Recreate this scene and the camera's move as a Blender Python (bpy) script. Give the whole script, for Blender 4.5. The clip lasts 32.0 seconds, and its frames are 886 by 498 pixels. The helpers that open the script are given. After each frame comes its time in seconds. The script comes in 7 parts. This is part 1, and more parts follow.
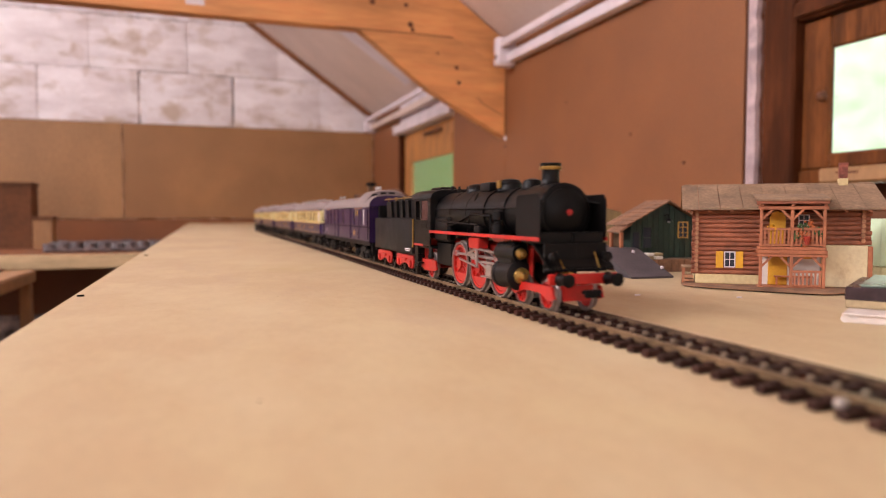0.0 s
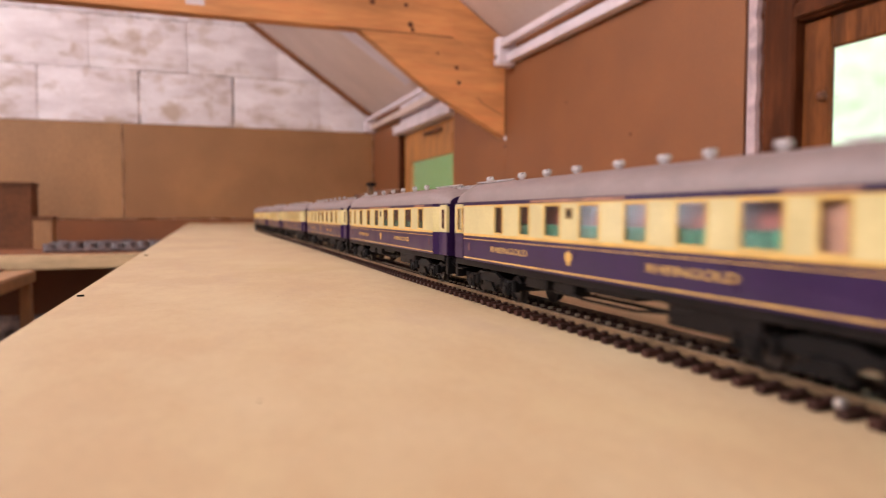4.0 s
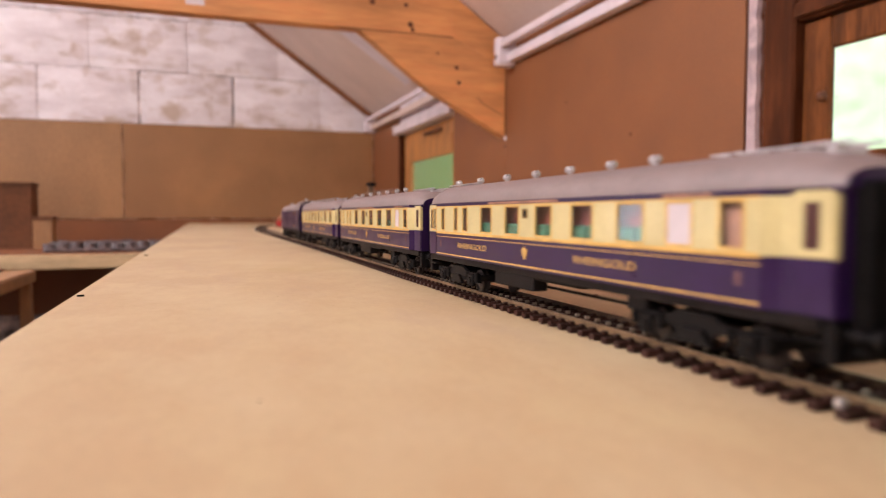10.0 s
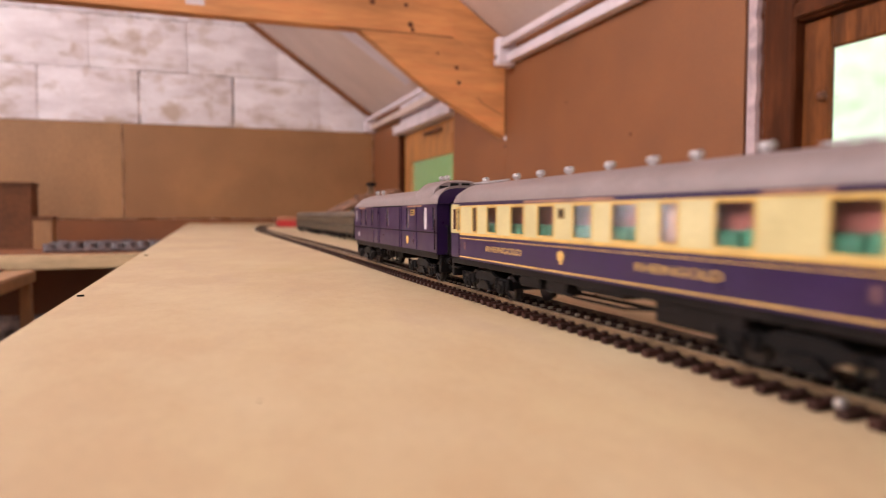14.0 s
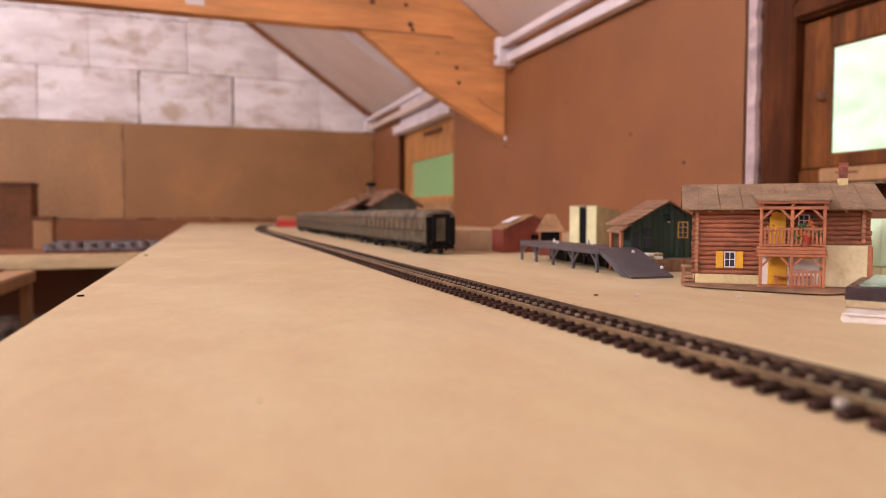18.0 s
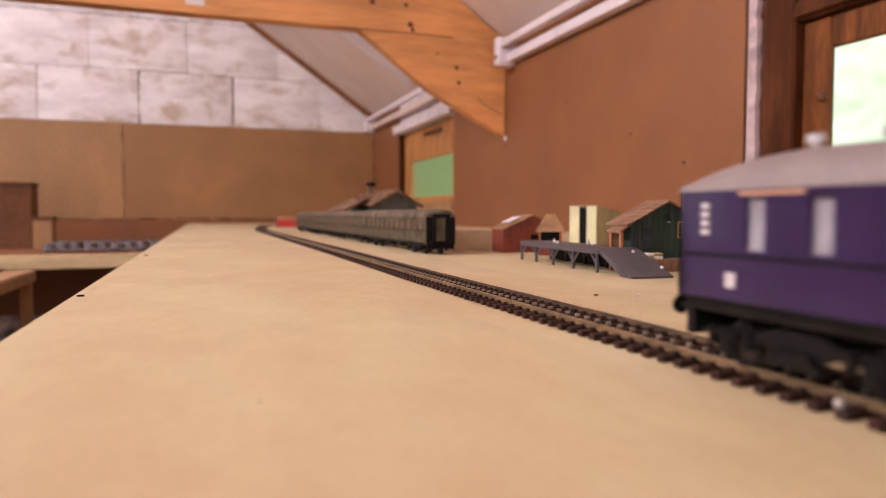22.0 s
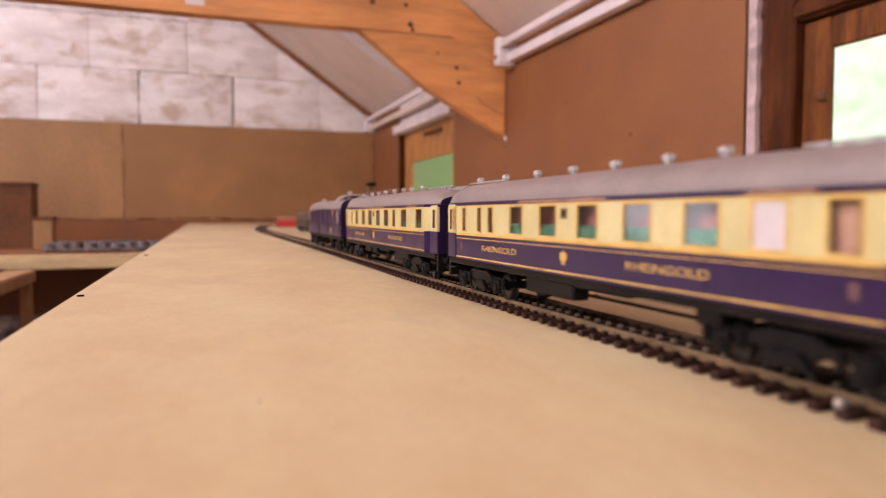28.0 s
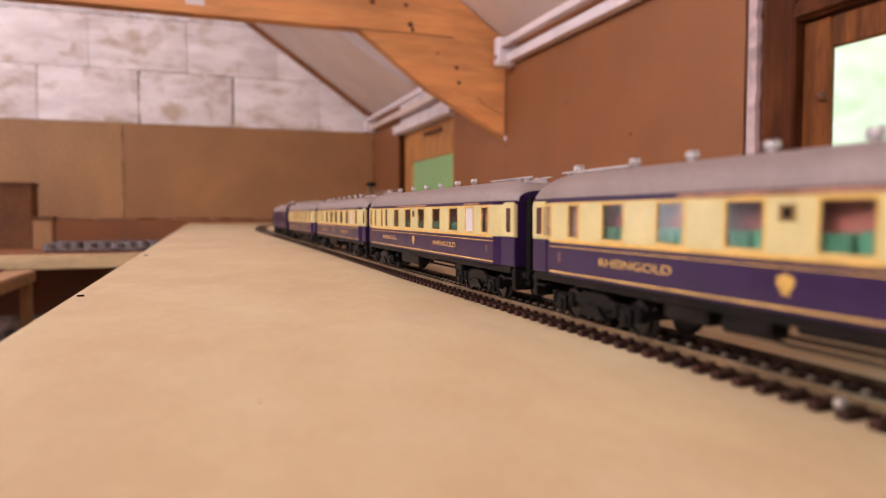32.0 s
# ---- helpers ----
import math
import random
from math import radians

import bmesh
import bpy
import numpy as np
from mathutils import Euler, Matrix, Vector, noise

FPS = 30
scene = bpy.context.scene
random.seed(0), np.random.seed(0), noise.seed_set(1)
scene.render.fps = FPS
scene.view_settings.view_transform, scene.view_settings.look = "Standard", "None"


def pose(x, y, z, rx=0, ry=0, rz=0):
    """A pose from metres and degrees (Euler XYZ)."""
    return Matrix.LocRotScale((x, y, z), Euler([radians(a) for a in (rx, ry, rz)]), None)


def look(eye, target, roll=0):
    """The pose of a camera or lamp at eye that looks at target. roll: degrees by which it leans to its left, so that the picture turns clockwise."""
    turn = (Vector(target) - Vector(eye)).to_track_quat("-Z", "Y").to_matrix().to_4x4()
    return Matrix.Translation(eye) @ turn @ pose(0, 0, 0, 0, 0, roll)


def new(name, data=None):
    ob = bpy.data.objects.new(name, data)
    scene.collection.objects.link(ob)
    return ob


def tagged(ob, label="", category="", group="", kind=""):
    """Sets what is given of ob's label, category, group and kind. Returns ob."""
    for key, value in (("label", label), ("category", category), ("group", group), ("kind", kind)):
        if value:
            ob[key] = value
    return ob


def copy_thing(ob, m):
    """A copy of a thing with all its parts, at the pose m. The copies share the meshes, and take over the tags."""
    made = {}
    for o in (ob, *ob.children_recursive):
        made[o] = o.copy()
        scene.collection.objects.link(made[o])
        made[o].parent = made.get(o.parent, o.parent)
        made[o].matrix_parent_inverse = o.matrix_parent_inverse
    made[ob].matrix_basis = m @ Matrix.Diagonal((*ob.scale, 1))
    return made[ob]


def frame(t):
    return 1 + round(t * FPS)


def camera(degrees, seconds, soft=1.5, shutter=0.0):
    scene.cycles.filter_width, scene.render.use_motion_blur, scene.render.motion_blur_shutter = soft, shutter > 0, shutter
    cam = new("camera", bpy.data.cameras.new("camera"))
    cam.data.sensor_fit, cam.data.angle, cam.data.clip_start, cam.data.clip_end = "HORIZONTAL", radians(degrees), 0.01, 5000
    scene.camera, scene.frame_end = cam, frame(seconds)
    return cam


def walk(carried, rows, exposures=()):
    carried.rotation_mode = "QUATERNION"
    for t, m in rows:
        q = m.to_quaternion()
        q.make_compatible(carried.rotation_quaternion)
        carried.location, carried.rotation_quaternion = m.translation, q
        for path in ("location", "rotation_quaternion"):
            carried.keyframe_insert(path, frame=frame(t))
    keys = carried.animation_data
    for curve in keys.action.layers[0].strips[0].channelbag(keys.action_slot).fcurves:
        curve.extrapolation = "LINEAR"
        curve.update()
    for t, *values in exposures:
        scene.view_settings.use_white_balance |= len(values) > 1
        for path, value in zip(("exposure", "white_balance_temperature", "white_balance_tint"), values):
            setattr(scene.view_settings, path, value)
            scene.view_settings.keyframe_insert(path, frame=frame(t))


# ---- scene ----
# ---- camera: stands on the board, 4 cm up ----
cam = camera(66.3, 32.0, soft=1.1, shutter=0.5)
cam.data.dof.use_dof = True
cam.data.dof.focus_distance = 0.36
cam.data.dof.aperture_fstop = 10.0
EYE = pose(0, 0, 0.0407, 90 - 2.91, 0, -19.54)
walk(cam, [(0, EYE), (32.0, EYE)], exposures=[(0, 0.0), (30.5, 0.0), (32.0, -0.09)])

# ---- world and fill light ----
world = bpy.data.worlds.new("world")
scene.world = world
world.use_nodes = True
wt = world.node_tree
sky = wt.nodes.new("ShaderNodeTexSky")
sky.sky_type, sky.sun_disc = "NISHITA", False
sky.sun_elevation, sky.sun_rotation = radians(42), radians(250)
wt.links.new(sky.outputs[0], wt.nodes["Background"].inputs[0])
wt.nodes["Background"].inputs[1].default_value = 0.12


def area_lamp(name, at, towards, w, h, watts, colour):
    data = bpy.data.lights.new(name, "AREA")
    data.shape, data.size, data.size_y, data.energy, data.color = "RECTANGLE", w, h, watts, colour
    ob = new(name, data)
    ob.matrix_world = look(at, towards)
    return ob


# added fill lamps, high on the left and behind the camera, with no openings there
area_lamp("roof_window_light", (-1.95, 2.2, 1.38), (-0.6, 2.3, 0.3), 1.5, 0.8, 43, (1.0, 0.912, 0.948))
area_lamp("roof_window_light", (-1.95, 0.3, 1.38), (-0.6, 0.3, 0.0), 1.5, 0.8, 69, (1.0, 0.912, 0.948))
area_lamp("roof_window_light", (-1.95, -1.7, 1.38), (-0.6, -1.7, 0.0), 1.5, 0.8, 38, (1.0, 0.912, 0.948))
area_lamp("gable_window_light", (-0.5, -3.45, 0.75), (0.2, 1.0, 0.2), 1.4, 1.0, 17, (1.0, 0.912, 0.948))

# ---- materials ----
MATS = {}


def mat(name, col, rough=0.6, metal=0.0, var=0.12, scale=60.0, fine=8.0, bump=0.1, stretch=(1, 1, 1), col2=None,
        per_object=0.0, coat=0.0, emit=0.0, alpha=1.0, transmission=0.0, spots=0.0, depth=0.0005, spec=0.5, spotcol=None):
    """Two scales of noise vary the colour, the roughness and the relief. scale: patches per metre."""
    m = bpy.data.materials.new(name)
    m.use_nodes = True
    nt = m.node_tree
    N, L = nt.nodes, nt.links
    bs = N["Principled BSDF"]
    tc = N.new("ShaderNodeTexCoord")
    mp = N.new("ShaderNodeMapping")
    mp.inputs["Scale"].default_value = stretch
    L.new(tc.outputs["Object"], mp.inputs[0])
    n1, n2 = N.new("ShaderNodeTexNoise"), N.new("ShaderNodeTexNoise")
    n1.inputs["Scale"].default_value, n1.inputs["Detail"].default_value = scale, 4
    n2.inputs["Scale"].default_value, n2.inputs["Detail"].default_value = scale * fine, 3
    L.new(mp.outputs[0], n1.inputs["Vector"])
    L.new(mp.outputs[0], n2.inputs["Vector"])
    a = Vector(col)
    b = Vector(col2) if col2 else a * (1 - 2.2 * var)
    ramp = N.new("ShaderNodeValToRGB")
    ramp.color_ramp.elements[0].position, ramp.color_ramp.elements[1].position = 0.32, 0.68
    ramp.color_ramp.elements[0].color = (*b, 1)
    ramp.color_ramp.elements[1].color = (*[min(0.95, v * (1 + var)) for v in a], 1)
    L.new(n1.outputs["Fac"], ramp.inputs[0])
    mix = N.new("ShaderNodeMixRGB")
    mix.blend_type, mix.inputs[0].default_value = "OVERLAY", min(0.9, var * 2.2)
    L.new(ramp.outputs[0], mix.inputs[1])
    L.new(n2.outputs["Fac"], mix.inputs[2])
    out = mix.outputs[0]
    if spots:
        n3 = N.new("ShaderNodeTexNoise")
        n3.inputs["Scale"].default_value, n3.inputs["Detail"].default_value = scale * 0.55, 7
        L.new(tc.outputs["Object"], n3.inputs["Vector"])
        r3 = N.new("ShaderNodeValToRGB")
        r3.color_ramp.elements[0].position, r3.color_ramp.elements[1].position = 0.56, 0.68
        L.new(n3.outputs["Fac"], r3.inputs[0])
        mx = N.new("ShaderNodeMixRGB")
        mx.inputs[2].default_value = (*(spotcol or [v * (1 - spots) for v in a]), 1)
        L.new(r3.outputs[0], mx.inputs[0])
        L.new(out, mx.inputs[1])
        out = mx.outputs[0]
    if per_object:
        oi = N.new("ShaderNodeObjectInfo")
        mr = N.new("ShaderNodeMapRange")
        mr.inputs[3].default_value, mr.inputs[4].default_value = 1 - per_object, 1 + per_object
        L.new(oi.outputs["Random"], mr.inputs[0])
        hv = N.new("ShaderNodeHueSaturation")
        L.new(mr.outputs[0], hv.inputs["Value"])
        L.new(out, hv.inputs["Color"])
        out = hv.outputs[0]
    L.new(out, bs.inputs["Base Color"])
    rr = N.new("ShaderNodeMapRange")
    rr.inputs[3].default_value, rr.inputs[4].default_value = max(0.03, rough - 0.12), min(1.0, rough + 0.12)
    L.new(n1.outputs["Fac"], rr.inputs[0])
    L.new(rr.outputs[0], bs.inputs["Roughness"])
    bs.inputs["Metallic"].default_value = metal
    bs.inputs["Specular IOR Level"].default_value = spec
    bs.inputs["Coat Weight"].default_value = coat
    bs.inputs["Transmission Weight"].default_value = transmission
    bs.inputs["Alpha"].default_value = alpha
    if emit:
        L.new(out, bs.inputs["Emission Color"])
        bs.inputs["Emission Strength"].default_value = emit
    if bump:
        bp = N.new("ShaderNodeBump")
        bp.inputs["Strength"].default_value, bp.inputs["Distance"].default_value = bump, depth
        L.new(n2.outputs["Fac"], bp.inputs["Height"])
        L.new(bp.outputs[0], bs.inputs["Normal"])
    MATS[name] = m
    return m


def add_stains(m, scale, low, high, colour, most, stretch=(0.55, 1, 1.2)):
    """Brown damp stains and flaked patches over a material's colour."""
    N, L = m.node_tree.nodes, m.node_tree.links
    bs = N["Principled BSDF"]
    old = bs.inputs["Base Color"].links[0].from_socket
    tc, mp, no, ra, mx = (N.new("ShaderNode" + k) for k in ("TexCoord", "Mapping", "TexNoise", "ValToRGB", "MixRGB"))
    mp.inputs["Scale"].default_value = stretch
    no.inputs["Scale"].default_value, no.inputs["Detail"].default_value, no.inputs["Roughness"].default_value = scale, 9, 0.72
    ra.color_ramp.elements[0].position, ra.color_ramp.elements[1].position = low, high
    ra.color_ramp.elements[1].color = (most, most, most, 1)
    mx.inputs[2].default_value = (*colour, 1)
    L.new(tc.outputs["Object"], mp.inputs[0])
    L.new(mp.outputs[0], no.inputs["Vector"])
    L.new(no.outputs["Fac"], ra.inputs[0])
    L.new(ra.outputs[0], mx.inputs[0])
    L.new(old, mx.inputs[1])
    L.new(mx.outputs[0], bs.inputs["Base Color"])


PLY = mat("plywood_top", (0.520, 0.395, 0.225), 0.55, var=0.06, scale=5, fine=90, bump=0.012, stretch=(0.8, 1.0, 1), col2=(0.495, 0.358, 0.208), spots=0.2, spotcol=(0.52, 0.40, 0.192))
add_stains(PLY, 8.0, 0.45, 0.64, (0.63, 0.53, 0.335), 0.75, (1.0, 0.6, 1))
add_stains(PLY, 26.0, 0.48, 0.66, (0.61, 0.50, 0.29), 0.60, (1.0, 0.5, 1))
add_stains(PLY, 9.0, 0.52, 0.72, (0.43, 0.31, 0.23), 0.65, (1.3, 0.35, 1))
add_stains(PLY, 60.0, 0.62, 0.74, (0.42, 0.30, 0.19), 0.30, (1.0, 0.25, 1))
HARD = mat("hardboard_brown", (0.252, 0.094, 0.033), 0.6, var=0.07, scale=6, fine=40, bump=0.08, spots=0.07)
HARD3 = mat("hardboard_tan_brown", (0.36, 0.182, 0.074), 0.6, var=0.10, scale=3.5, fine=40, bump=0.08, spots=0.10)
HARD2 = mat("plywood_panel_tan", (0.38, 0.205, 0.090), 0.6, var=0.12, scale=4, fine=30, bump=0.06, stretch=(1, 1, 0.4), spots=0.12)
BLOCK = mat("whitewashed_block", (0.92, 0.84, 0.86), 0.9, var=0.08, scale=13, fine=6, bump=0.8, stretch=(0.6, 1, 1.5), spots=0.4, spotcol=(0.60, 0.49, 0.41), depth=0.006, per_object=0.03)


add_stains(BLOCK, 11, 0.52, 0.68, (0.46, 0.34, 0.25), 0.75)
MORTAR = mat("stained_mortar", (0.66, 0.56, 0.51), 0.9, var=0.45, scale=14, bump=0.4, depth=0.003)
CEIL = mat("ceiling_board", (0.74, 0.60, 0.53), 0.7, var=0.06, scale=3, fine=30, bump=0.05)
WHITE = mat("white_paint", (0.76, 0.68, 0.72), 0.45, var=0.06, scale=12, bump=0.05)
PINE = mat("orange_pine", (0.72, 0.32, 0.115), 0.5, var=0.14, scale=7, fine=6, bump=0.08, stretch=(0.4, 3, 3))
PINEV = mat("orange_pine_upright", (0.55, 0.25, 0.075), 0.5, var=0.14, scale=9, fine=6, bump=0.08, stretch=(3, 3, 0.4))
DARKWOOD = mat("dark_stained_wood", (0.078, 0.023, 0.008), 0.6, var=0.2, scale=14, fine=6, spec=0.1, bump=0.08, stretch=(3, 3, 0.4))
KNOT = mat("wood_knot", (0.14, 0.045, 0.015), 0.6, var=0.2, scale=60)
FLOOR = mat("floorboards", (0.10, 0.05, 0.035), 0.6, var=0.2, scale=4)
LIGHTWOOD = mat("pale_pine", (0.60, 0.44, 0.24), 0.6, var=0.1, scale=15, stretch=(0.5, 3, 3))
CARDBOARD = mat("brown_box_board", (0.150, 0.058, 0.022), 0.8, var=0.15, scale=8)

# ---- mesh helpers: models are given in millimetres ----
MM = 0.001


def box(bm, x0, x1, y0, y1, z0, z1, bev=0.0, seg=1):
    vs = [bm.verts.new((x, y, z)) for z in (z0, z1) for y in (y0, y1) for x in (x0, x1)]
    fs = [bm.faces.new([vs[i] for i in q]) for q in ((0, 2, 3, 1), (4, 5, 7, 6), (0, 1, 5, 4), (2, 6, 7, 3), (0, 4, 6, 2), (1, 3, 7, 5))]
    if bev:
        es = list({e for f_ in fs for e in f_.edges})
        bmesh.ops.bevel(bm, geom=es, offset=bev, segments=seg, affect="EDGES", profile=0.6)
    return bm


def prism(bm, pts, axis, a, b, bev=0.0):
    """Pulls a flat outline along an axis from a to b. axis x: (y, z); y: (x, z); z: (x, y)."""
    put = {"x": lambda p, v: (v, p[0], p[1]), "y": lambda p, v: (p[0], v, p[1]), "z": lambda p, v: (p[0], p[1], v)}[axis]
    lo, hi = [bm.verts.new(put(p, a)) for p in pts], [bm.verts.new(put(p, b)) for p in pts]
    n = len(pts)
    fs = [bm.faces.new(lo), bm.faces.new(hi[::-1])]
    for i in range(n):
        fs.append(bm.faces.new((lo[i], hi[i], hi[(i + 1) % n], lo[(i + 1) % n])))
    bmesh.ops.recalc_face_normals(bm, faces=fs)
    if bev:
        bmesh.ops.bevel(bm, geom=list({e for f_ in fs for e in f_.edges}), offset=bev, segments=1, affect="EDGES")
    return bm


def rod(bm, p0, p1, r0, r1=None, seg=12):
    p0, p1 = Vector(p0), Vector(p1)
    d = p1 - p0
    m = Matrix.Translation((p0 + p1) / 2) @ d.to_track_quat("Z", "Y").to_matrix().to_4x4()
    bmesh.ops.create_cone(bm, cap_ends=True, segments=seg, radius1=r0, radius2=r0 if r1 is None else r1, depth=d.length, matrix=m)
    return bm


def spun(bm, profile, at=(0, 0, 0), way=(0, 0, 1), seg=20, ring=False):
    """A turned shape: (radius, height) pairs along way; ring: the outline closes on itself."""
    m = Matrix.Translation(at) @ Vector(way).to_track_quat("Z", "Y").to_matrix().to_4x4()
    rings = []
    for r, h in profile:
        if r < 1e-6:
            rings.append([bm.verts.new(m @ Vector((0, 0, h)))])
        else:
            rings.append([bm.verts.new(m @ Vector((r * math.cos(2 * math.pi * i / seg), r * math.sin(2 * math.pi * i / seg), h))) for i in range(seg)])
    for a, b in zip(rings, rings[1:] + rings[:1] if ring else rings[1:]):
        for i in range(seg):
            j = (i + 1) % seg
            if len(a) == 1 and len(b) > 1:
                bm.faces.new((a[0], b[i], b[j]))
            elif len(b) == 1 and len(a) > 1:
                bm.faces.new((a[i], a[j], b[0]))
            elif len(a) > 1:
                bm.faces.new((a[i], a[j], b[j], b[i]))
    for end, flip in () if ring else ((rings[0], True), (rings[-1], False)):
        if len(end) > 1:
            bm.faces.new(end[::-1] if flip else end)
    return bm


def wire(bm, pts, r, seg=6):
    for a, b in zip(pts, pts[1:]):
        rod(bm, a, b, r, seg=seg)
    return bm


def part(name, bm, material, parent=None, label="", u=MM, at=(0, 0, 0), smooth=True):
    """Links a bmesh as one mesh object, under a thing or a part."""
    bmesh.ops.scale(bm, vec=(u, u, u), verts=bm.verts)
    if smooth:
        for f_ in bm.faces:
            f_.smooth = True
        for e in bm.edges:
            if len(e.link_faces) != 2 or e.calc_face_angle(0) > 0.6:
                e.smooth = False
    me = bpy.data.meshes.new(name)
    bm.to_mesh(me)
    bm.free()
    me.materials.append(material)
    ob = new(name, me)
    ob.location = Vector(at) * u
    if parent:
        ob.parent = parent
    if label:
        ob["label"] = label
    return ob


def same_mesh(name, me, parent=None, m=None):
    ob = new(name, me)
    if parent:
        ob.parent = parent
    if m is not None:
        ob.matrix_basis = m
    return ob


def thing(name, label, category, group="", kind="", m=None):
    ob = new(name)
    ob.empty_display_size = 0.02
    tagged(ob, label, category, group, kind)
    if m is not None:
        ob.matrix_basis = m
    return ob


def B():
    return bmesh.new()


def setting(name, bm, material, label, category, u=1.0):
    return tagged(part(name, bm, material, u=u), label, category, kind="structure")


# ---- the room ----
XW, YB = 0.83, 3.42          # eaves wall, end wall
EAVES, SLOPE = 0.546, 0.698  # ceiling at the eaves wall above the board, its rise per metre
FLOOR_Z = -0.92
RIDGE_X = -1.2
RIDGE_Z = EAVES + SLOPE * (XW - RIDGE_X)
XL = 2 * RIDGE_X - XW
YR = -3.6
setting("floor", box(B(), XL - 0.2, XW + 0.2, YR - 0.2, YB + 0.2, FLOOR_Z - 0.05, FLOOR_Z), FLOOR, "dark worn wooden attic floor", "floor")

# eaves wall with two window openings: y0, y1, z0, z1
W1, W2 = (-0.45, 0.852, 0.0, 0.50), (2.227, 2.93, 0.05, 0.392)
bm = B()
for y0, y1, z0, z1 in ((W1[1], W2[0], FLOOR_Z, 0.60), (W2[1], YB, FLOOR_Z, 0.60), (YR, W1[0], FLOOR_Z, 0.60),
                       (W1[0], W1[1], FLOOR_Z, W1[2]), (W1[0], W1[1], W1[3], 0.60), (W2[0], W2[1], FLOOR_Z, W2[2]), (W2[0], W2[1], W2[3], 0.60)):
    box(bm, XW + 0.008, XW + 0.060, y0, y1, z0, z1)
wall_eaves = setting("wall_eaves", bm, WHITE, "white plastered low attic wall under the roof slope", "wall")
part("panel", box(B(), XW, XW + 0.007, W2[0] + 0.001, W2[1], -0.001, W2[2] - 0.001, 0.001), HARD, wall_eaves, "brown hardboard strip", u=1.0)
for y0, y1 in ((W1[1] + 0.022, 1.80), (1.803, W2[0]), (W2[1] + 0.001, YB - 0.014)):
    part("panel", box(B(), XW, XW + 0.007, y0 + (0.009 if y0 < 1 else 0), y1, -0.001, 0.53, 0.001), HARD, wall_eaves, "brown hardboard wall panel", u=1.0)

W3 = (-3.0, -1.95, -0.16, 0.42)
bm = B()
for x0, x1, z0, z1 in ((XL - 0.1, W3[0], FLOOR_Z, EAVES), (W3[1], XW + 0.16, FLOOR_Z, EAVES), (W3[0], W3[1], FLOOR_Z, W3[2]), (W3[0], W3[1], W3[3], EAVES)):
    box(bm, x0, x1, YB + 0.010, YB + 0.2, z0, z1)
prism(bm, [(XW + 0.16, EAVES), (RIDGE_X, RIDGE_Z + 0.1), (XL - 0.1, EAVES)], "y", YB + 0.010, YB + 0.2)
wall_end = setting("wall_end", bm, MORTAR, "whitewashed concrete block gable wall with stained joints", "wall")
# unseen walls that close the room, brown to weaken fill from behind and left
bm = B()
box(bm, XL - 0.1, XW + 0.16, YR - 0.15, YR, FLOOR_Z, EAVES)
prism(bm, [(XW + 0.16, EAVES), (RIDGE_X, RIDGE_Z + 0.1), (XL - 0.1, EAVES)], "y", YR - 0.15, YR)
setting("wall_rear", bm, HARD2, "unseen brown rear wall added to cut fill light", "wall")
setting("wall_far_eaves", box(B(), XL - 0.16, XL, YR, YB, FLOOR_Z, EAVES + 0.05), HARD2, "unseen brown left wall added to cut fill light", "wall")
for name, sx in (("ceiling_slope", 1), ("ceiling_far_slope", -1)):
    e = XW if sx > 0 else XL
    setting(name, prism(B(), [(e + 0.17 * sx, EAVES - 0.17 * SLOPE), (RIDGE_X, RIDGE_Z), (RIDGE_X, RIDGE_Z + 0.04), (e + 0.17 * sx, EAVES - 0.17 * SLOPE + 0.04)], "y", YR - 0.1, YB + 0.2),
            CEIL, "beige boarded attic ceiling following the roof slope", "ceiling")
# ---- table, other benches ----
TX0, TX1, TY0, TY1 = -0.063, 0.829, -3.3, 3.41
table = thing("layout_table", "long plywood layout table with a bare pale top", "table")
part("tabletop", box(B(), TX0, TX1, TY0, TY1, -0.018, 0.0, 0.0015), PLY, table, "bare light plywood board with faint grain", u=1.0)
for y in (-3.2, -1.9, -0.6, 0.7, 2.0, 3.3):
    part("cross_beam", box(B(), TX0 + 0.05, TX1 - 0.02, y - 0.02, y + 0.02, -0.088, -0.0185, 0.002), LIGHTWOOD, table, u=1.0)
    for x in (TX0 + 0.09, TX1 - 0.06):
        part("leg", box(B(), x - 0.022, x + 0.022, y - 0.022, y + 0.022, FLOOR_Z, -0.0885, 0.002), LIGHTWOOD, table, u=1.0)

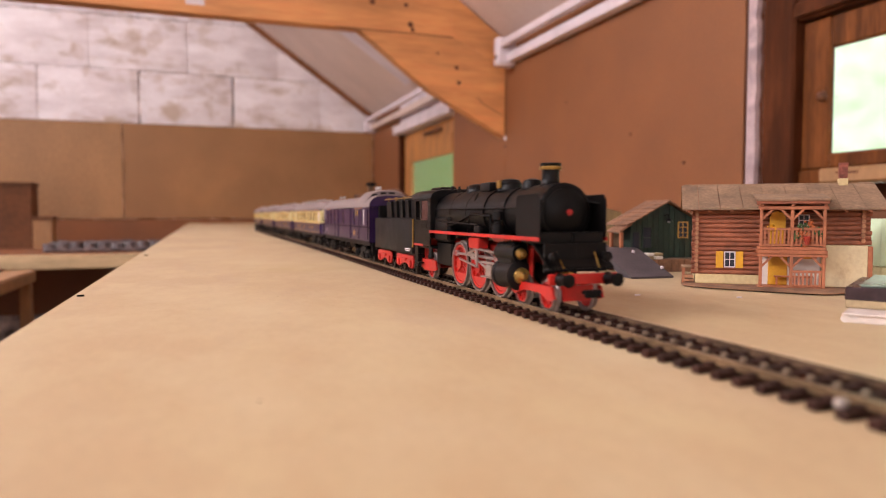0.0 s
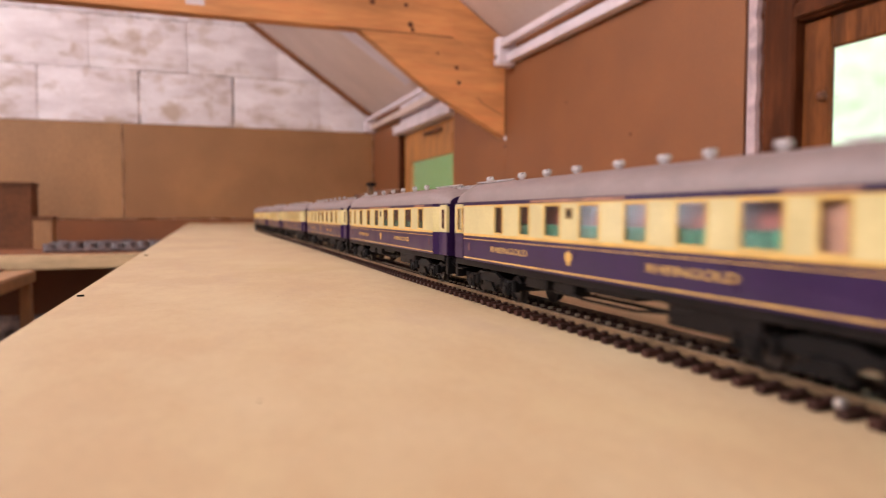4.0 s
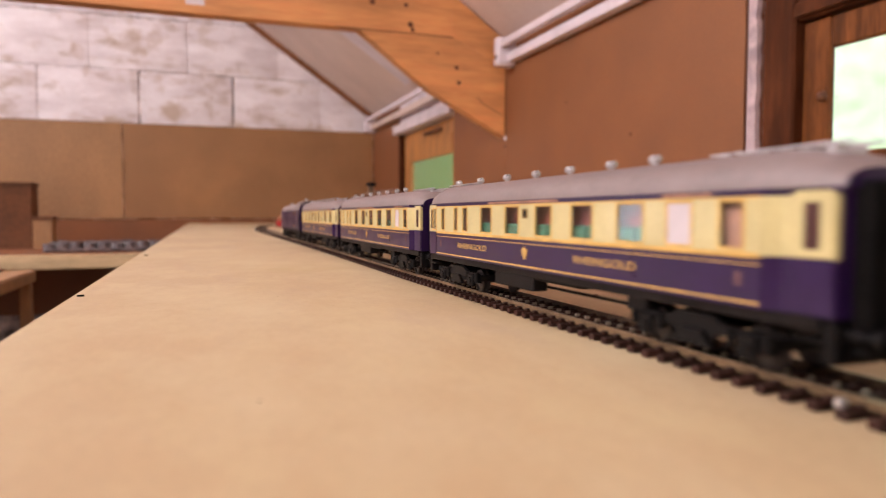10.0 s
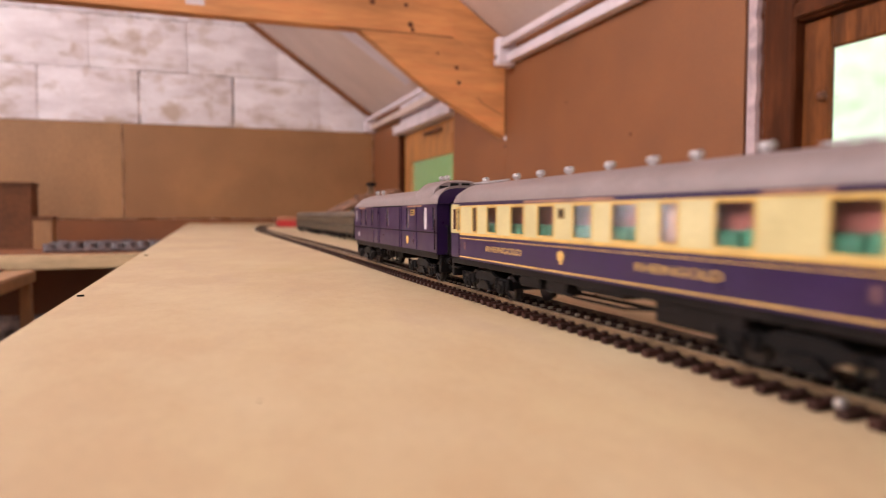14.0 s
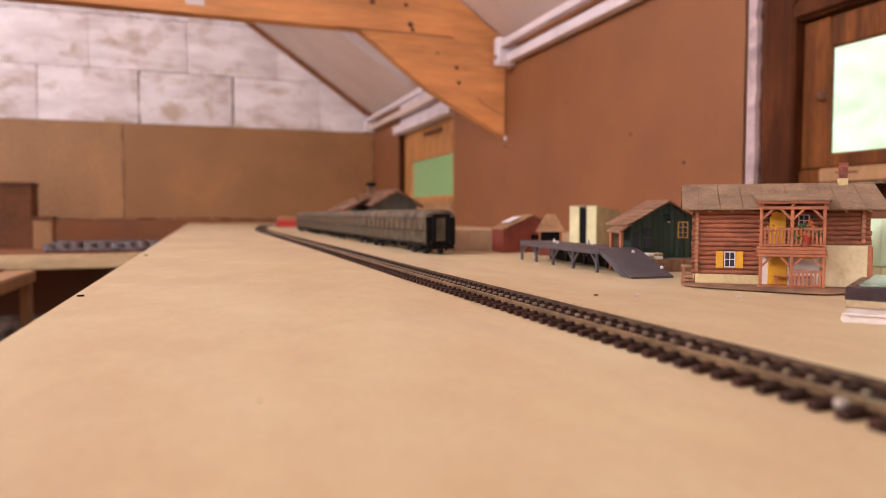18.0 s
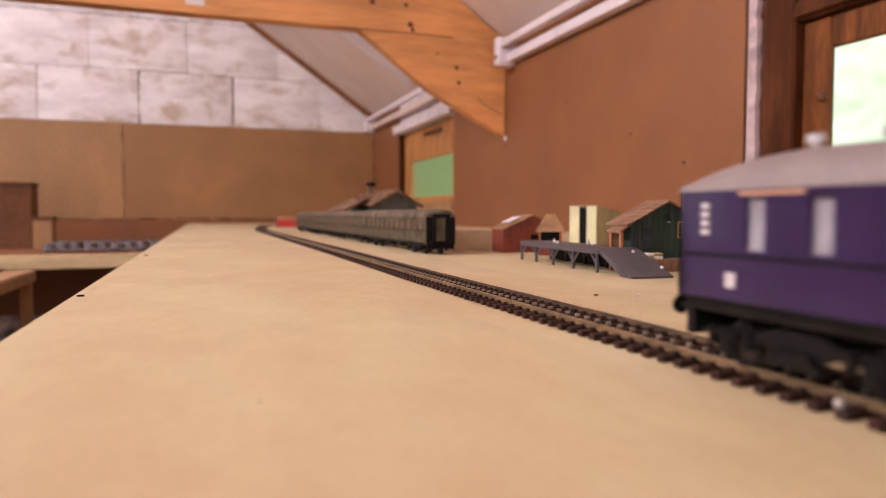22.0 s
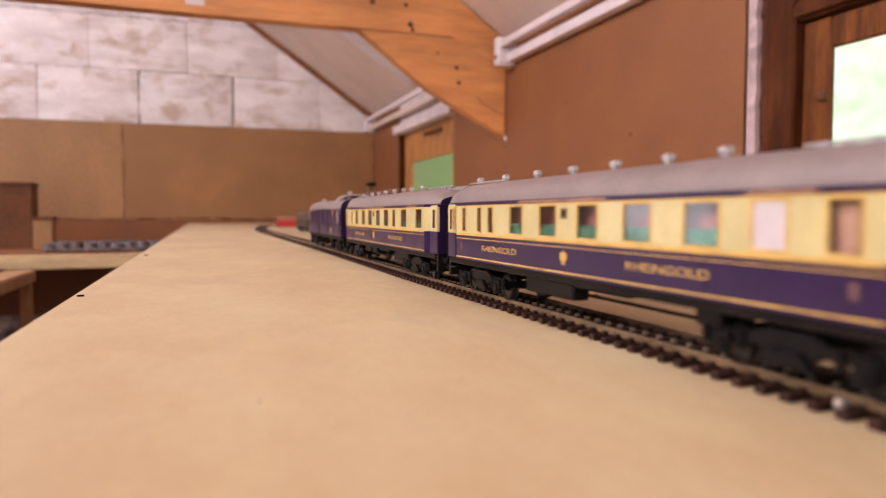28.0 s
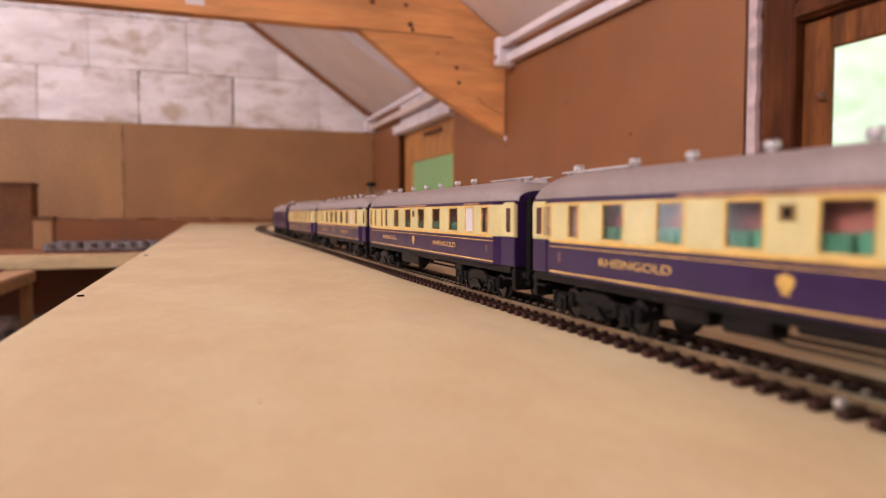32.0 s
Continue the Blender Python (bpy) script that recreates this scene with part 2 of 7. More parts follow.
bench = thing("side_bench", "low pale wooden bench along the gable wall", "bench")
part("runner", box(B(), -1.9, -0.101, 2.33, 3.40, -0.0808, -0.0790, 0.0005), HARD, bench, "reddish board laid on the bench", u=1.0)
part("bench_top", box(B(), -1.9, -0.10, 2.32, 3.40, -0.125, -0.081, 0.003), LIGHTWOOD, bench, "reddish board with pale sawn edge", u=1.0)
for x in (-1.8, -0.9, -0.16):
    part("leg", box(B(), x - 0.03, x + 0.03, 2.5, 2.56, FLOOR_Z, -0.1255, 0.003), DARKWOOD, bench, u=1.0)
for x0, x1, z0, z1, y0, y1, name in ((-0.95, -0.568, -0.0788, 0.142, 2.75, 2.86, "wooden_crate"), (-0.560, -0.50, -0.0788, 0.022, 2.72, 2.80, "small_box")):
    crate = thing(name, "plain brown wooden box on the bench", "box")
    for a, b, c, d in ((x0, x1, y0, y0 + 0.012), (x0, x1, y1 - 0.012, y1), (x0, x0 + 0.012, y0 + 0.012, y1 - 0.012), (x1 - 0.012, x1, y0 + 0.012, y1 - 0.012)):
        part("side", box(B(), a, b, c, d, z0, z1, 0.001), CARDBOARD if name == "wooden_crate" else HARD2, crate, u=1.0)
    part("bottom", box(B(), x0 + 0.012, x1 - 0.012, y0 + 0.012, y1 - 0.012, z0, z0 + 0.01), CARDBOARD, crate, u=1.0)
    part("lid", box(B(), x0 - 0.004, x1 + 0.004, y0 - 0.004, y1 + 0.004, z1 + 0.0005, z1 + 0.012, 0.001), CARDBOARD, crate, u=1.0)

GREYPLASTIC = mat("grey_tray_plastic", (0.15, 0.115, 0.115), 0.35, var=0.4, scale=40)
tray = thing("parts_tray", "grey plastic tray with rows of rounded cups", "tray")
part("base", box(B(), -0.475, -0.13, 2.42, 2.62, -0.0788, -0.066, 0.004), GREYPLASTIC, tray, u=1.0)
cup = None
for i in range(9):
    for j in range(4):
        m = Matrix.Translation((-0.46 + 0.039 * i + 0.016 * (j % 2), 2.445 + 0.05 * j, -0.066)) @ Matrix.Diagonal((1.0, 1.15, 0.6 + 0.25 * ((i * 7 + j * 3) % 5) / 4, 1))
        if cup is None:
            cup = part("cup", spun(B(), [(0.019, 0.0), (0.0185, 0.012), (0.016, 0.021), (0.0145, 0.023), (0.013, 0.021), (0.010, 0.006), (0.0, 0.004)], seg=12), GREYPLASTIC, tray, u=1.0)
            cup.matrix_basis = m
        else:
            same_mesh("cup", cup.data, tray, m)

stool = thing("work_stool", "pale wooden stool with square legs", "stool")
part("seat", box(B(), -0.62, -0.232, 0.78, 1.142, -0.059, -0.041, 0.003), HARD2, stool, u=1.0)
part("book", box(B(), -0.60, -0.27, 0.85, 1.13, -0.0408, -0.037, 0.001), HARD, stool, "reddish brown booklet", u=1.0)
for x in (-0.59, -0.2415):
    for y in (0.81, 1.122):
        part("leg", box(B(), x - 0.007, x + 0.007, y - 0.012, y + 0.012, FLOOR_Z, -0.0595, 0.002), HARD2, stool, u=1.0)

# ---- gable wall: blocks, panels ----
rng = random.Random(7)
row_z = [0.458 + 0.240 * i for i in range(7)]
blocks = []
for r, z in enumerate(row_z):
    x = XL + (0.154 - 0.205 * (r % 2) - XL) % 0.412 - 0.412
    while x < XW:
        x0, x1 = max(x, XL), min(x + 0.412 - (0.009 if r == 0 and 0.1 < x + 0.412 < 0.3 else 0.007 if r == 0 and -0.4 < x + 0.412 < 0.1 else rng.choice((0.0, 0.001, 0.003))), XW)
        zc = min(EAVES + SLOPE * (XW - x), EAVES + SLOPE * (XW - x - 0.41), EAVES + SLOPE * (x - XL + 0.41)) + 0.35
        if x1 - x0 > 0.03 and z < zc:
            blocks.append((x0, x1, z, z + 0.24))
        x += 0.412
for x0, x1, z0, z1 in blocks:
    bm = box(B(), x0, x1, YB + rng.uniform(-0.0005, 0.001), YB + 0.0095, z0, z1 - rng.choice((0.001, 0.002, 0.004)), 0.004, 2)
    part("block", bm, BLOCK, wall_end, u=1.0)
for x0, x1, z0, z1, mt, y in ((XL, W3[0] - 0.01, 0.022, 0.4555, HARD2, -0.012), (W3[1] + 0.01, -0.336, 0.022, 0.4555, HARD2, -0.012), (-0.333, XW - 0.002, 0.022, 0.4555, HARD3, -0.012), (W3[1] + 0.01, XW - 0.002, -0.40, 0.019, HARD, -0.018)):
    part("panel", box(B(), x0, x1, YB + y, YB + y + 0.009, z0, z1, 0.001), mt, wall_end, "brown hardboard panel", u=1.0)
# cover strip where the slope meets the gable
def along_slope(x0, x1, drop, thick):
    z = lambda x: EAVES + SLOPE * (XW - x) - drop
    return [(x0, z(x0)), (x1, z(x1)), (x1, z(x1) - thick), (x0, z(x0) - thick)]
setting("trim", prism(B(), along_slope(XW - 0.01, RIDGE_X, 0.002, 0.026), "y", YB - 0.03, YB - 0.004), HARD, "thin brown strip along the roof slope", "trim")
setting("trim", prism(B(), along_slope(XW - 0.045, RIDGE_X, 0.001, 0.012), "y", 2.47, 2.665), WHITE, "white cover strip on the ceiling joint", "trim")

# ---- roof truss across the room ----
truss = thing("roof_truss", "orange pine roof truss with tie beam and plywood knee", "truss")
part("tie_beam", box(B(), XL + 0.05, 0.668, 1.8035, 1.845, 0.535, 0.70, 0.002), PINE, truss, u=1.0)
z_in = lambda x: EAVES + SLOPE * (XW - x) - 0.003
part("rafter", prism(B(), [(0.823, 0.462), (0.823, z_in(0.823)), (RIDGE_X, z_in(RIDGE_X)), (RIDGE_X, z_in(RIDGE_X) - 0.13), (0.66, 0.538), (0.67, 0.532)], "y", 1.805, 1.84, 0.001), PINE, truss, u=1.0)
part("knee", prism(B(), [(0.40, 0.5335), (0.50, 0.458), (0.60, 0.384), (0.827, 0.263), (0.827, 0.4600), (0.668, 0.5335)], "y", 1.797, 1.835, 0.001), PINE, truss, "sawn pine knee with dark knots", u=1.0)
for x, z, r in ((0.4394, 0.6097, 0.008), (0.5336, 0.6104, 0.006), (0.546, 0.559, 0.008), (0.552, 0.546, 0.006), (0.678, 0.451, 0.006), (0.685, 0.4093, 0.006), (0.30, 0.62, 0.006), (0.622, 0.486, 0.004)):
    y = 1.7965 if z < 0.53 else 1.803
    part("knot", rod(B(), (x, y, z), (x, y + 0.006, z), r, seg=10), KNOT, truss, u=1.0)
part("joint_gap", box(B(), 0.34, 0.667, 1.7962, 1.7972, 0.5318, 0.5342), KNOT, truss, "dark joint line", u=1.0)
part("crack", prism(B(), [(0.74, 0.372), (0.768, 0.3475), (0.82, 0.325), (0.82, 0.3262), (0.768, 0.349), (0.741, 0.3727)], "y", 1.7964, 1.7972), KNOT, truss, "drying crack", u=1.0)
part("paper_tag", box(B(), -0.03, 0.015, 1.802, 1.8033, 0.556, 0.61), WHITE, truss, "small white paper label", u=1.0)

for y, z, r, mt in ((1.19, 0.205, 0.004, KNOT), (1.025, 0.135, 0.004, KNOT), (1.80, 0.262, 0.008, WHITE), (1.80, 0.238, 0.006, KNOT), (1.45, 0.31, 0.003, KNOT)):
    part("wall_screw", spun(B(), [(r, 0), (r * 0.8, 0.002), (0, 0.003)], at=(XW - 0.0002, y, z), way=(-1, 0, 0), seg=10), mt, wall_eaves, u=1.0)

PLASTER = mat("chipped_plaster", (0.54, 0.41, 0.42), 0.9, var=0.12, scale=40, bump=0.5, spots=0.35, depth=0.002)
# ---- white rails under the eaves ----
for y0, y1 in ((-3.4, 1.757), (1.95, 3.36)):
    rail = thing("ceiling_rail", "white double rail under the roof slope", "rail", group="rails under the eaves")
    part("lower_rail", box(B(), XW - 0.028, XW - 0.001, y0, y1, 0.462, 0.488, 0.004, 2), WHITE if y0 < 0 else CEIL, rail, u=1.0)
    part("upper_rail", box(B(), XW - 0.050, XW - 0.030, y0, y1, 0.500, 0.520, 0.004, 2), WHITE, rail, u=1.0)
    for y in (y0 + 0.03, y1 - 0.012):
        part("bracket", box(B(), XW - 0.056, XW - 0.001, y - 0.014, y + 0.014, 0.452, 0.530, 0.004), WHITE, rail, "white plastic end bracket", u=1.0)
        part("screw", rod(B(), (XW - 0.058, y, 0.476), (XW - 0.053, y, 0.476), 0.006), DARKWOOD, rail, u=1.0)
edge = [(W1[1] + 0.0195, -0.001), (W1[1] + 0.0205, 0.54)] + [(W1[1] + 0.001 + rng.uniform(0, 0.0028) + (0.004 if k % 11 == 4 else 0), 0.54 - 0.0125 * k) for k in range(44)]
setting("trim", prism(B(), edge, "x", XW - 0.003, XW + 0.007), PLASTER, "chipped white plaster edge beside the window", "trim")
setting("trim", box(B(), XW - 0.022, XW + 0.02, W2[0] + 0.001, W2[1] + 0.02, 0.3925, 0.43, 0.003), WHITE, "white painted window lintel", "trim")

# dark strip over the white wall paints the shade in the panel gap
part("gap_strip", box(B(), XW + 0.0072, XW + 0.0079, W1[1] - 0.0008, W1[1] + 0.0306, -0.0005, 0.53), DARKWOOD, wall_eaves, "dark strip painting the shade of the gap beside the panel", u=1.0)
# ---- windows ----
add_stains(DARKWOOD, 16, 0.50, 0.66, (0.125, 0.040, 0.015), 0.8, (1, 1, 0.25))
DARKPINE = mat("brown_varnished_pine", (0.18, 0.060, 0.016), 0.5, spec=0.12, var=0.25, scale=14, fine=6, bump=0.08, stretch=(3, 3, 0.4))
add_stains(DARKPINE, 15, 0.48, 0.66, (0.075, 0.022, 0.008), 0.8, (1, 1, 0.35))
GLASS = mat("window_glass", (0.9, 0.95, 0.9), 0.05, var=0.0, bump=0, transmission=1.0)
def window(name, y0, y1, z0, z1, x, wood, bars, fw=0.055):
    w = thing(name, "wooden casement window with bright garden light behind", "window", kind="structure")
    part("window_frame", box(box(box(box(B(), x, x + 0.014, y1 - fw, y1, z0, z1, 0.003), x, x + 0.014, y0, y0 + fw, z0, z1, 0.003),
                                  x + 0.001, x + 0.013, y0 + fw, y1 - fw, z1 - fw, z1, 0.003), x + 0.001, x + 0.013, y0 + fw, y1 - fw, z0, z0 + 0.022, 0.003), wood, w, u=1.0)
    edges = [y0 + fw] + bars + [y1 - fw]
    for b in bars:
        part("glazing_bar", box(B(), x + 0.004, x + 0.012, b - 0.012, b + 0.012, z0 + 0.0225, z1 - fw - 0.0005, 0.002), wood, w, u=1.0)
    for a, b in zip(edges, edges[1:]):
        p = part("pane", box(B(), x + 0.007, x + 0.010, a, b, z0 + 0.02, z1 - fw + 0.002), GLASS, w, "obscured window glass", u=1.0)
        p.visible_shadow = False
    return w
w1 = window("window_1", -0.43, 0.790, 0.107, 0.3265, XW + 0.022, DARKPINE, [0.185], fw=0.047)
part("window_sill", box(B(), XW + 0.004, XW + 0.055, W1[0] + 0.001, 0.742, 0.085, 0.1065, 0.003), HARD2, w1, "light brown wooden sill", u=1.0)
for y, z, w in ((0.688, 0.0985, 0.010), (0.706, 0.0990, 0.006)):
    part("label_bar", box(B(), XW + 0.0032, XW + 0.0039, y - w, y + w, z - 0.0014, z + 0.0014), KNOT, w1, "faded stamped mark", u=1.0)
part("bottom_rail", box(B(), XW + 0.018, XW + 0.055, 0.7425, 0.7895, 0.085, 0.1065, 0.002), DARKPINE, w1, u=1.0)
part("lining", box(B(), XW + 0.0055, XW + 0.052, 0.7905, W1[1] - 0.001, 0.001, 0.499, 0.003), DARKWOOD, w1, "dark stained lining board", u=1.0)
part("lining_bead", box(B(), XW + 0.004, XW + 0.0095, 0.792, 0.806, 0.001, 0.499, 0.002), DARKWOOD, w1, "dark stained bead", u=1.0)
part("header", box(B(), XW + 0.008, XW + 0.052, W1[0] + 0.001, 0.790, 0.327, 0.499, 0.003), DARKWOOD, w1, "dark stained header board", u=1.0)
part("header_bead", box(B(), XW + 0.002, XW + 0.0075, W1[0] + 0.001, 0.791, 0.331, 0.353, 0.002), DARKWOOD, w1, u=1.0)
part("latch", spun(B(), [(0.008, 0), (0.007, 0.006), (0.003, 0.010), (0, 0.011)], at=(XW + 0.0215, 0.752, 0.212), way=(-1, 0, 0), seg=12), KNOT, w1, "dark iron latch", u=1.0)
part("back_panel", box(B(), XW + 0.048, XW + 0.056, W1[0] + 0.001, 0.790, 0.001, 0.0845), DARKWOOD, w1, u=1.0)
w2 = window("window_2", 2.235, 2.90, 0.09, 0.39, XW + 0.02, PINEV, [])
part("window_sill", box(B(), XW - 0.01, XW + 0.10, W2[0] + 0.001, W2[1] - 0.001, 0.052, 0.0895, 0.003), HARD2, w2, "light brown wooden sill", u=1.0)
part("sash", box(B(), XW + 0.016, XW + 0.0335, 2.2905, 2.8445, 0.262, 0.3345, 0.002), PINEV, w2, "orange pine sash rail", u=1.0)
part("sash_stile", box(B(), XW + 0.016, XW + 0.0335, 2.80, 2.8445, 0.1125, 0.2615, 0.002), PINEV, w2, u=1.0)
part("jamb_lining", box(B(), XW + 0.001, XW + 0.058, 2.902, 2.929, 0.0905, 0.391, 0.002), DARKWOOD, w2, u=1.0)
part("latch", box(B(), XW + 0.008, XW + 0.0195, 2.40, 2.60, 0.352, 0.368, 0.003), KNOT, w2, "dark iron bar handle", u=1.0)

def garden(name, x, y0, y1, z0, z1, c1, c2, strength, scale):
    m = bpy.data.materials.new(name)
    m.use_nodes = True
    N, L = m.node_tree.nodes, m.node_tree.links
    em, tc, no, ra = N.new("ShaderNodeEmission"), N.new("ShaderNodeTexCoord"), N.new("ShaderNodeTexNoise"), N.new("ShaderNodeValToRGB")
    no.inputs["Scale"].default_value, no.inputs["Detail"].default_value = scale, 6
    ra.color_ramp.elements[0].position, ra.color_ramp.elements[1].position = 0.38, 0.60
    ra.color_ramp.elements[0].color, ra.color_ramp.elements[1].color = (*c1, 1), (*c2, 1)
    L.new(tc.outputs["Object"], no.inputs[0]); L.new(no.outputs["Fac"], ra.inputs[0]); L.new(ra.outputs[0], em.inputs[0])
    em.inputs[1].default_value = strength
    L.new(em.outputs[0], N["Material Output"].inputs[0])
    bm = B()
    bm.faces.new([bm.verts.new(p) for p in ((x, y0, z0), (x, y1, z0), (x, y1, z1), (x, y0, z1))])
    ob = part(name, bm, m, u=1.0)
    tagged(ob, "bright blurred garden greenery outside", "garden", kind="structure")
garden("backdrop", 2.6, -1.5, 3.2, -1.5, 2.6, (0.55, 0.82, 0.42), (1.0, 1.0, 0.96), 1.45, 15)
garden("backdrop", 2.5, 5.0, 9.5, -1.5, 2.6, (0.20, 0.33, 0.11), (0.38, 0.54, 0.25), 0.95, 8)

w3 = thing("window_3", "white framed gable window with bright sky behind", "window", kind="structure")
for a, b, c, d in ((W3[0], W3[0] + 0.05, W3[2], W3[3]), (W3[1] - 0.05, W3[1], W3[2], W3[3]), (-2.50, -2.45, W3[2] + 0.05, W3[3] - 0.05), (W3[0] + 0.05, W3[1] - 0.05, W3[2], W3[2] + 0.05), (W3[0] + 0.05, W3[1] - 0.05, W3[3] - 0.05, W3[3])):
    part("window_frame", box(B(), a, b, YB + 0.03, YB + 0.07, c, d, 0.003), WHITE, w3, u=1.0)
for a, b in ((W3[0] + 0.05, -2.50), (-2.45, W3[1] - 0.05)):
    p = part("pane", box(B(), a, b, YB + 0.045, YB + 0.05, W3[2] + 0.05, W3[3] - 0.05), GLASS, w3, u=1.0)
    p.visible_shadow = False
SKYM = bpy.data.materials.new("overcast_sky")
SKYM.use_nodes = True
_em = SKYM.node_tree.nodes.new("ShaderNodeEmission")
_em.inputs[0].default_value, _em.inputs[1].default_value = (0.90, 0.86, 1.0, 1), 4.0
SKYM.node_tree.links.new(_em.outputs[0], SKYM.node_tree.nodes["Material Output"].inputs[0])
bm = B()
bm.faces.new([bm.verts.new(p) for p in ((-4.5, 4.6, -1.2), (-0.9, 4.6, -1.2), (-0.9, 4.6, 2.0), (-4.5, 4.6, 2.0))])
tagged(part("backdrop", bm, SKYM, u=1.0), "bright overcast sky outside the gable window", "sky", kind="structure")

# ---- the track ----
XC, Y0, RAILTOP = 0.1335, 1.55, 0.004
WIDE_R, WIDE_L, LOOP_R = 6.0, 0.90, 0.28     # the gentle bend before the loop, then the loop
S_MIN, S_MAX = -3.15, 3.02


def on_track(s):
    """Place and heading of the track at s metres along it, from beside the camera to the far loop."""
    if s <= Y0:
        return Vector((XC + 0.011 * min(max(s - 0.4, 0), 0.4) + 0.002 * max(s - 0.8, 0), s)), -(0.011 if 0.4 < s < 0.8 else 0.0)
    a = min(s - Y0, WIDE_L) / WIDE_R
    p = Vector((on_track(Y0)[0].x + WIDE_R * (1 - math.cos(a)), Y0 + WIDE_R * math.sin(a)))
    if s <= Y0 + WIDE_L:
        return p, -a
    b = a + (s - Y0 - WIDE_L) / LOOP_R
    return p + LOOP_R * Vector((math.cos(a) - math.cos(b), math.sin(b) - math.sin(a))), -b


SLEEPER = mat("brown_plastic_sleeper", (0.030, 0.0095, 0.006), 0.5, spec=0.3, var=0.25, scale=160, per_object=0.25, bump=0.2)
RAILM = mat("worn_rail", (0.80, 0.66, 0.47), 0.36, metal=0.9, var=0.12, scale=80, spots=0.3)
STUD = mat("stud_metal", (0.52, 0.45, 0.34), 0.35, metal=0.8, var=0.1, scale=300)
track = thing("railway_track", "model railway track with brown sleepers and centre studs", "track")


def sleeper_mesh(bm, m=Matrix()):
    n = len(bm.verts)
    box(bm, -15.8, 15.8, -1.4, 1.4, 0, 2.0, 0.28)
    for sx in (-1, 1):
        for c in (-10.6, -7.0):
            box(bm, sx * c - 0.8, sx * c + 0.8, -0.9, 0.9, 2.0, 2.7)
    bm.verts.ensure_lookup_table()
    for v in bm.verts[n:]:
        v.co = m @ v.co


PITCH = 0.007
me = None
far = B()
s = S_MIN
while s < S_MAX:
    p, a = on_track(s)
    m = Matrix.Translation((p.x, p.y, 0.0002)) @ Matrix.Rotation(a, 4, "Z")
    if 0.06 < s < 1.72:
        if me is None:
            bm = B()
            sleeper_mesh(bm)
            ob = part("sleeper", bm, SLEEPER, track)
            me = ob.data
            ob.matrix_basis = m
            bm = box(B(), -0.9, 0.9, -0.6, 0.6, 2.0, 3.0, 0.2)
            st = part("stud", bm, STUD, track, "small bright centre stud")
            st.matrix_basis = m
        else:
            same_mesh("sleeper", me, track, m)
    else:
        n = len(far.verts)
        box(far, -15.8, 15.8, -1.4, 1.4, 0, 2.0)
        far.verts.ensure_lookup_table()
        mm = Matrix.Diagonal((1000, 1000, 1000, 1)) @ m @ Matrix.Diagonal((MM, MM, MM, 1))
        for v in far.verts[n:]:
            v.co = mm @ v.co
    s += PITCH
tagged(part("sleepers_far", far, SLEEPER, track, "far run of brown sleepers", smooth=False), kind="stuff")


def swept(profile, off, step=0.03):
    """A rail: a profile in (side, height) millimetres swept along the track, off metres to its side."""
    bm = B()
    rings, s = [], S_MIN
    while s <= S_MAX + 1e-6:
        p, a = on_track(s)
        r = Vector((math.cos(a), math.sin(a)))
        rings.append([bm.verts.new(((p.x + r.x * (off + x * MM)) * 1000, (p.y + r.y * (off + x * MM)) * 1000, z)) for x, z in profile])
        s += step
    k = len(profile)
    for a, b in zip(rings, rings[1:]):
        for i in range(k):
            bm.faces.new((a[i], a[(i + 1) % k], b[(i + 1) % k], b[i]))
    return bm


RAILP = [(-1.0, 2.02), (-1.0, 2.2), (-0.3, 2.55), (-0.3, 3.3), (-0.55, 3.5), (-0.55, 3.9), (-0.4, 4.0), (0.4, 4.0), (0.55, 3.9), (0.55, 3.5), (0.3, 3.3), (0.3, 2.55), (1.0, 2.2), (1.0, 2.02)]
RAILW = mat("tan_tarnished_rail", (0.36, 0.24, 0.135), 0.34, metal=0.6, var=0.2, scale=80, spots=0.4)
RAILD = mat("dark_tarnished_rail", (0.15, 0.095, 0.058), 0.42, metal=0.4, var=0.25, scale=80, spots=0.4)
for sx in (-1, 1):
    r_ = part("rail", swept(RAILP, sx * 0.00875), RAILW if sx < 0 else RAILD, track, "tarnished metal rail")
    part("rail_head", swept([(-0.45, 4.004), (-0.45, 4.03), (0.45, 4.03), (0.45, 4.004)], sx * 0.00875), RAILM, r_, "bright worn running surface")
s = 0.07
while s < 1.7:
    p, a = on_track(s)
    same_mesh("stud", st.data, track, Matrix.Translation((p.x, p.y, 0.0002)) @ Matrix.Rotation(a, 4, "Z"))
    s += PITCH
SHINY = mat("bright_nickel", (0.66, 0.64, 0.62), 0.45, metal=1.0, var=0.05, scale=200, bump=0)
part("joiner_screw", spun(B(), [(1.4, 0), (1.5, 1.2), (1.1, 1.7), (0, 1.9)], at=(120.6, 100.3, 2.0)), SHINY, track, "bright round screw head")
# ---- coaches ----
PURPLE = mat("violet_lacquer", (0.024, 0.0078, 0.049), 0.32, var=0.08, scale=90, bump=0.02, coat=0.08, spec=0.35)
CREAM = mat("cream_lacquer", (0.56, 0.475, 0.225), 0.38, var=0.05, scale=90, bump=0.02, coat=0.2)
GOLD = mat("gold_lining", (0.70, 0.43, 0.11), 0.4, metal=0.2, var=0.1, scale=200)
ROOF = mat("grey_roof_paint", (0.225, 0.172, 0.165), 0.5, var=0.07, scale=60, bump=0.02)
BLACK = mat("black_plastic", (0.005, 0.0040, 0.0040), 0.5, var=0.25, scale=120, spec=0.15)
UNDER = mat("dark_underframe", (0.008, 0.0055, 0.005), 0.55, var=0.3, scale=120, spec=0.15)
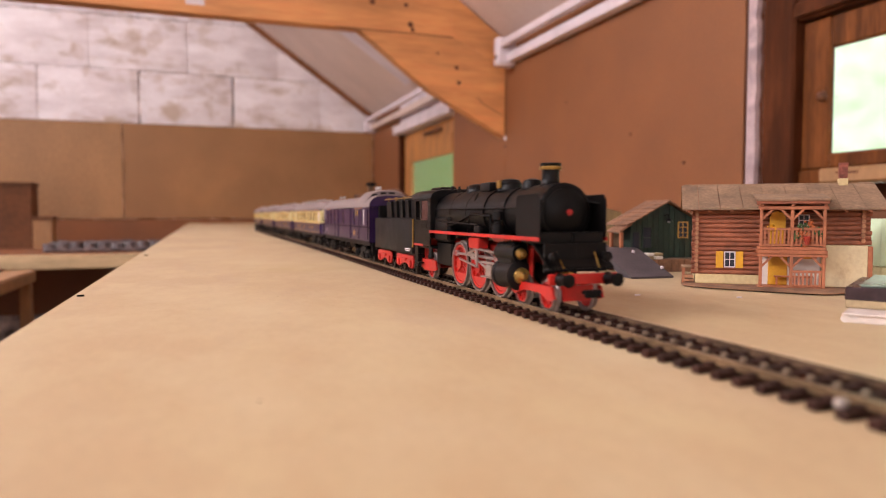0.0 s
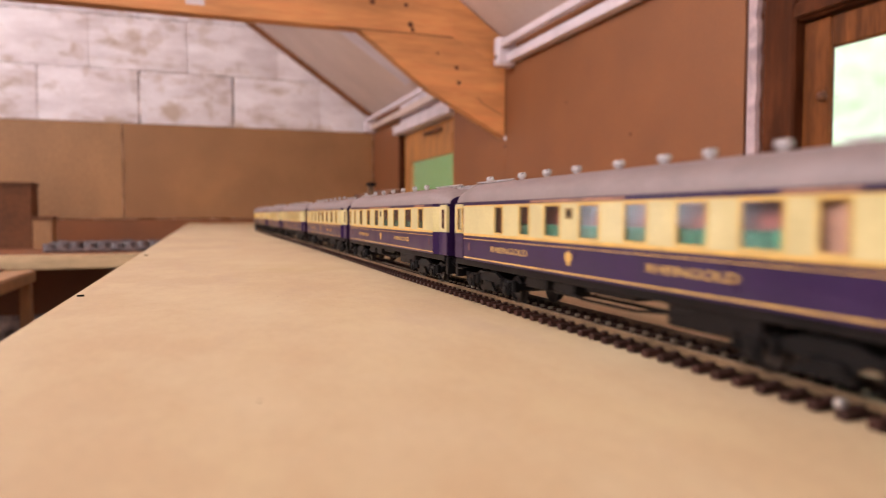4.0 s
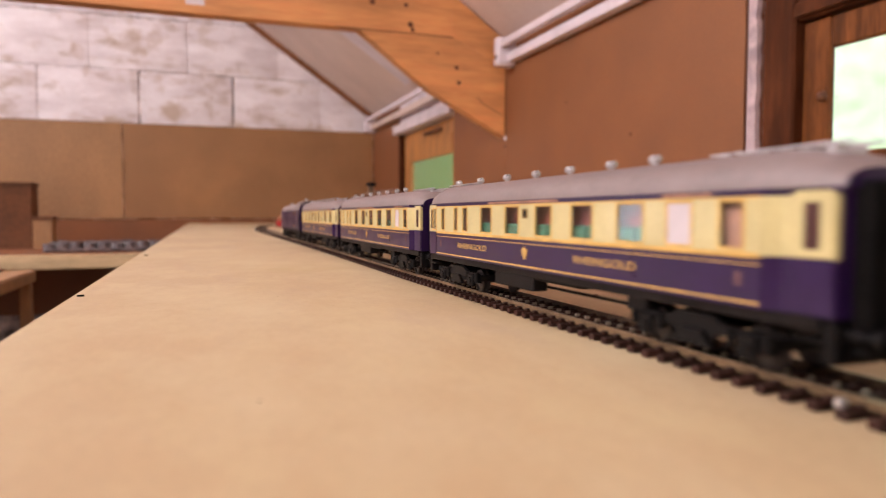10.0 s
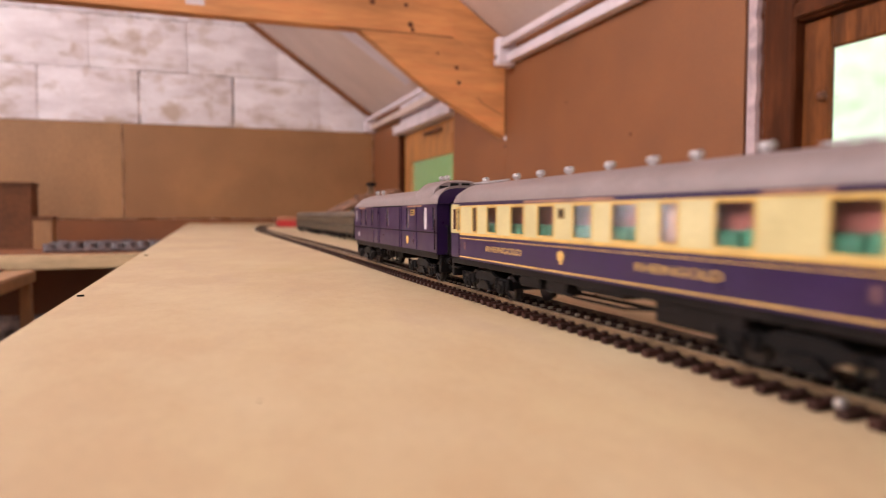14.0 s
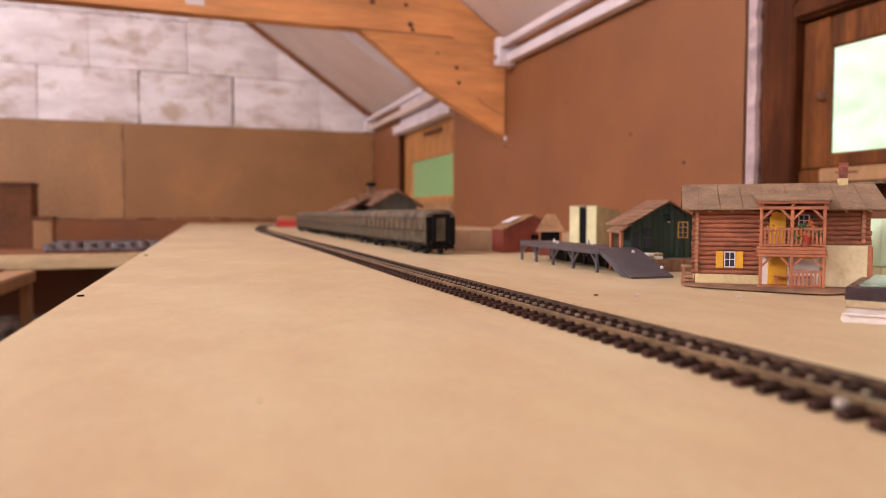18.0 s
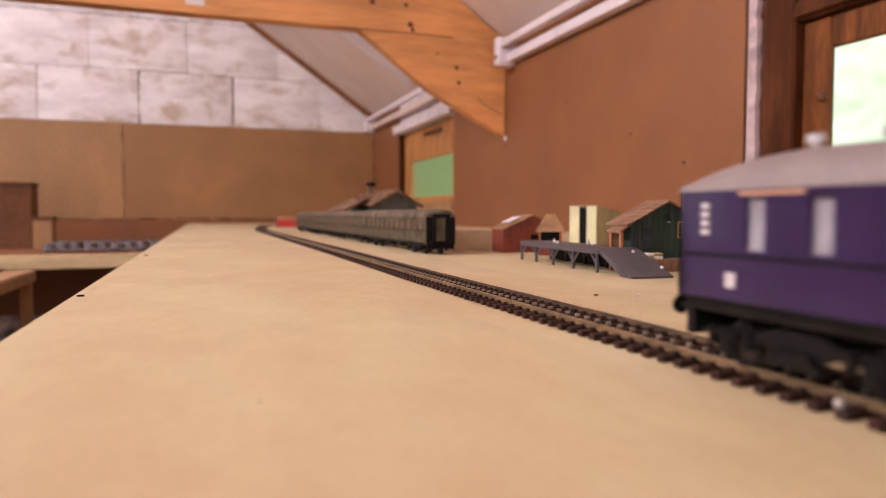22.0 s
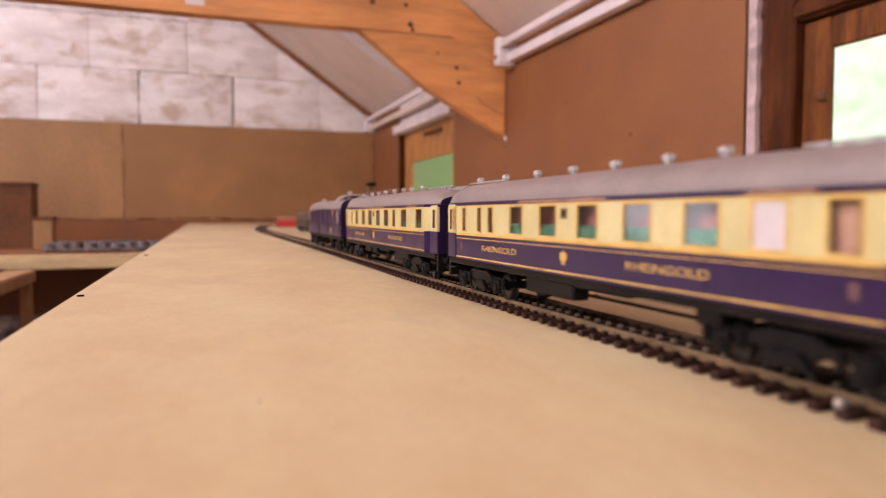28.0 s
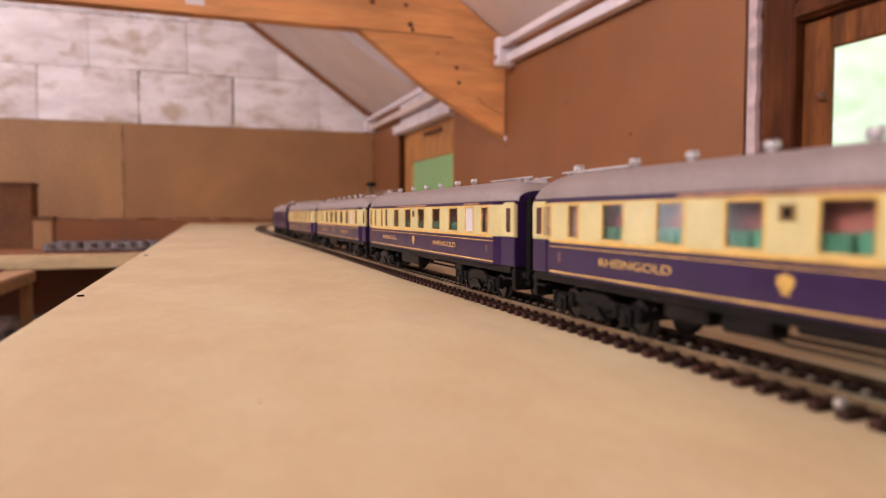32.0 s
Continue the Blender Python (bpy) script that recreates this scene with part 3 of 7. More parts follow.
NICKEL = mat("nickel_vent", (0.62, 0.60, 0.60), 0.3, metal=0.7, var=0.1, scale=200)
WHEELM = mat("wheel_metal", (0.05, 0.042, 0.04), 0.35, metal=0.8, var=0.1, scale=200)
RODM = mat("steel_rod", (0.42, 0.36, 0.34), 0.35, metal=0.8, var=0.1, scale=200)
PANE = mat("coach_glazing", (0.85, 0.88, 0.88), 0.04, var=0.0, bump=0, transmission=1.0)
SEATG = mat("green_seats", (0.035, 0.165, 0.09), 0.6, var=0.15, scale=100)
SEATR = mat("red_brown_interior", (0.30, 0.085, 0.065), 0.6, var=0.2, scale=100)
INNER = mat("brown_interior", (0.40, 0.20, 0.13), 0.6, var=0.15, scale=100)
GREYPANE = mat("greyish_blind", (0.26, 0.21, 0.23), 0.5, var=0.1, scale=100)
DOORPANE = mat("dark_door_pane", (0.10, 0.05, 0.045), 0.12, var=0.1, scale=100, bump=0)
PLATE = mat("olive_gold_plate", (0.20, 0.12, 0.03), 0.45, var=0.15, scale=200)
MARKRED = mat("dull_red_mark", (0.13, 0.06, 0.065), 0.5, var=0.2, scale=100)
FROST = mat("frosted_white_pane", (0.55, 0.49, 0.50), 0.5, var=0.03, scale=100)

HW, SILL, BELT, EAVE, TOPZ = 16.5, 15.5, 27.5, 42.4, 51.6   # half width and heights over the rail, in millimetres


def roof_outline(hw=HW + 0.3, z0=EAVE, top=TOPZ, n=14):
    """The rounded cross section of a coach roof."""
    pts = []
    for i in range(n + 1):
        a = math.pi * i / n
        c, s_ = math.cos(a), math.sin(a)
        pts.append((hw * math.copysign(abs(c) ** 0.62, c), z0 + (top - z0) * abs(s_) ** 0.85))
    return pts


def roof_loft(bm, stations):
    """A roof from cross sections: (y, half width, eave height, top height)."""
    rings = [[bm.verts.new((x, y, z)) for x, z in roof_outline(hw, z0, top)] for y, hw, z0, top in stations]
    for a, b in zip(rings, rings[1:]):
        for i in range(len(a) - 1):
            bm.faces.new((a[i], a[i + 1], b[i + 1], b[i]))
    bm.faces.new(rings[0]); bm.faces.new(rings[-1][::-1])
    for a, b in zip(rings, rings[1:]):
        bm.faces.new((a[-1], a[0], b[0], b[-1]))
    bmesh.ops.recalc_face_normals(bm, faces=bm.faces)
    return bm


def wheelset_mesh(r):
    bm = B()
    for sx in (-1, 1):
        spun(bm, [(r + 0.9, 0), (r + 0.9, 0.8), (r, 1.1), (r, 2.9), (r * 0.82, 3.0), (r * 0.74, 2.3), (r * 0.3, 2.3), (r * 0.25, 3.3), (0, 3.3)], at=(sx * 7.0, 0, 0), way=(sx, 0, 0), seg=18)
    rod(bm, (-8, 0, 0), (8, 0, 0), 1.1, seg=8)
    return bm


_wheel = {}


def wheelset(parent, y, r, name="wheelset", material=None):
    key = (r, name)
    if key not in _wheel:
        ob = part(name, wheelset_mesh(r), material or WHEELM, parent)
        _wheel[key] = ob.data
    else:
        ob = same_mesh(name, _wheel[key], parent)
    ob.location = (0, y * MM, r * MM)
    return ob


_meshes = {}


def shared(key, name, build, material, parent, label="", at=(0, 0, 0)):
    """A part whose mesh is built once and then shared by alike parts."""
    if key not in _meshes:
        ob = part(name, build(), material, parent, label)
        _meshes[key] = ob.data
    else:
        ob = same_mesh(name, _meshes[key], parent)
        if label:
            ob["label"] = label
    ob.location = Vector(at) * MM
    if name == "window_pane":
        ob.visible_shadow = False
    return ob


def bogie(car, y):
    b = shared("bogie", "bogie", lambda: box(B(), -12, 12, -4, 4, 7, 12, 0.5), BLACK, car, "black bogie with leaf springs", at=(0, y, 0))
    outline = [(-26, 5), (-24.8, 9.2), (-10, 9.6), (-6.4, 11.2), (6.4, 11.2), (10, 9.6), (24.8, 9.2), (26, 5), (21.6, 4.4), (16.5, 7), (9, 7), (5, 4.6), (-5, 4.6), (-9, 7), (-16.5, 7), (-21.6, 4.4)]
    for sx in (-1, 1):
        shared(("bogie_side", sx), "side_frame", lambda: prism(B(), outline, "x", sx * 12.0, sx * 13.6), BLACK, b)
        def springs():
            g = B()
            for i in range(5):
                box(g, min(sx * 13.5, sx * 14.9), max(sx * 13.5, sx * 14.9), -7.6 + i * 0.9, 7.6 - i * 0.9, 3.4 + i * 0.75, 4.16 + i * 0.75)
            return g
        shared(("leaf_spring", sx), "leaf_spring", springs, BLACK, b)
        for yy in (-19, 19):
            shared(("axle_box", sx), "axle_box", lambda: rod(box(B(), min(sx * 13.5, sx * 15.2), max(sx * 13.5, sx * 15.2), -2.8, 2.8, 3.0, 8.8, 0.5), (sx * 15.0, 0, 5.4), (sx * 15.8, 0, 5.4), 1.9, seg=10), BLACK, b, at=(0, yy, 0))
            for dy in (-5.6, 5.6):
                shared(("coil", sx), "coil_spring", lambda: rod(B(), (sx * 13.9, 0, 5.2), (sx * 13.9, 0, 9.6), 1.2, seg=8), BLACK, b, at=(0, yy + dy, 0))
    for yy in (-24.5, 24.5):
        shared("end_beam", "end_beam", lambda: box(B(), -11.9, 11.9, -0.8, 0.8, 5.6, 8.5, 0.3), BLACK, b, at=(0, yy, 0))
    for dy in (-19, 19):
        wheelset(b, dy, 5.4)
    return b


def bellows_mesh():
    zig = [(9.6 - 0.8 * (i % 2), 0.72 * i) for i in range(7)]
    return prism(B(), zig + [(-x, y) for x, y in zig[::-1]], "z", 8.0, 43.4)


def buffers(car, yend, sgn):
    for sx in (-1, 1):
        shared(("buffer", sgn), "buffer", lambda: spun(spun(B(), [(1.6, 0), (1.6, 4), (0.9, 4.1), (0.9, 7), (2.6, 7.0), (2.6, 7.7), (0, 8.0)], way=(0, sgn, 0), seg=12), [(2.1, 0), (2.1, 0.6)], way=(0, sgn, 0), seg=12), BLACK, car, at=(sx * 10.0, yend, 12.2))
    shared(("headstock", sgn), "headstock", lambda: box(B(), -14.2, 14.2, min(0, -sgn * 3), max(0, -sgn * 3), 6.0, 14.4, 0.3), BLACK, car, at=(0, yend, 0))
    shared(("coupling", sgn), "coupling", lambda: box(box(B(), -1.5, 1.5, min(0, sgn * 8), max(0, sgn * 8), 6.5, 8.2, 0.3), -4, 4, min(sgn * 6.5, sgn * 8), max(sgn * 6.5, sgn * 8), 6.0, 9.0, 0.3), BLACK, car, at=(0, yend, 0))


def vent_mesh():
    bm = B()
    box(bm, -0.9, 0.9, -0.9, 0.9, 0, 2.2)
    spun(bm, [(0.9, -2.2), (1.5, -1.9), (1.5, -1.1), (0.9, -0.9), (0.9, 0.9), (1.5, 1.1), (1.5, 1.9), (0.9, 2.2)], at=(0, 0, 2.7), way=(0, 1, 0), seg=12)
    bmesh.ops.scale(bm, vec=(0.85, 0.85, 0.95), verts=bm.verts)
    return bm


def text_part(name, words, size, material, parent, label=""):
    cu = bpy.data.curves.new(name, "FONT")
    cu.body, cu.size, cu.align_x, cu.align_y, cu.extrude = words, size, "CENTER", "CENTER", 0.00004
    tmp = bpy.data.objects.new("tmp", cu)
    me = bpy.data.meshes.new_from_object(tmp)
    bpy.data.objects.remove(tmp)
    me.materials.append(material)
    ob = new(name, me)
    ob.parent = parent
    if label:
        ob["label"] = label
    return ob


# window bays from the rear end wall, in millimetres: centre and width
BAYS_A = [(13.3, 5.4), (26.5, 4.5), (45, 4.4), (57.3, 5.4), (82.5, 11.7), (108.7, 12.5), (135.2, 12.2), (161.8, 12.9), (188.4, 12.6), (210, 9.5), (228.6, 7.5)]
BAYS_C = [(14, 5.5), (32.3, 6.5), (55.3, 11), (82, 10.8), (108.3, 11.5), (134.7, 12.5), (161.5, 12.7), (189.4, 13.3), (215, 9.1)]
BAYS_D = [(14.5, 4.5), (35, 5), (54.2, 9.6), (79.2, 11.5), (102.6, 11.9), (127.7, 11.4), (151, 12.5), (171.4, 7.1), (195, 12.7), (226.6, 12.1)]
BAYS_E = [(11, 6), (56, 8), (80, 8.2), (102, 11), (126.5, 11.6), (151.3, 10.5), (174.9, 11.2), (197.9, 12.2), (216.4, 7.1), (233.5, 9.3)]
# ventilators on the roof, from the rear end wall
VENTS_C = [12, 46.5, 73.5, 102, 129, 157, 183]
VENTS_A = [13, 43, 74, 102.5, 130, 157.5, 181]
VENTS_D = [15, 49.5, 72, 95, 122, 145.5, 165, 190]
HL = 128.0      # half length over the end walls
VEST = 17.5     # recessed entrance at each end
TUCK = 3.5      # length of the slanting facet that leads to it


def side_panel(bm, sx, y0, y1, z0, z1, t=0.9):
    """A strip of one side of the body, drawn in at the entrances."""
    e = HL - VEST
    for lo, hi in ((-HL, -e - TUCK), (-e - TUCK, -e), (-e, e), (e, e + TUCK), (e + TUCK, HL)):
        a, b = max(y0, lo), min(y1, hi)
        if b - a > 0.01:
            w = lambda y: HW - 2.3 * min(max(0.0, abs(y) - e), TUCK) / TUCK
            pts = [(sx * w(a), a), (sx * w(b), b), (sx * (w(b) - t), b), (sx * (w(a) - t), a)]
            prism(bm, pts if sx > 0 else pts[::-1], "z", z0, z1)
    return bm


def coach(bays, vents, kind, frosted_bay=-1, crest_y=6.5):
    car = thing("railway_coach", kind, "railway coach", group="coaches of the express train")
    rear = 127.0
    spans = [(rear - c - w / 2, rear - c + w / 2, w) for c, w in bays]
    spans = sorted(spans)
    wz0, wz1 = 29.0, 39.7
    part("floor", box(B(), -13.6, 13.6, -HL + 1, HL - 1, SILL - 1.2, SILL), UNDER, car)
    for sx in (-1, 1):
        lower = part("lower_side", side_panel(B(), sx, -HL, HL, SILL, BELT - 0.05), PURPLE, car, "violet lower side panel")
        part("upper_band", side_panel(B(), sx, -HL, HL, 40.85, EAVE), PURPLE, car, "violet band under the roof")
        bm = B()
        side_panel(bm, sx, -HL, HL, BELT, wz0)
        side_panel(bm, sx, -HL, HL, wz1, 40.8)
        prev = -HL
        for a, b, w in spans + [(HL, HL, 0)]:
            side_panel(bm, sx, prev, a, wz0, wz1)
            prev = b
        upper = part("upper_side", bm, CREAM, car, "cream window band")
        X = sx * (HW + 0.02)
        x0, x1 = min(X, X + sx * 0.14), max(X, X + sx * 0.14)
        e = HL - VEST
        part("gold_stripe", box(B(), x0, x1, -e, e, BELT - 0.6, BELT + 0.5), GOLD, lower)
        part("gold_line", box(B(), x0, x1, -e, e, SILL + 0.9, SILL + 1.45), GOLD, lower)
        part("gold_line", box(B(), x0, x1, -e, e, BELT - 2.2, BELT - 1.9), GOLD, lower)
        part("gold_line", box(B(), x0, x1, -e, e, 40.5, 40.9), GOLD, upper)
        for i, (a, b, w) in enumerate(spans):
            frosted = i == frosted_bay and w > 8
            p = shared(("pane", w, frosted), "window_pane", lambda: box(B(), -0.2, 0.2, -w / 2, w / 2, -5.35, 5.35), FROST if frosted else PANE, upper,
                       "frosted white pane" if frosted else "", at=(sx * (HW - 0.3), (a + b) / 2, (wz0 + wz1) / 2))
            p.rotation_euler = (0, radians(0.8 * math.sin(37.0 * a + sx)), radians(1.0 * math.sin(91.0 * a)))
            def frm():
                g = B()
                for q in ((-w / 2 - 0.45, -w / 2 + 0.15, -5.9, 5.9), (w / 2 - 0.15, w / 2 + 0.45, -5.9, 5.9), (-w / 2 + 0.15, w / 2 - 0.15, 5.3, 5.9), (-w / 2 + 0.15, w / 2 - 0.15, -5.9, -5.3)):
                    box(g, -0.12, 0.12, *q)
                return g
            shared(("winframe", w), "window_frame", frm, GOLD, upper, at=(sx * (HW + 0.10), (a + b) / 2, (wz0 + wz1) / 2))
        # lettering, crest, small plates
        for y in (61.5, -47.2):
            t = text_part("lettering", "RHEINGOLD", 0.0035, GOLD, lower, "gold lettering on the violet side")
            t.matrix_basis = Matrix.Translation((sx * (HW + 0.06) * MM, y * MM, 0.0216)) @ Euler((radians(90), 0, radians(90 if sx > 0 else -90))).to_matrix().to_4x4()
            t.scale = (0.0346 / t.dimensions.x, 1.0, 1)
        eagle = [(0, 4.2), (0.7, 3.6), (0.6, 2.6), (2.4, 3.0), (3.0, 1.6), (2.7, -0.6), (1.5, -1.6), (1.1, -2.0), (1.6, -3.4), (0, -2.9)]
        eagle = eagle + [(-a_, b_) for a_, b_ in eagle[-2:0:-1]]
        part("crest", prism(B(), [(crest_y + 0.75 * a_, 21.6 + 0.68 * b_) for a_, b_ in eagle], "x", min(X, X + sx * 0.25), max(X, X + sx * 0.25)), GOLD, lower, "gold eagle crest")
        for y in (-104, 104):
            part("class_mark", box(B(), x0, x1, y - 1.1, y + 1.1, 20.2, 23.6), MARKRED, lower, "small red class mark")
        part("name_plate", box(B(), x0, x1, crest_y - 2.4, crest_y + 2.4, 35.2, 38.9, 0.05), PLATE, upper, "small dark plate between windows")
        part("plate_figure", box(B(), min(X, X + sx * 0.2), max(X, X + sx * 0.2), crest_y - 1.2, crest_y + 1.2, 36.0, 38.1), BLACK, upper)
        for b0, b1 in ((-19, 42), (-95, -76)):
            part("roof_board", box(B(), x0, x1, b0, b1, 41.2, 42.0), INNER, upper, "narrow brown destination board")
        # entrances: a proud door with a rounded head at each end
        for se in (-1, 1):
            y0 = se * (HL - 5.6)
            w = HW - 2.3
            arch = [(y0 - 5.4, BELT + 0.2), (y0 + 5.4, BELT + 0.2), (y0 + 5.4, 40.4), (y0 + 4.9, 41.3), (y0 + 4.0, 41.7), (y0 - 4.0, 41.7), (y0 - 4.9, 41.3), (y0 - 5.4, 40.4)]
            door = part("entrance_door", prism(B(), arch, "x", sx * (w - 0.4), sx * (w + 0.45)), CREAM, car, "cream entrance door")
            inner = [(y0 + (a_ - y0) * 0.88, 34.5 + (b_ - 34.5) * 0.93) for a_, b_ in arch]
            part("door_leaf", prism(B(), inner, "x", sx * (w + 0.46), sx * (w + 0.58)), CREAM, door)
            part("door_window", box(B(), min(sx * (w + 0.5), sx * (w + 0.72)), max(sx * (w + 0.5), sx * (w + 0.72)), y0 - 2.0, y0 + 2.0, 29.4, 39.3, 0.1), DOORPANE, door)
            part("door_foot", box(B(), min(sx * w, sx * (w + 0.4)), max(sx * w, sx * (w + 0.4)), y0 - 5.2, y0 + 5.2, SILL + 0.3, BELT - 0.1, 0.1), PURPLE, door, "violet lower door panel")
            part("step", box(B(), min(sx * 11, sx * 14.5), max(sx * 11, sx * 14.5), y0 - 4.5, y0 + 4.5, 10.0, 10.8, 0.2), BLACK, car)
    # ends, bellows, roof
    for se in (-1, 1):
        ye = se * HL
        part("end_wall", box(B(), -13.3, 13.3, min(ye, ye - se * 0.8), max(ye, ye - se * 0.8), SILL, EAVE), PURPLE, car, "violet end wall")
        b = shared(("bellows", se), "bellows", bellows_mesh, BLACK, car, "black folded gangway bellows", at=(0, ye + (0.1 if se > 0 else -4.4), 0))
        part("end_arch", prism(B(), roof_outline(13.1, EAVE - 0.35, 46.4), "y", ye + se * 0.65, ye + se * 0.95), PURPLE, car, "violet arch over the gangway")
        buffers(car, ye, se)
    roof = part("roof", roof_loft(B(), [(-HL - 0.6, 13.2, EAVE - 0.4, 46.6), (-HL + 4, 14.4, EAVE, 49.0), (-HL + 12, 15.4, EAVE, 50.8), (-HL + 20, HW + 0.3, EAVE, TOPZ), (HL - 20, HW + 0.3, EAVE, TOPZ),
                                         (HL - 12, 15.4, EAVE, 50.8), (HL - 4, 14.4, EAVE, 49.0), (HL + 0.6, 13.2, EAVE - 0.4, 46.6)]), ROOF, car, "matt grey rounded roof")
    for c in vents:
        shared("vent", "vent", vent_mesh, NICKEL, roof, at=(-2.5, rear - c, TOPZ - 0.6))
    for se in (-1, 1):
        bm = B()
        for k in range(6):
            y = se * (HL - 10 - 6.6 * k)
            box(bm, -4.9, 4.9, y - 1.1, y + 1.1, 48.6, 52.0, 0.2)
        for x in (-4.6, 4.6):
            box(bm, x - 0.5, x + 0.5, min(se * (HL - 47), se * (HL - 5)), max(se * (HL - 47), se * (HL - 5)), 52.02, 52.6)
        part("roof_walk", bm, NICKEL, roof, "light metal roof walkway")
    # inside
    part("inner_floor", box(B(), -13.2, 13.2, -HL + 2, HL - 2, 27.2, 27.9), INNER, car)
    big = [s_ for s_ in spans if s_[2] > 8]
    for i, (a, b, w) in enumerate(big):
        for sx in (-1, 1):
            shared(("seat", sx), "seat_row", lambda: box(box(B(), min(sx * 11.6, sx * 14.6), max(sx * 11.6, sx * 14.6), -11.5, -0.5, 28, 33.4, 0.7), min(sx * 11.6, sx * 14.6), max(sx * 11.6, sx * 14.6), 0.5, 11.5, 28, 33.0, 0.7), SEATG, car, "green seats", at=(0, (a + b) / 2, 0))
    for sx in (-1, 1):
        part("inner_wall", box(B(), min(sx * 11.0, sx * 11.5), max(sx * 11.0, sx * 11.5), -HL + 3, HL - 3, 27.95, 42), SEATR, car, "red brown inner wall")
        for a, b, w in spans:
            if w < 8:
                shared(("curtain", sx), "curtain", lambda: box(B(), min(sx * 13.6, sx * 14.2), max(sx * 13.6, sx * 14.2), -2.6, 2.6, 28, 40.5), INNER, car, "brown drawn curtain", at=(0, (a + b) / 2 + 1.5, 0))
        for a, b, w in big:
            shared(("drape", sx), "curtain", lambda: box(B(), min(sx * 14.2, sx * 14.8), max(sx * 14.2, sx * 14.8), -0.9, 0.9, 28.5, 40.4), CREAM, car, "pale curtain", at=(0, a + 0.6, 0))
    # underframe
    part("sole_bar", box(box(B(), -15.0, -13.4, -HL + 3, HL - 3, 12.6, SILL - 0.05, 0.2), 13.4, 15.0, -HL + 3, HL - 3, 12.6, SILL - 0.05, 0.2), UNDER, car)
    diner = frosted_bay == 1
    low = [(4, 40, 7.0), (-28, 4, 11.6), (-66, -57, 8.6)] if diner else [(33, 50, 8.4), (13, 28, 8.2), (-22, 6, 11.0), (-69, -36, 6.6)]
    for sx in (-1, 1):
        for y0, y1, z0 in low:
            part("equipment_box", box(B(), min(sx * 7.5, sx * 14.2), max(sx * 7.5, sx * 14.2), y0, y1, z0, 14.2, 0.6), UNDER, car, "dark underfloor box")
    for sx in () if diner else (-1, 1):
        part("truss_rod", wire(B(), [(sx * 14, 28, 10.5), (sx * 14, 8, 8.4), (sx * 14, -22, 8.4), (sx * 14, -48, 11.2)], 0.5), UNDER, car)
    part("brake_rod", wire(B(), [(0, -70, 7), (0, 70, 7)], 0.6), UNDER, car)
    bogie(car, -86)
    bogie(car, 86)
    return car


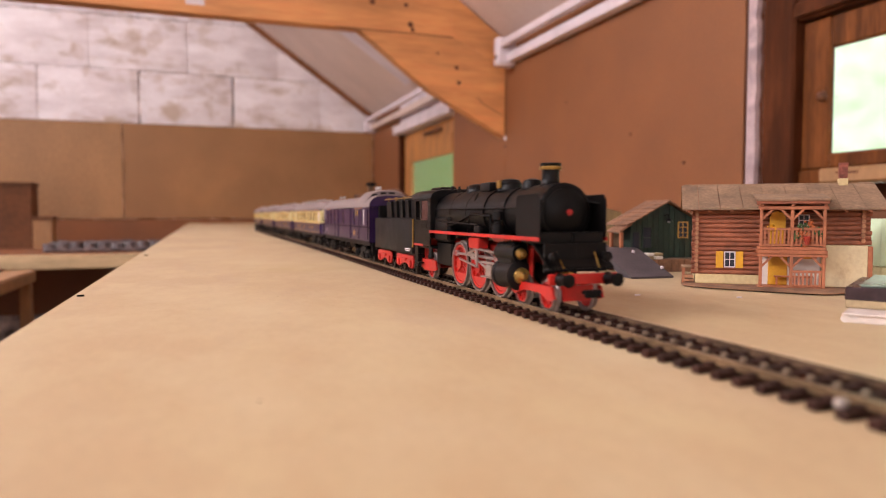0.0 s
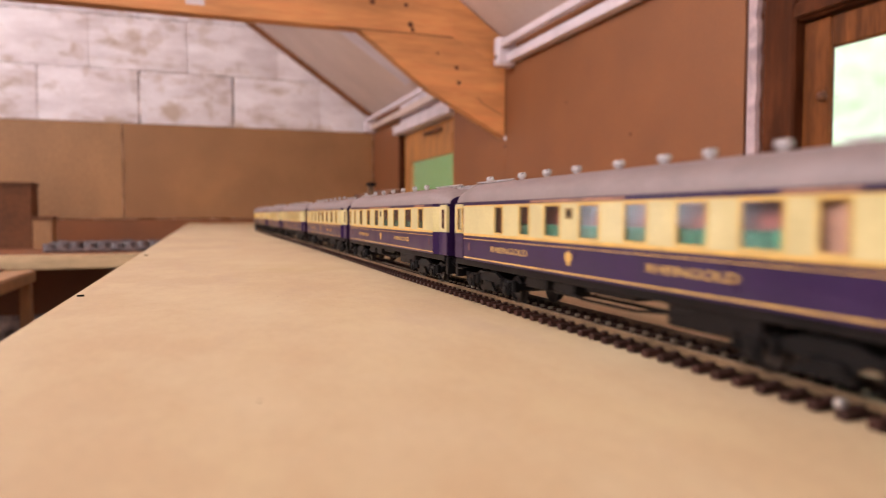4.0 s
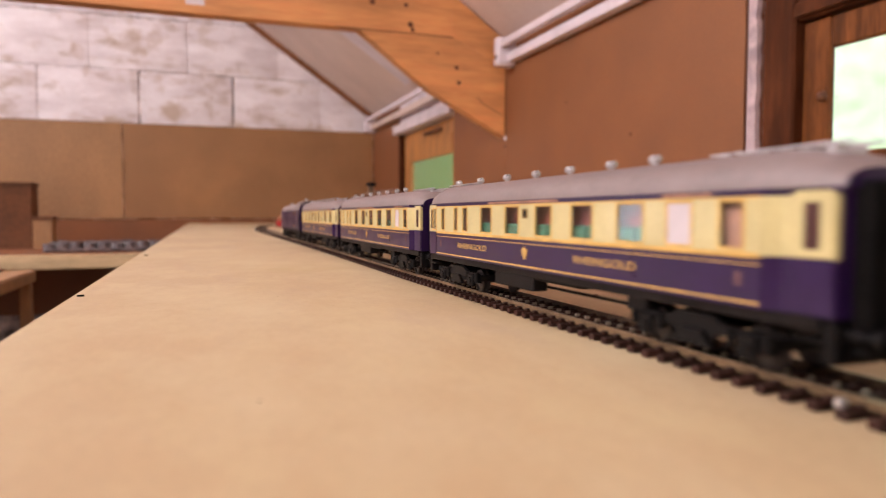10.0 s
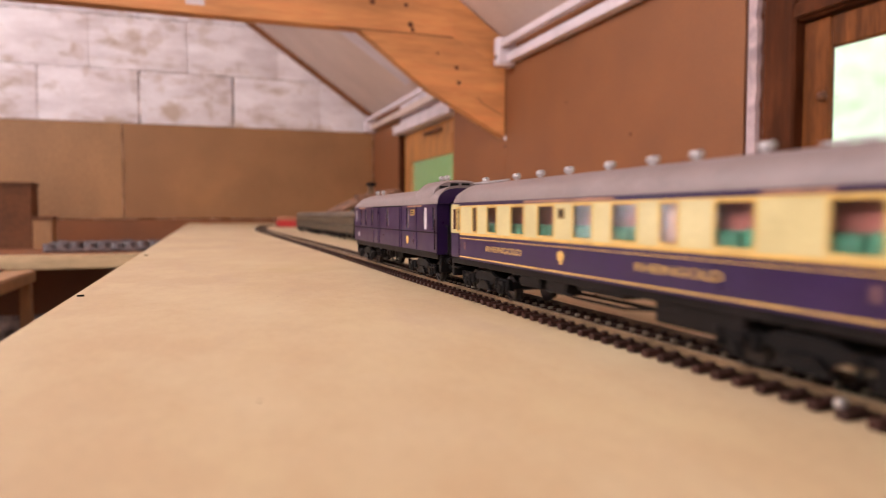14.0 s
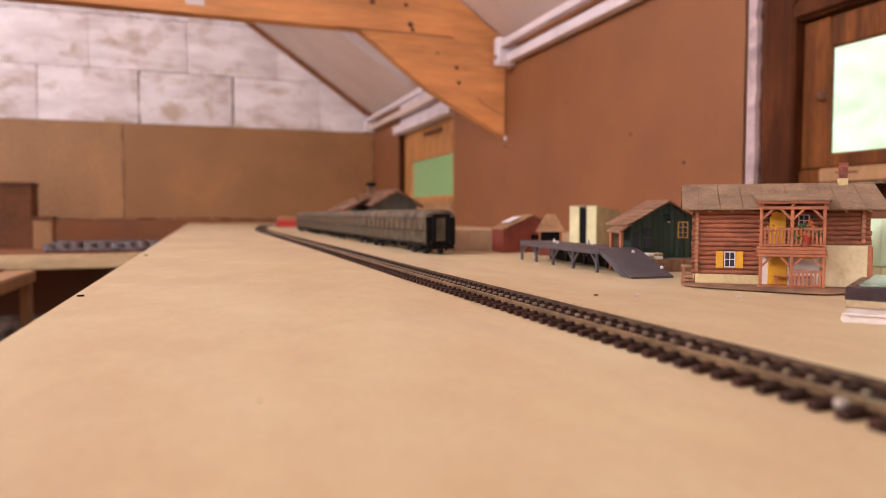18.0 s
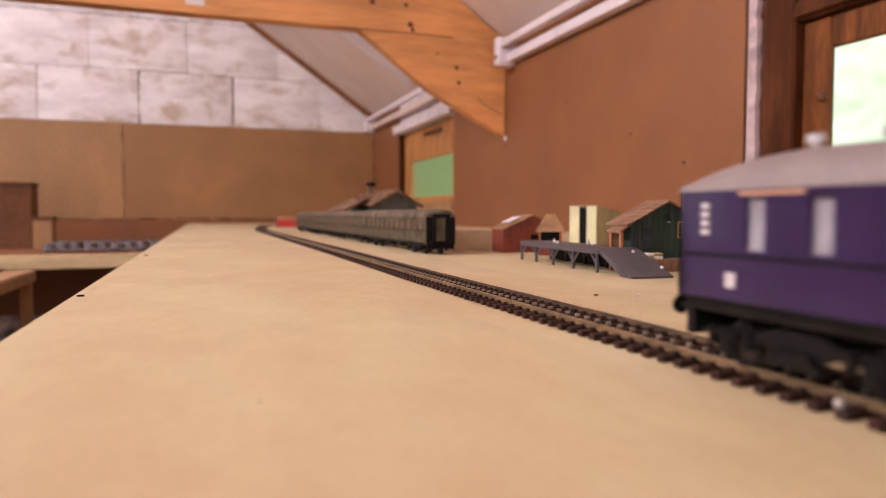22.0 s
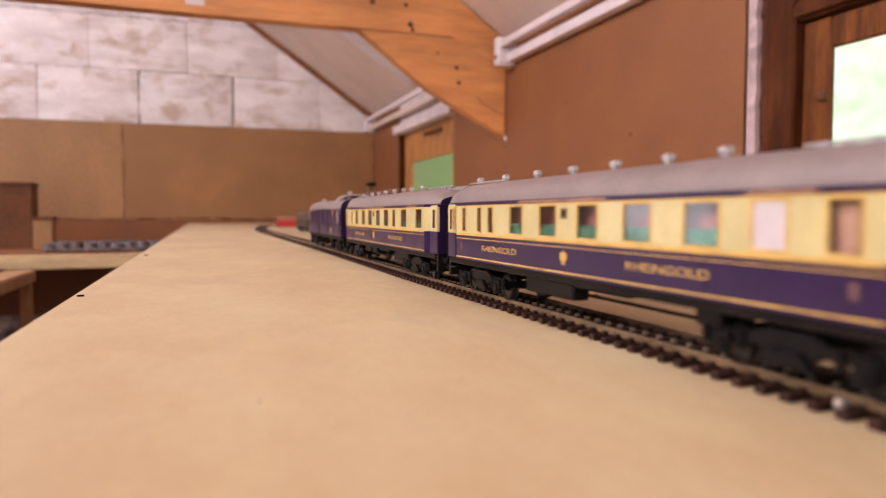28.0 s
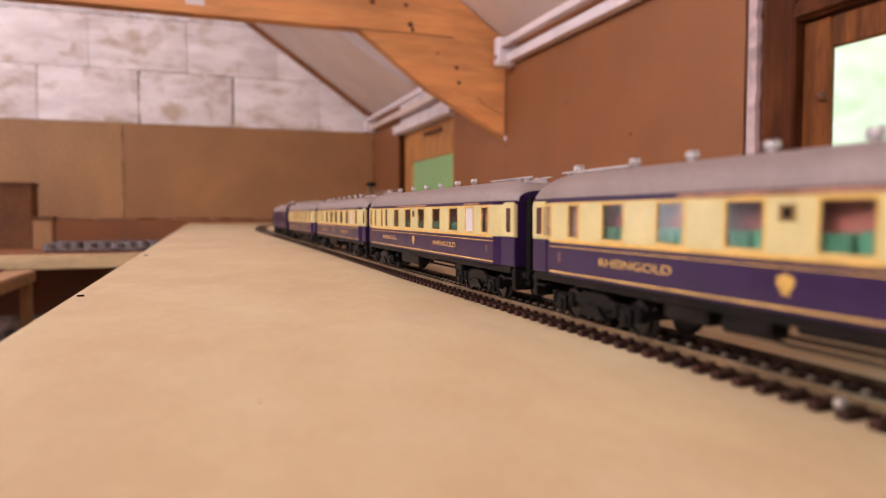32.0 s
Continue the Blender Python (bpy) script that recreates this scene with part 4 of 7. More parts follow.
# ---- luggage vans ----
def luggage_van():
    H2 = 106.5
    car = thing("luggage_van", "violet luggage van with a raised lookout in the grey roof", "railway van", group="luggage vans of the express train")
    part("floor", box(B(), -13.6, 13.6, -H2 + 1, H2 - 1, SILL - 1.2, SILL), UNDER, car)
    wins = [(-101, 4.5), (-86, 6), (-50.5, 6), (-1.5, 6), (44, 6), (64, 5.5), (81.5, 5.5)]   # centre, width along the van; -y is the lookout end
    wz0, wz1 = 28.5, 40.5
    for sx in (-1, 1):
        bm = B()
        xs = (sx * HW, sx * (HW - 0.9))
        bands = [(-H2, H2, SILL, wz0), (-H2, H2, wz1, EAVE)]
        prev = -H2
        for c, w in wins:
            bands.append((prev, c - w / 2, wz0, wz1)); prev = c + w / 2
        bands.append((prev, H2, wz0, wz1))
        for a, b, z0, z1 in bands:
            box(bm, min(xs), max(xs), a, b, z0, z1)
        side = part("side", bm, PURPLE, car, "violet panelled side with a dark waist line")
        X = (sx * (HW + 0.03), sx * (HW + 0.35))
        part("waist_line", box(B(), min(X), max(X), -H2, H2, 26.6, 27.3), BLACK, side)
        part("sill_line", box(B(), min(X), max(X), -H2, H2, SILL, SILL + 0.9), BLACK, side)
        for y in (-69, -37, 21, 39):
            part("door_post", box(B(), min(X), max(X), y - 0.6, y + 0.6, SILL + 1, 42), PURPLE, side)
        for a, b in ((-36, 20), (22, 38)):
            d = part("sliding_door", box(B(), min(X) + (0.0), max(X), a + 3, a + 3.5, SILL + 1, 42), PURPLE, side)
            part("door_rail", box(B(), min(X), max(X) + 0.1, a, b, 41.6, 42.2), BLACK, side)
        part("crest", spun(B(), [(2.5, 0), (2.5, 0.15), (1.4, 0.35), (0, 0.35)], at=(sx * HW, -50.5, 21.5), way=(sx, 0, 0), seg=16), GOLD, side, "gold eagle crest")
        part("notice_plate", box(B(), min(X), max(X), -65.5, -58, 36.2, 39.6), GOLD, side, "dark plate with gold lines")
        part("notice_lines", box(box(B(), min(X) - 0.02, max(X) + 0.05, -64.7, -58.8, 37.9, 38.9), min(X) - 0.02, max(X) + 0.05, -64.7, -58.8, 36.7, 37.6), BLACK, side)
        part("roof_board", box(B(), min(X), max(X), -80, -52, 41.0, 42.0), INNER, side, "narrow gold inscription strip")
        part("roof_board", box(B(), min(X), max(X), 68, 86, 41.0, 42.0), INNER, side, "narrow gold inscription strip")
        for k in range(4):
            part("number_bar", box(B(), min(X), max(X) + 0.03, 96.0, 98.4, 31.8 + 2.1 * k, 33.2 + 2.1 * k), FROST, side, "white lettering bar")
        part("number_bar", box(B(), min(X), max(X) + 0.03, 87, 90, 19.5, 23), FROST, side, "white lettering bar")
        for c, w in wins:
            blind = c == -86
            shared(("vpane", w, blind), "window_pane", lambda: box(B(), -0.2, 0.2, -w / 2, w / 2, -6, 6), FROST if blind else PANE, side, at=(sx * (HW - 0.6), c, 34.5))
            shared(("vblind", w), "blind", lambda: box(B(), -0.15, 0.15, -w / 2 - 0.4, w / 2 + 0.4, -6.2, 6.2), GREYPANE, side, "greyish blind", at=(sx * (HW - 1.6), c, 34.5))
        for se in (-1, 1):
            part("handrail", wire(B(), [(sx * (HW + 0.9), se * (H2 - 1.2), 18), (sx * (HW + 0.9), se * (H2 - 1.2), 34)], 0.3), BLACK, car)
            part("step", box(B(), min(sx * 11, sx * 15.5), max(sx * 11, sx * 15.5), se * (H2 - 12) - 5, se * (H2 - 12) + 5, 7.6, 8.4, 0.2), BLACK, car)
    for se in (-1, 1):
        ye = se * H2
        part("end_wall", box(B(), -HW, HW, min(ye, ye - se * 0.8), max(ye, ye - se * 0.8), SILL, EAVE), PURPLE, car, "violet end wall")
        shared(("bellows", se), "bellows", bellows_mesh, BLACK, car, "black folded gangway bellows", at=(0, ye + (0.1 if se > 0 else -4.4), 0))
        part("end_arch", prism(B(), roof_outline(HW + 0.1, EAVE, TOPZ - 0.8) if se < 0 else roof_outline(HW - 0.5, EAVE, 44.9), "y", ye + se * 1.55, ye + se * 1.9), PURPLE, car, "violet arch under the roof end")
        part("end_rail", wire(B(), [(-12, ye + se * 1.5, 16), (-12, ye + se * 5.5, 16), (-12, ye + se * 5.5, 30), (-12, ye + se * 1.0, 31)], 0.4), BLACK, car)
        part("end_rail", wire(B(), [(12, ye + se * 1.5, 16), (12, ye + se * 5.5, 16), (12, ye + se * 5.5, 30), (12, ye + se * 1.0, 31)], 0.4), BLACK, car)
        buffers(car, ye, se)
    part("inner_floor", box(B(), -15, 15, -H2 + 2, H2 - 2, 27.2, 27.9), INNER, car)
    roof = part("roof", roof_loft(B(), [(-H2 - 1.5, HW + 0.3, EAVE, TOPZ - 0.6), (-H2 + 1, HW + 0.4, EAVE, TOPZ), (H2 - 30, HW + 0.4, EAVE, TOPZ), (H2 - 18, HW + 0.3, EAVE, 50.6), (H2 - 8, HW + 0.1, EAVE, 48.4), (H2 + 1.5, HW - 0.4, EAVE, 45.0)]), ROOF, car, "smooth light grey roof")
    cup_ = part("lookout", roof_loft(B(), [(-H2 + 9, HW - 0.4, EAVE + 1, 54.6), (-H2 + 12, HW + 0.1, EAVE + 1, 55.6), (-H2 + 36, HW + 0.1, EAVE + 1, 55.6), (-H2 + 43, HW - 0.6, EAVE + 1, 54.0), (-H2 + 49, HW - 1.5, EAVE + 1, 51.4)]), ROOF, car, "raised grey lookout")
    for x in (-9.5, -3.2, 3.2, 9.5):
        part("lookout_window", box(B(), x - 2.5, x + 2.5, -H2 + 8.4, -H2 + 9.4, 51.0 if abs(x) < 5 else 49.8, 53.8 if abs(x) < 5 else 52.2, 0.3), BLACK, cup_)
    part("hood", roof_loft(B(), [(-H2 - 1.6, HW - 1, EAVE + 1, 52.2), (-H2 + 9.2, HW - 1, EAVE + 1, 52.0)]), ROOF, cup_)
    for y in (-H2 + 22, -H2 + 31):
        shared("vent", "vent", vent_mesh, NICKEL, cup_, at=(-3, y, 54.8))
    for y in (59, 77):
        shared("vent", "vent", vent_mesh, NICKEL, roof, at=(-4, y, TOPZ - 0.6))
    part("sole_bar", box(box(B(), -15.4, -13.6, -H2 + 2, H2 - 2, 12.8, SILL - 0.05, 0.2), 13.6, 15.4, -H2 + 2, H2 - 2, 12.8, SILL - 0.05, 0.2), UNDER, car)
    for y in (-12, 10, 30):
        part("ladder_step", box(B(), -15, -13, y - 6, y + 6, 6.2, 7.0, 0.2), UNDER, car)
        part("hanger", box(box(B(), -14.6, -13.8, y - 5.5, y - 4.7, 7, 12), -14.6, -13.8, y + 4.7, y + 5.5, 7, 12), UNDER, car)
    for y0, y1 in ((-10, 12), (22, 34)):
        part("equipment_box", box(B(), -8, 12, y0, y1, 7.5, 14.2, 0.5), UNDER, car)
    bogie(car, -72)
    bogie(car, 72)
    return car


vans = [luggage_van()]
vans.append(copy_thing(vans[0], Matrix()))
coach_a = coach(BAYS_A, VENTS_A, "violet and cream dining coach with one frosted window", 1)
coach_c = coach(BAYS_C, VENTS_C, "violet and cream saloon coach with a windowless end")
coach_d = coach(BAYS_D, VENTS_D, "violet and cream saloon coach with grey roof", crest_y=13)
coach_e = coach(BAYS_E, VENTS_D, "violet and cream kitchen coach with a frosted end window", 0, 13)
coaches = [coach_e, coach_c, copy_thing(coach_c, Matrix()), copy_thing(coach_c, Matrix()), coach_a, copy_thing(coach_a, Matrix()), coach_d]
# ---- locomotive and tender ----
LOCO = mat("satin_black_paint", (0.004, 0.0033, 0.0033), 0.40, var=0.15, scale=90, bump=0.03, spec=0.16)
LOCOG = mat("dark_grey_casting", (0.0065, 0.0050, 0.0050), 0.5, var=0.12, scale=90, spec=0.2)
RED = mat("signal_red", (0.46, 0.013, 0.008), 0.42, var=0.1, scale=90)
BRASS = mat("brass", (0.42, 0.26, 0.075), 0.38, metal=0.9, var=0.1, scale=200)
COAL = mat("coal", (0.012, 0.011, 0.011), 0.5, var=0.3, scale=400, bump=0.8)

loco = thing("steam_locomotive", "black steam locomotive with red spoked wheels and brass fittings", "locomotive")
CRANKS = []
SPIN, RODS = [], []     # turning wheels (object, radius); rods carried round by the crank pins (object, radius, throw, place)
CZ, CR = 37.5, 11.3     # boiler centre and radius


def spoked_mesh(r, crank=True):
    bm = B()
    for sx in (-1, 1):
        spun(bm, [(r * 0.86, 0.6), (r * 0.86, 2.3), (r * 0.76, 2.3), (r * 0.76, 0.6)], at=(sx * 7.0, 0, 0), way=(sx, 0, 0), seg=28, ring=True)
        rod(bm, (sx * 7.5, 0, 0), (sx * 7.9, 0, 0), r * 0.84, seg=28)
        rod(bm, (sx * 7.4, 0, 0), (sx * 9.9, 0, 0), r * 0.22, seg=12)
        if crank:
            prism(bm, [(0.74 * r * math.cos(a), 0.74 * r * math.sin(a)) for a in [math.pi * (1.18 + 0.64 * k / 8) for k in range(9)]], "x", sx * 7.9, sx * 9.1)
            rod(bm, (sx * 9.0, 0, r * 0.5), (sx * 11.6, 0, r * 0.5), 1.0, seg=8)
    rod(bm, (-8, 0, 0), (8, 0, 0), 1.3, seg=8)
    return bm


def tyre_mesh(r):
    bm = B()
    for sx in (-1, 1):
        spun(bm, [(r * 0.93, 0.0), (r + 0.9, 0.0), (r + 0.9, 0.7), (r, 1.0), (r - 0.1, 2.7), (r * 0.93, 2.7)], at=(sx * 7.0, 0, 0), way=(sx, 0, 0), seg=32, ring=True)
    return bm


_sp = {}


def spoked(parent, name, y, r, spokes, crank, turn0=0.0):
    if r not in _sp:
        w = part(name, spoked_mesh(r, crank), RED, parent, "red spoked wheel pair")
        t = part("tyre", tyre_mesh(r), RODM, w, "bright steel tyre")
        _sp[r] = (w.data, t.data)
    else:
        w = same_mesh(name, _sp[r][0], parent)
        w["label"] = "red spoked wheel pair"
        t = same_mesh("tyre", _sp[r][1], w)
        t["label"] = "bright steel tyre"
    for sx in (-1, 1):
        for i in range(spokes):
            sp = shared(("spoke", r), "spoke", lambda: rod(B(), (0, 0, 0.15 * r), (0, 0, 0.8 * r), 0.55, 0.42, seg=5), RED, w, at=(sx * 8.5, 0, 0))
            sp.rotation_euler = (2 * math.pi * i / spokes, 0, 0)
    w.location = (0, y * MM, r * MM)
    SPIN.append((w, r * MM))
    return w


DR = 11.4
for y in (-26, -1.2, 23.6):
    spoked(loco, "driving_wheel", y, DR, 14, True)
for y in (-69.5, -47.5):
    spoked(loco, "leading_wheel", y, 5.9, 9, False)
spoked(loco, "trailing_wheel", 69, 7.2, 10, False)
# running gear
for sx in (-1, 1):
    cr = part("coupling_rod", box(box(box(box(B(), -0.5, 0.5, -25, 24, -0.6, 0.6, 0.15), -0.7, 0.7, -27.2, -24.0, -1.4, 1.4, 0.3), -0.7, 0.7, -2.6, 1.0, -1.4, 1.4, 0.3), -0.7, 0.7, 22.2, 25.6, -1.4, 1.4, 0.3), RODM, loco, "bright steel coupling rod")
    RODS.append((cr, DR * MM, DR * 0.5 * MM, (sx * 10.9 * MM, -1.2 * MM + 0.0012, DR * MM)))
    cn = part("connecting_rod", box(box(box(B(), -0.4, 0.4, 0, 21, -0.5, 0.5, 0.12), -0.6, 0.6, 19.3, 22.7, -1.7, 1.7, 0.3), -0.6, 0.6, -1.4, 1.4, -1.2, 1.2, 0.3), RODM, loco, "bright steel connecting rod")
    ch = part("crosshead", box(B(), -1.0, 1.0, -3, 3, -2.5, 2.9, 0.4), RODM, loco)
    CRANKS.append((cn, ch, sx * 12.4 * MM))
    part("slide_bar", box(box(B(), min(sx * 11.2, sx * 13), max(sx * 11.2, sx * 13), -31, -12, DR + 3.0, DR + 4.0, 0.2), min(sx * 11.2, sx * 13), max(sx * 11.2, sx * 13), -31, -12, DR - 3.4, DR - 2.6, 0.2), RODM, loco)
    part("radius_rod", wire(B(), [(sx * 13.4, -31, DR + 8.5), (sx * 13.2, -8, DR + 9.5), (sx * 12.6, 5, DR + 6.5)], 0.6), RODM, loco)
    part("eccentric_rod", wire(B(), [(sx * 13.2, -8, DR + 1.0), (sx * 13.2, 14, DR + 3.5)], 0.6), RODM, loco)
    part("expansion_link", prism(B(), [(-9, DR + 0.5), (-6.5, DR + 4), (-6.3, DR + 9), (-8.5, DR + 12.5), (-10, DR + 12), (-8.8, DR + 8), (-9, DR + 4)], "x", sx * 12.8, sx * 13.6), RODM, loco)
    part("valve_gear_bracket", box(B(), min(sx * 9, sx * 14.2), max(sx * 9, sx * 14.2), -12, 0, DR + 9.5, DR + 14.5, 0.4), RED, loco, "red valve gear bracket")
    # frames
    part("main_frame", box(B(), min(sx * 5.6, sx * 6.4), max(sx * 5.6, sx * 6.4), -52, 92, 8.5, 23, 0.2), RED, loco, "red plate frame")
    part("bogie_frame", prism(B(), [(-82, 5), (-80, 9.5), (-42, 9.5), (-41, 5), (-45, 4), (-54, 6.5), (-69, 6.5), (-78, 4)], "x", sx * 9.9, sx * 10.9), RED, loco, "red leading bogie frame")
    part("trailing_frame", prism(B(), [(56, 6), (58, 11), (82, 11), (84, 6), (76, 4.5), (62, 4.5)], "x", sx * 10.2, sx * 11.0), RED, loco)
    # cylinders
    part("cylinder", spun(B(), [(5.4, 0), (6.2, 0.8), (6.2, 3), (5.8, 3.5), (5.8, 16), (6.2, 16.5), (6.2, 18), (4.0, 19), (0, 19.2)], at=(sx * 10.2, -31, 11.5), way=(0, -1, 0), seg=24), LOCOG, loco, "dark grey cylinder")
    part("cylinder_cover", spun(B(), [(3.5, 0), (3.2, 1.2), (1.6, 1.8), (1.2, 4.2), (0, 4.6)], at=(sx * 10.2, -50.3, 11.5), way=(0, -1, 0), seg=20), BRASS, loco, "brass cylinder cover")
    part("valve_chest", spun(B(), [(3.7, 0), (3.7, 20), (0, 20)], at=(sx * 10.6, -30, 20.6), way=(0, -1, 0), seg=18), LOCO, loco)
    part("valve_cover", spun(B(), [(2.5, 0), (2.2, 1.4), (1.0, 2.0), (0.8, 4), (0, 4.2)], at=(sx * 10.6, -50.1, 20.6), way=(0, -1, 0), seg=16), BRASS, loco, "brass valve chest cover")
    part("steam_chest_side", box(B(), min(sx * 6, sx * 13.5), max(sx * 6, sx * 13.5), -48, -31, 12, 25, 1.0), LOCO, loco)
    # running board with its red edge
    part("running_board", box(B(), min(sx * 6, sx * 14.6), max(sx * 6, sx * 14.6), -66, 57, 26.9, 27.7, 0.1), LOCO, loco)
    part("board_edge", box(B(), min(sx * 14.65, sx * 15.0), max(sx * 14.65, sx * 15.0), -77, 57, 26.6, 28.1), RED, loco, "red edge line")
    part("front_board", prism(B(), [(-66, 26.9), (-66, 27.7), (-83.5, 17.2), (-83.5, 16.4)], "x", min(0, sx * 14.0), max(0, sx * 14.0)), LOCO, loco)
    # smoke deflector, handrails, pipes
    part("front_apron", box(B(), min(0, sx * 13.5), max(0, sx * 13.5), -79, -78, 15.0, 26, 0.1), LOCO, loco)
    part("saddle_plate", box(B(), min(sx * 0.2, sx * 13.8), max(sx * 0.2, sx * 13.8), -76.5, -57, 25.5, 30, 0.5), LOCO, loco)
    part("smoke_deflector", prism(B(), [(-77, 27.75), (-77, 42), (-75, 44.6), (-56, 44.6), (-54, 43), (-54, 27.75)], "x", sx * 14.0, sx * 14.5, 0.15), LOCO, loco, "dark grey smoke deflector plate")
    part("deflector_stay", wire(B(), [(sx * 14, -72, 41), (sx * 9.5, -70, 42)], 0.4), LOCO, loco)
    part("boiler_rail", wire(B(), [(sx * 11.9, -52, 39.5), (sx * 11.9, 55, 39.5)], 0.35), LOCOG, loco)
    part("feed_pipe", wire(B(), [(sx * 11.2, -20, 28), (sx * 11.4, -20, 36), (sx * 11.0, 4, 37), (sx * 11.2, 30, 31), (sx * 11.2, 54, 31)], 0.7), LOCO, loco)
    part("air_pump", spun(B(), [(2.0, 0), (2.6, 0.6), (2.6, 4.5), (1.6, 5.2), (1.6, 6), (2.6, 6.6), (2.6, 10), (0, 10.6)], at=(sx * 12.4, -30, 28.0), seg=12), LOCOG, loco)
    part("lubricator", box(B(), min(sx * 11.5, sx * 14), max(sx * 11.5, sx * 14), -12, -6, 28, 31.5, 0.4), LOCOG, loco, "dark lubricator box")
    part("sand_pipe", wire(B(), [(sx * 8, 3, 47), (sx * 11.5, 6, 36), (sx * 11.5, 8, 24), (sx * 9, 10, 10)], 0.45), LOCO, loco)
    part("reach_rod", wire(B(), [(sx * 13.0, -8, 32), (sx * 13.0, 50, 33)], 0.35), LOCOG, loco)
    part("firebox_side", box(B(), min(sx * 7, sx * 12.2), max(sx * 7, sx * 12.2), 34, 57, 22, 36, 1.5), LOCO, loco)
    part("ashpan", box(B(), min(sx * 7, sx * 9.5), max(sx * 7, sx * 9.5), 36, 60, 9, 22, 0.8), LOCO, loco)
    part("injector", spun(B(), [(1.4, 0), (1.9, 1), (1.2, 4), (1.2, 7), (0, 7.4)], at=(sx * 12.8, 60, 12), seg=10), LOCOG, loco)
    # buffers and lamps
    part("buffer_stock", spun(B(), [(2.6, 0), (2.1, 1), (1.9, 5.5), (1.2, 5.6), (1.0, 7), (2.5, 7.1), (2.5, 7.8), (0, 8.2)], at=(sx * 10.2, -85.6, 12.8), way=(0, -1, 0), seg=18), LOCO, loco, "black sprung buffer")
    lamp = part("head_lamp", spun(B(), [(1.4, 0), (1.7, 0.4), (1.7, 2.6), (0, 2.7)], at=(sx * 11.2, -80.5, 20.8), way=(0, -1, 0), seg=16), LOCO, loco, "small black head lamp")
    part("lamp_rim", spun(B(), [(1.5, 0), (2.0, 0.1), (2.0, 0.7), (1.5, 0.8)], at=(sx * 11.2, -83.2, 20.8), way=(0, -1, 0), seg=16, ring=True), LOCOG, lamp, "dark lamp rim")
    part("lamp_glass", spun(B(), [(1.5, 0), (1.0, 0.5), (0, 0.6)], at=(sx * 11.2, -83.25, 20.8), way=(0, -1, 0), seg=14), LOCOG, lamp)
    part("step_plate", box(B(), min(sx * 11, sx * 14.4), max(sx * 11, sx * 14.4), 78, 86, 8, 8.8), LOCO, loco)
    part("front_handrail", wire(B(), [(sx * 0.01, -76.5, 25.2), (sx * 8.5, -76.5, 25.2), (sx * 7.5, -84, 16.4)], 0.28), BRASS, loco, "brass handrail")
part("beam", box(B(), -14.6, 14.6, -86, -84.4, 10.8, 14.8, 0.3), RED, loco, "red buffer beam")
part("beam_plate", box(B(), -14, 14, -84.3, -78, 15.9, 16.6, 0.1), LOCO, loco)
part("cowcatcher", prism(B(), [(-6, 4.0), (6, 4.0), (7, 10.0), (-7, 10.0)], "y", -80.5, -79.5), RED, loco, "red guard plate")
part("coupling_hook", box(box(B(), -1.2, 1.2, -93, -86.2, 7.0, 8.6, 0.3), -3.4, 3.4, -93.5, -92, 6.4, 9.4, 0.3), LOCO, loco)
# boiler, smokebox, firebox
part("boiler", spun(B(), [(CR, 0), (CR, 46), (CR - 0.5, 60), (CR - 0.6, 104), (0, 104)], at=(0, 56, CZ), way=(0, -1, 0), seg=40), LOCO, loco, "satin black boiler")
for y in (34, 12, -10, -32):
    part("boiler_band", spun(B(), [(CR + 0.2, 0), (CR + 0.2, 0.9), (CR - 0.9, 0.9), (CR - 0.9, 0)], at=(0, y, CZ), way=(0, -1, 0), seg=36, ring=True), LOCO, loco)
sb = part("smokebox", spun(B(), [(CR + 0.2, 0), (CR + 0.3, 1), (CR + 0.3, 22), (CR - 0.2, 22.6), (CR - 1.0, 22.9), (0, 22.9)], at=(0, -47, CZ), way=(0, -1, 0), seg=40), LOCO, loco, "black smokebox")
part("smokebox_door", spun(B(), [(9.6, 0), (9.6, 0.5), (7.5, 1.9), (4.5, 2.9), (1.2, 3.4), (0, 3.4)], at=(0, -69.8, CZ), way=(0, -1, 0), seg=36), LOCO, sb, "domed black smokebox door")
part("door_hand_wheel", spun(B(), [(1.3, 0), (1.3, 0.5), (0.5, 0.6), (0.5, 1.5), (0, 1.5)], at=(0, -73.2, CZ), way=(0, -1, 0), seg=12), RED, sb, "small red hand wheel")
part("smokebox_saddle", box(B(), -8, 8, -68, -50, 24, 30, 1.0), LOCO, loco)
ch = part("chimney", spun(B(), [(5.2, 0), (4.0, 1.2), (3.6, 3), (3.6, 8.2), (4.4, 8.9), (4.4, 9.6), (3.2, 9.8), (3.0, 7.0), (0, 7.0)], at=(0, -56, CZ + CR - 1.0), seg=26), LOCO, loco, "black chimney")
part("chimney_ring", spun(B(), [(4.6, 0), (4.7, 0.4), (4.6, 1.3), (3.7, 1.4), (3.7, 0)], at=(0, -56, CZ + CR + 6.0), seg=26, ring=True), BRASS, ch, "brass chimney ring")
for y, r, h, mt in ((-38, 4.2, 4.6, LOCO), (-16, 5.4, 5.6, LOCO), (24, 5.0, 4.8, LOCO)):
    d = part("dome", spun(B(), [(r + 1.0, 0), (r, 1.5), (r, h - 2.0), (r * 0.8, h - 0.6), (r * 0.4, h), (0, h + 0.15)], at=(0, y, CZ + CR - 1.4), seg=24), mt, loco, "black boiler dome")
part("sand_box", box(B(), -4.6, 4.6, -2.5, 9.5, CZ + CR - 1.5, CZ + CR + 3.4, 1.2, 2), LOCO, loco)
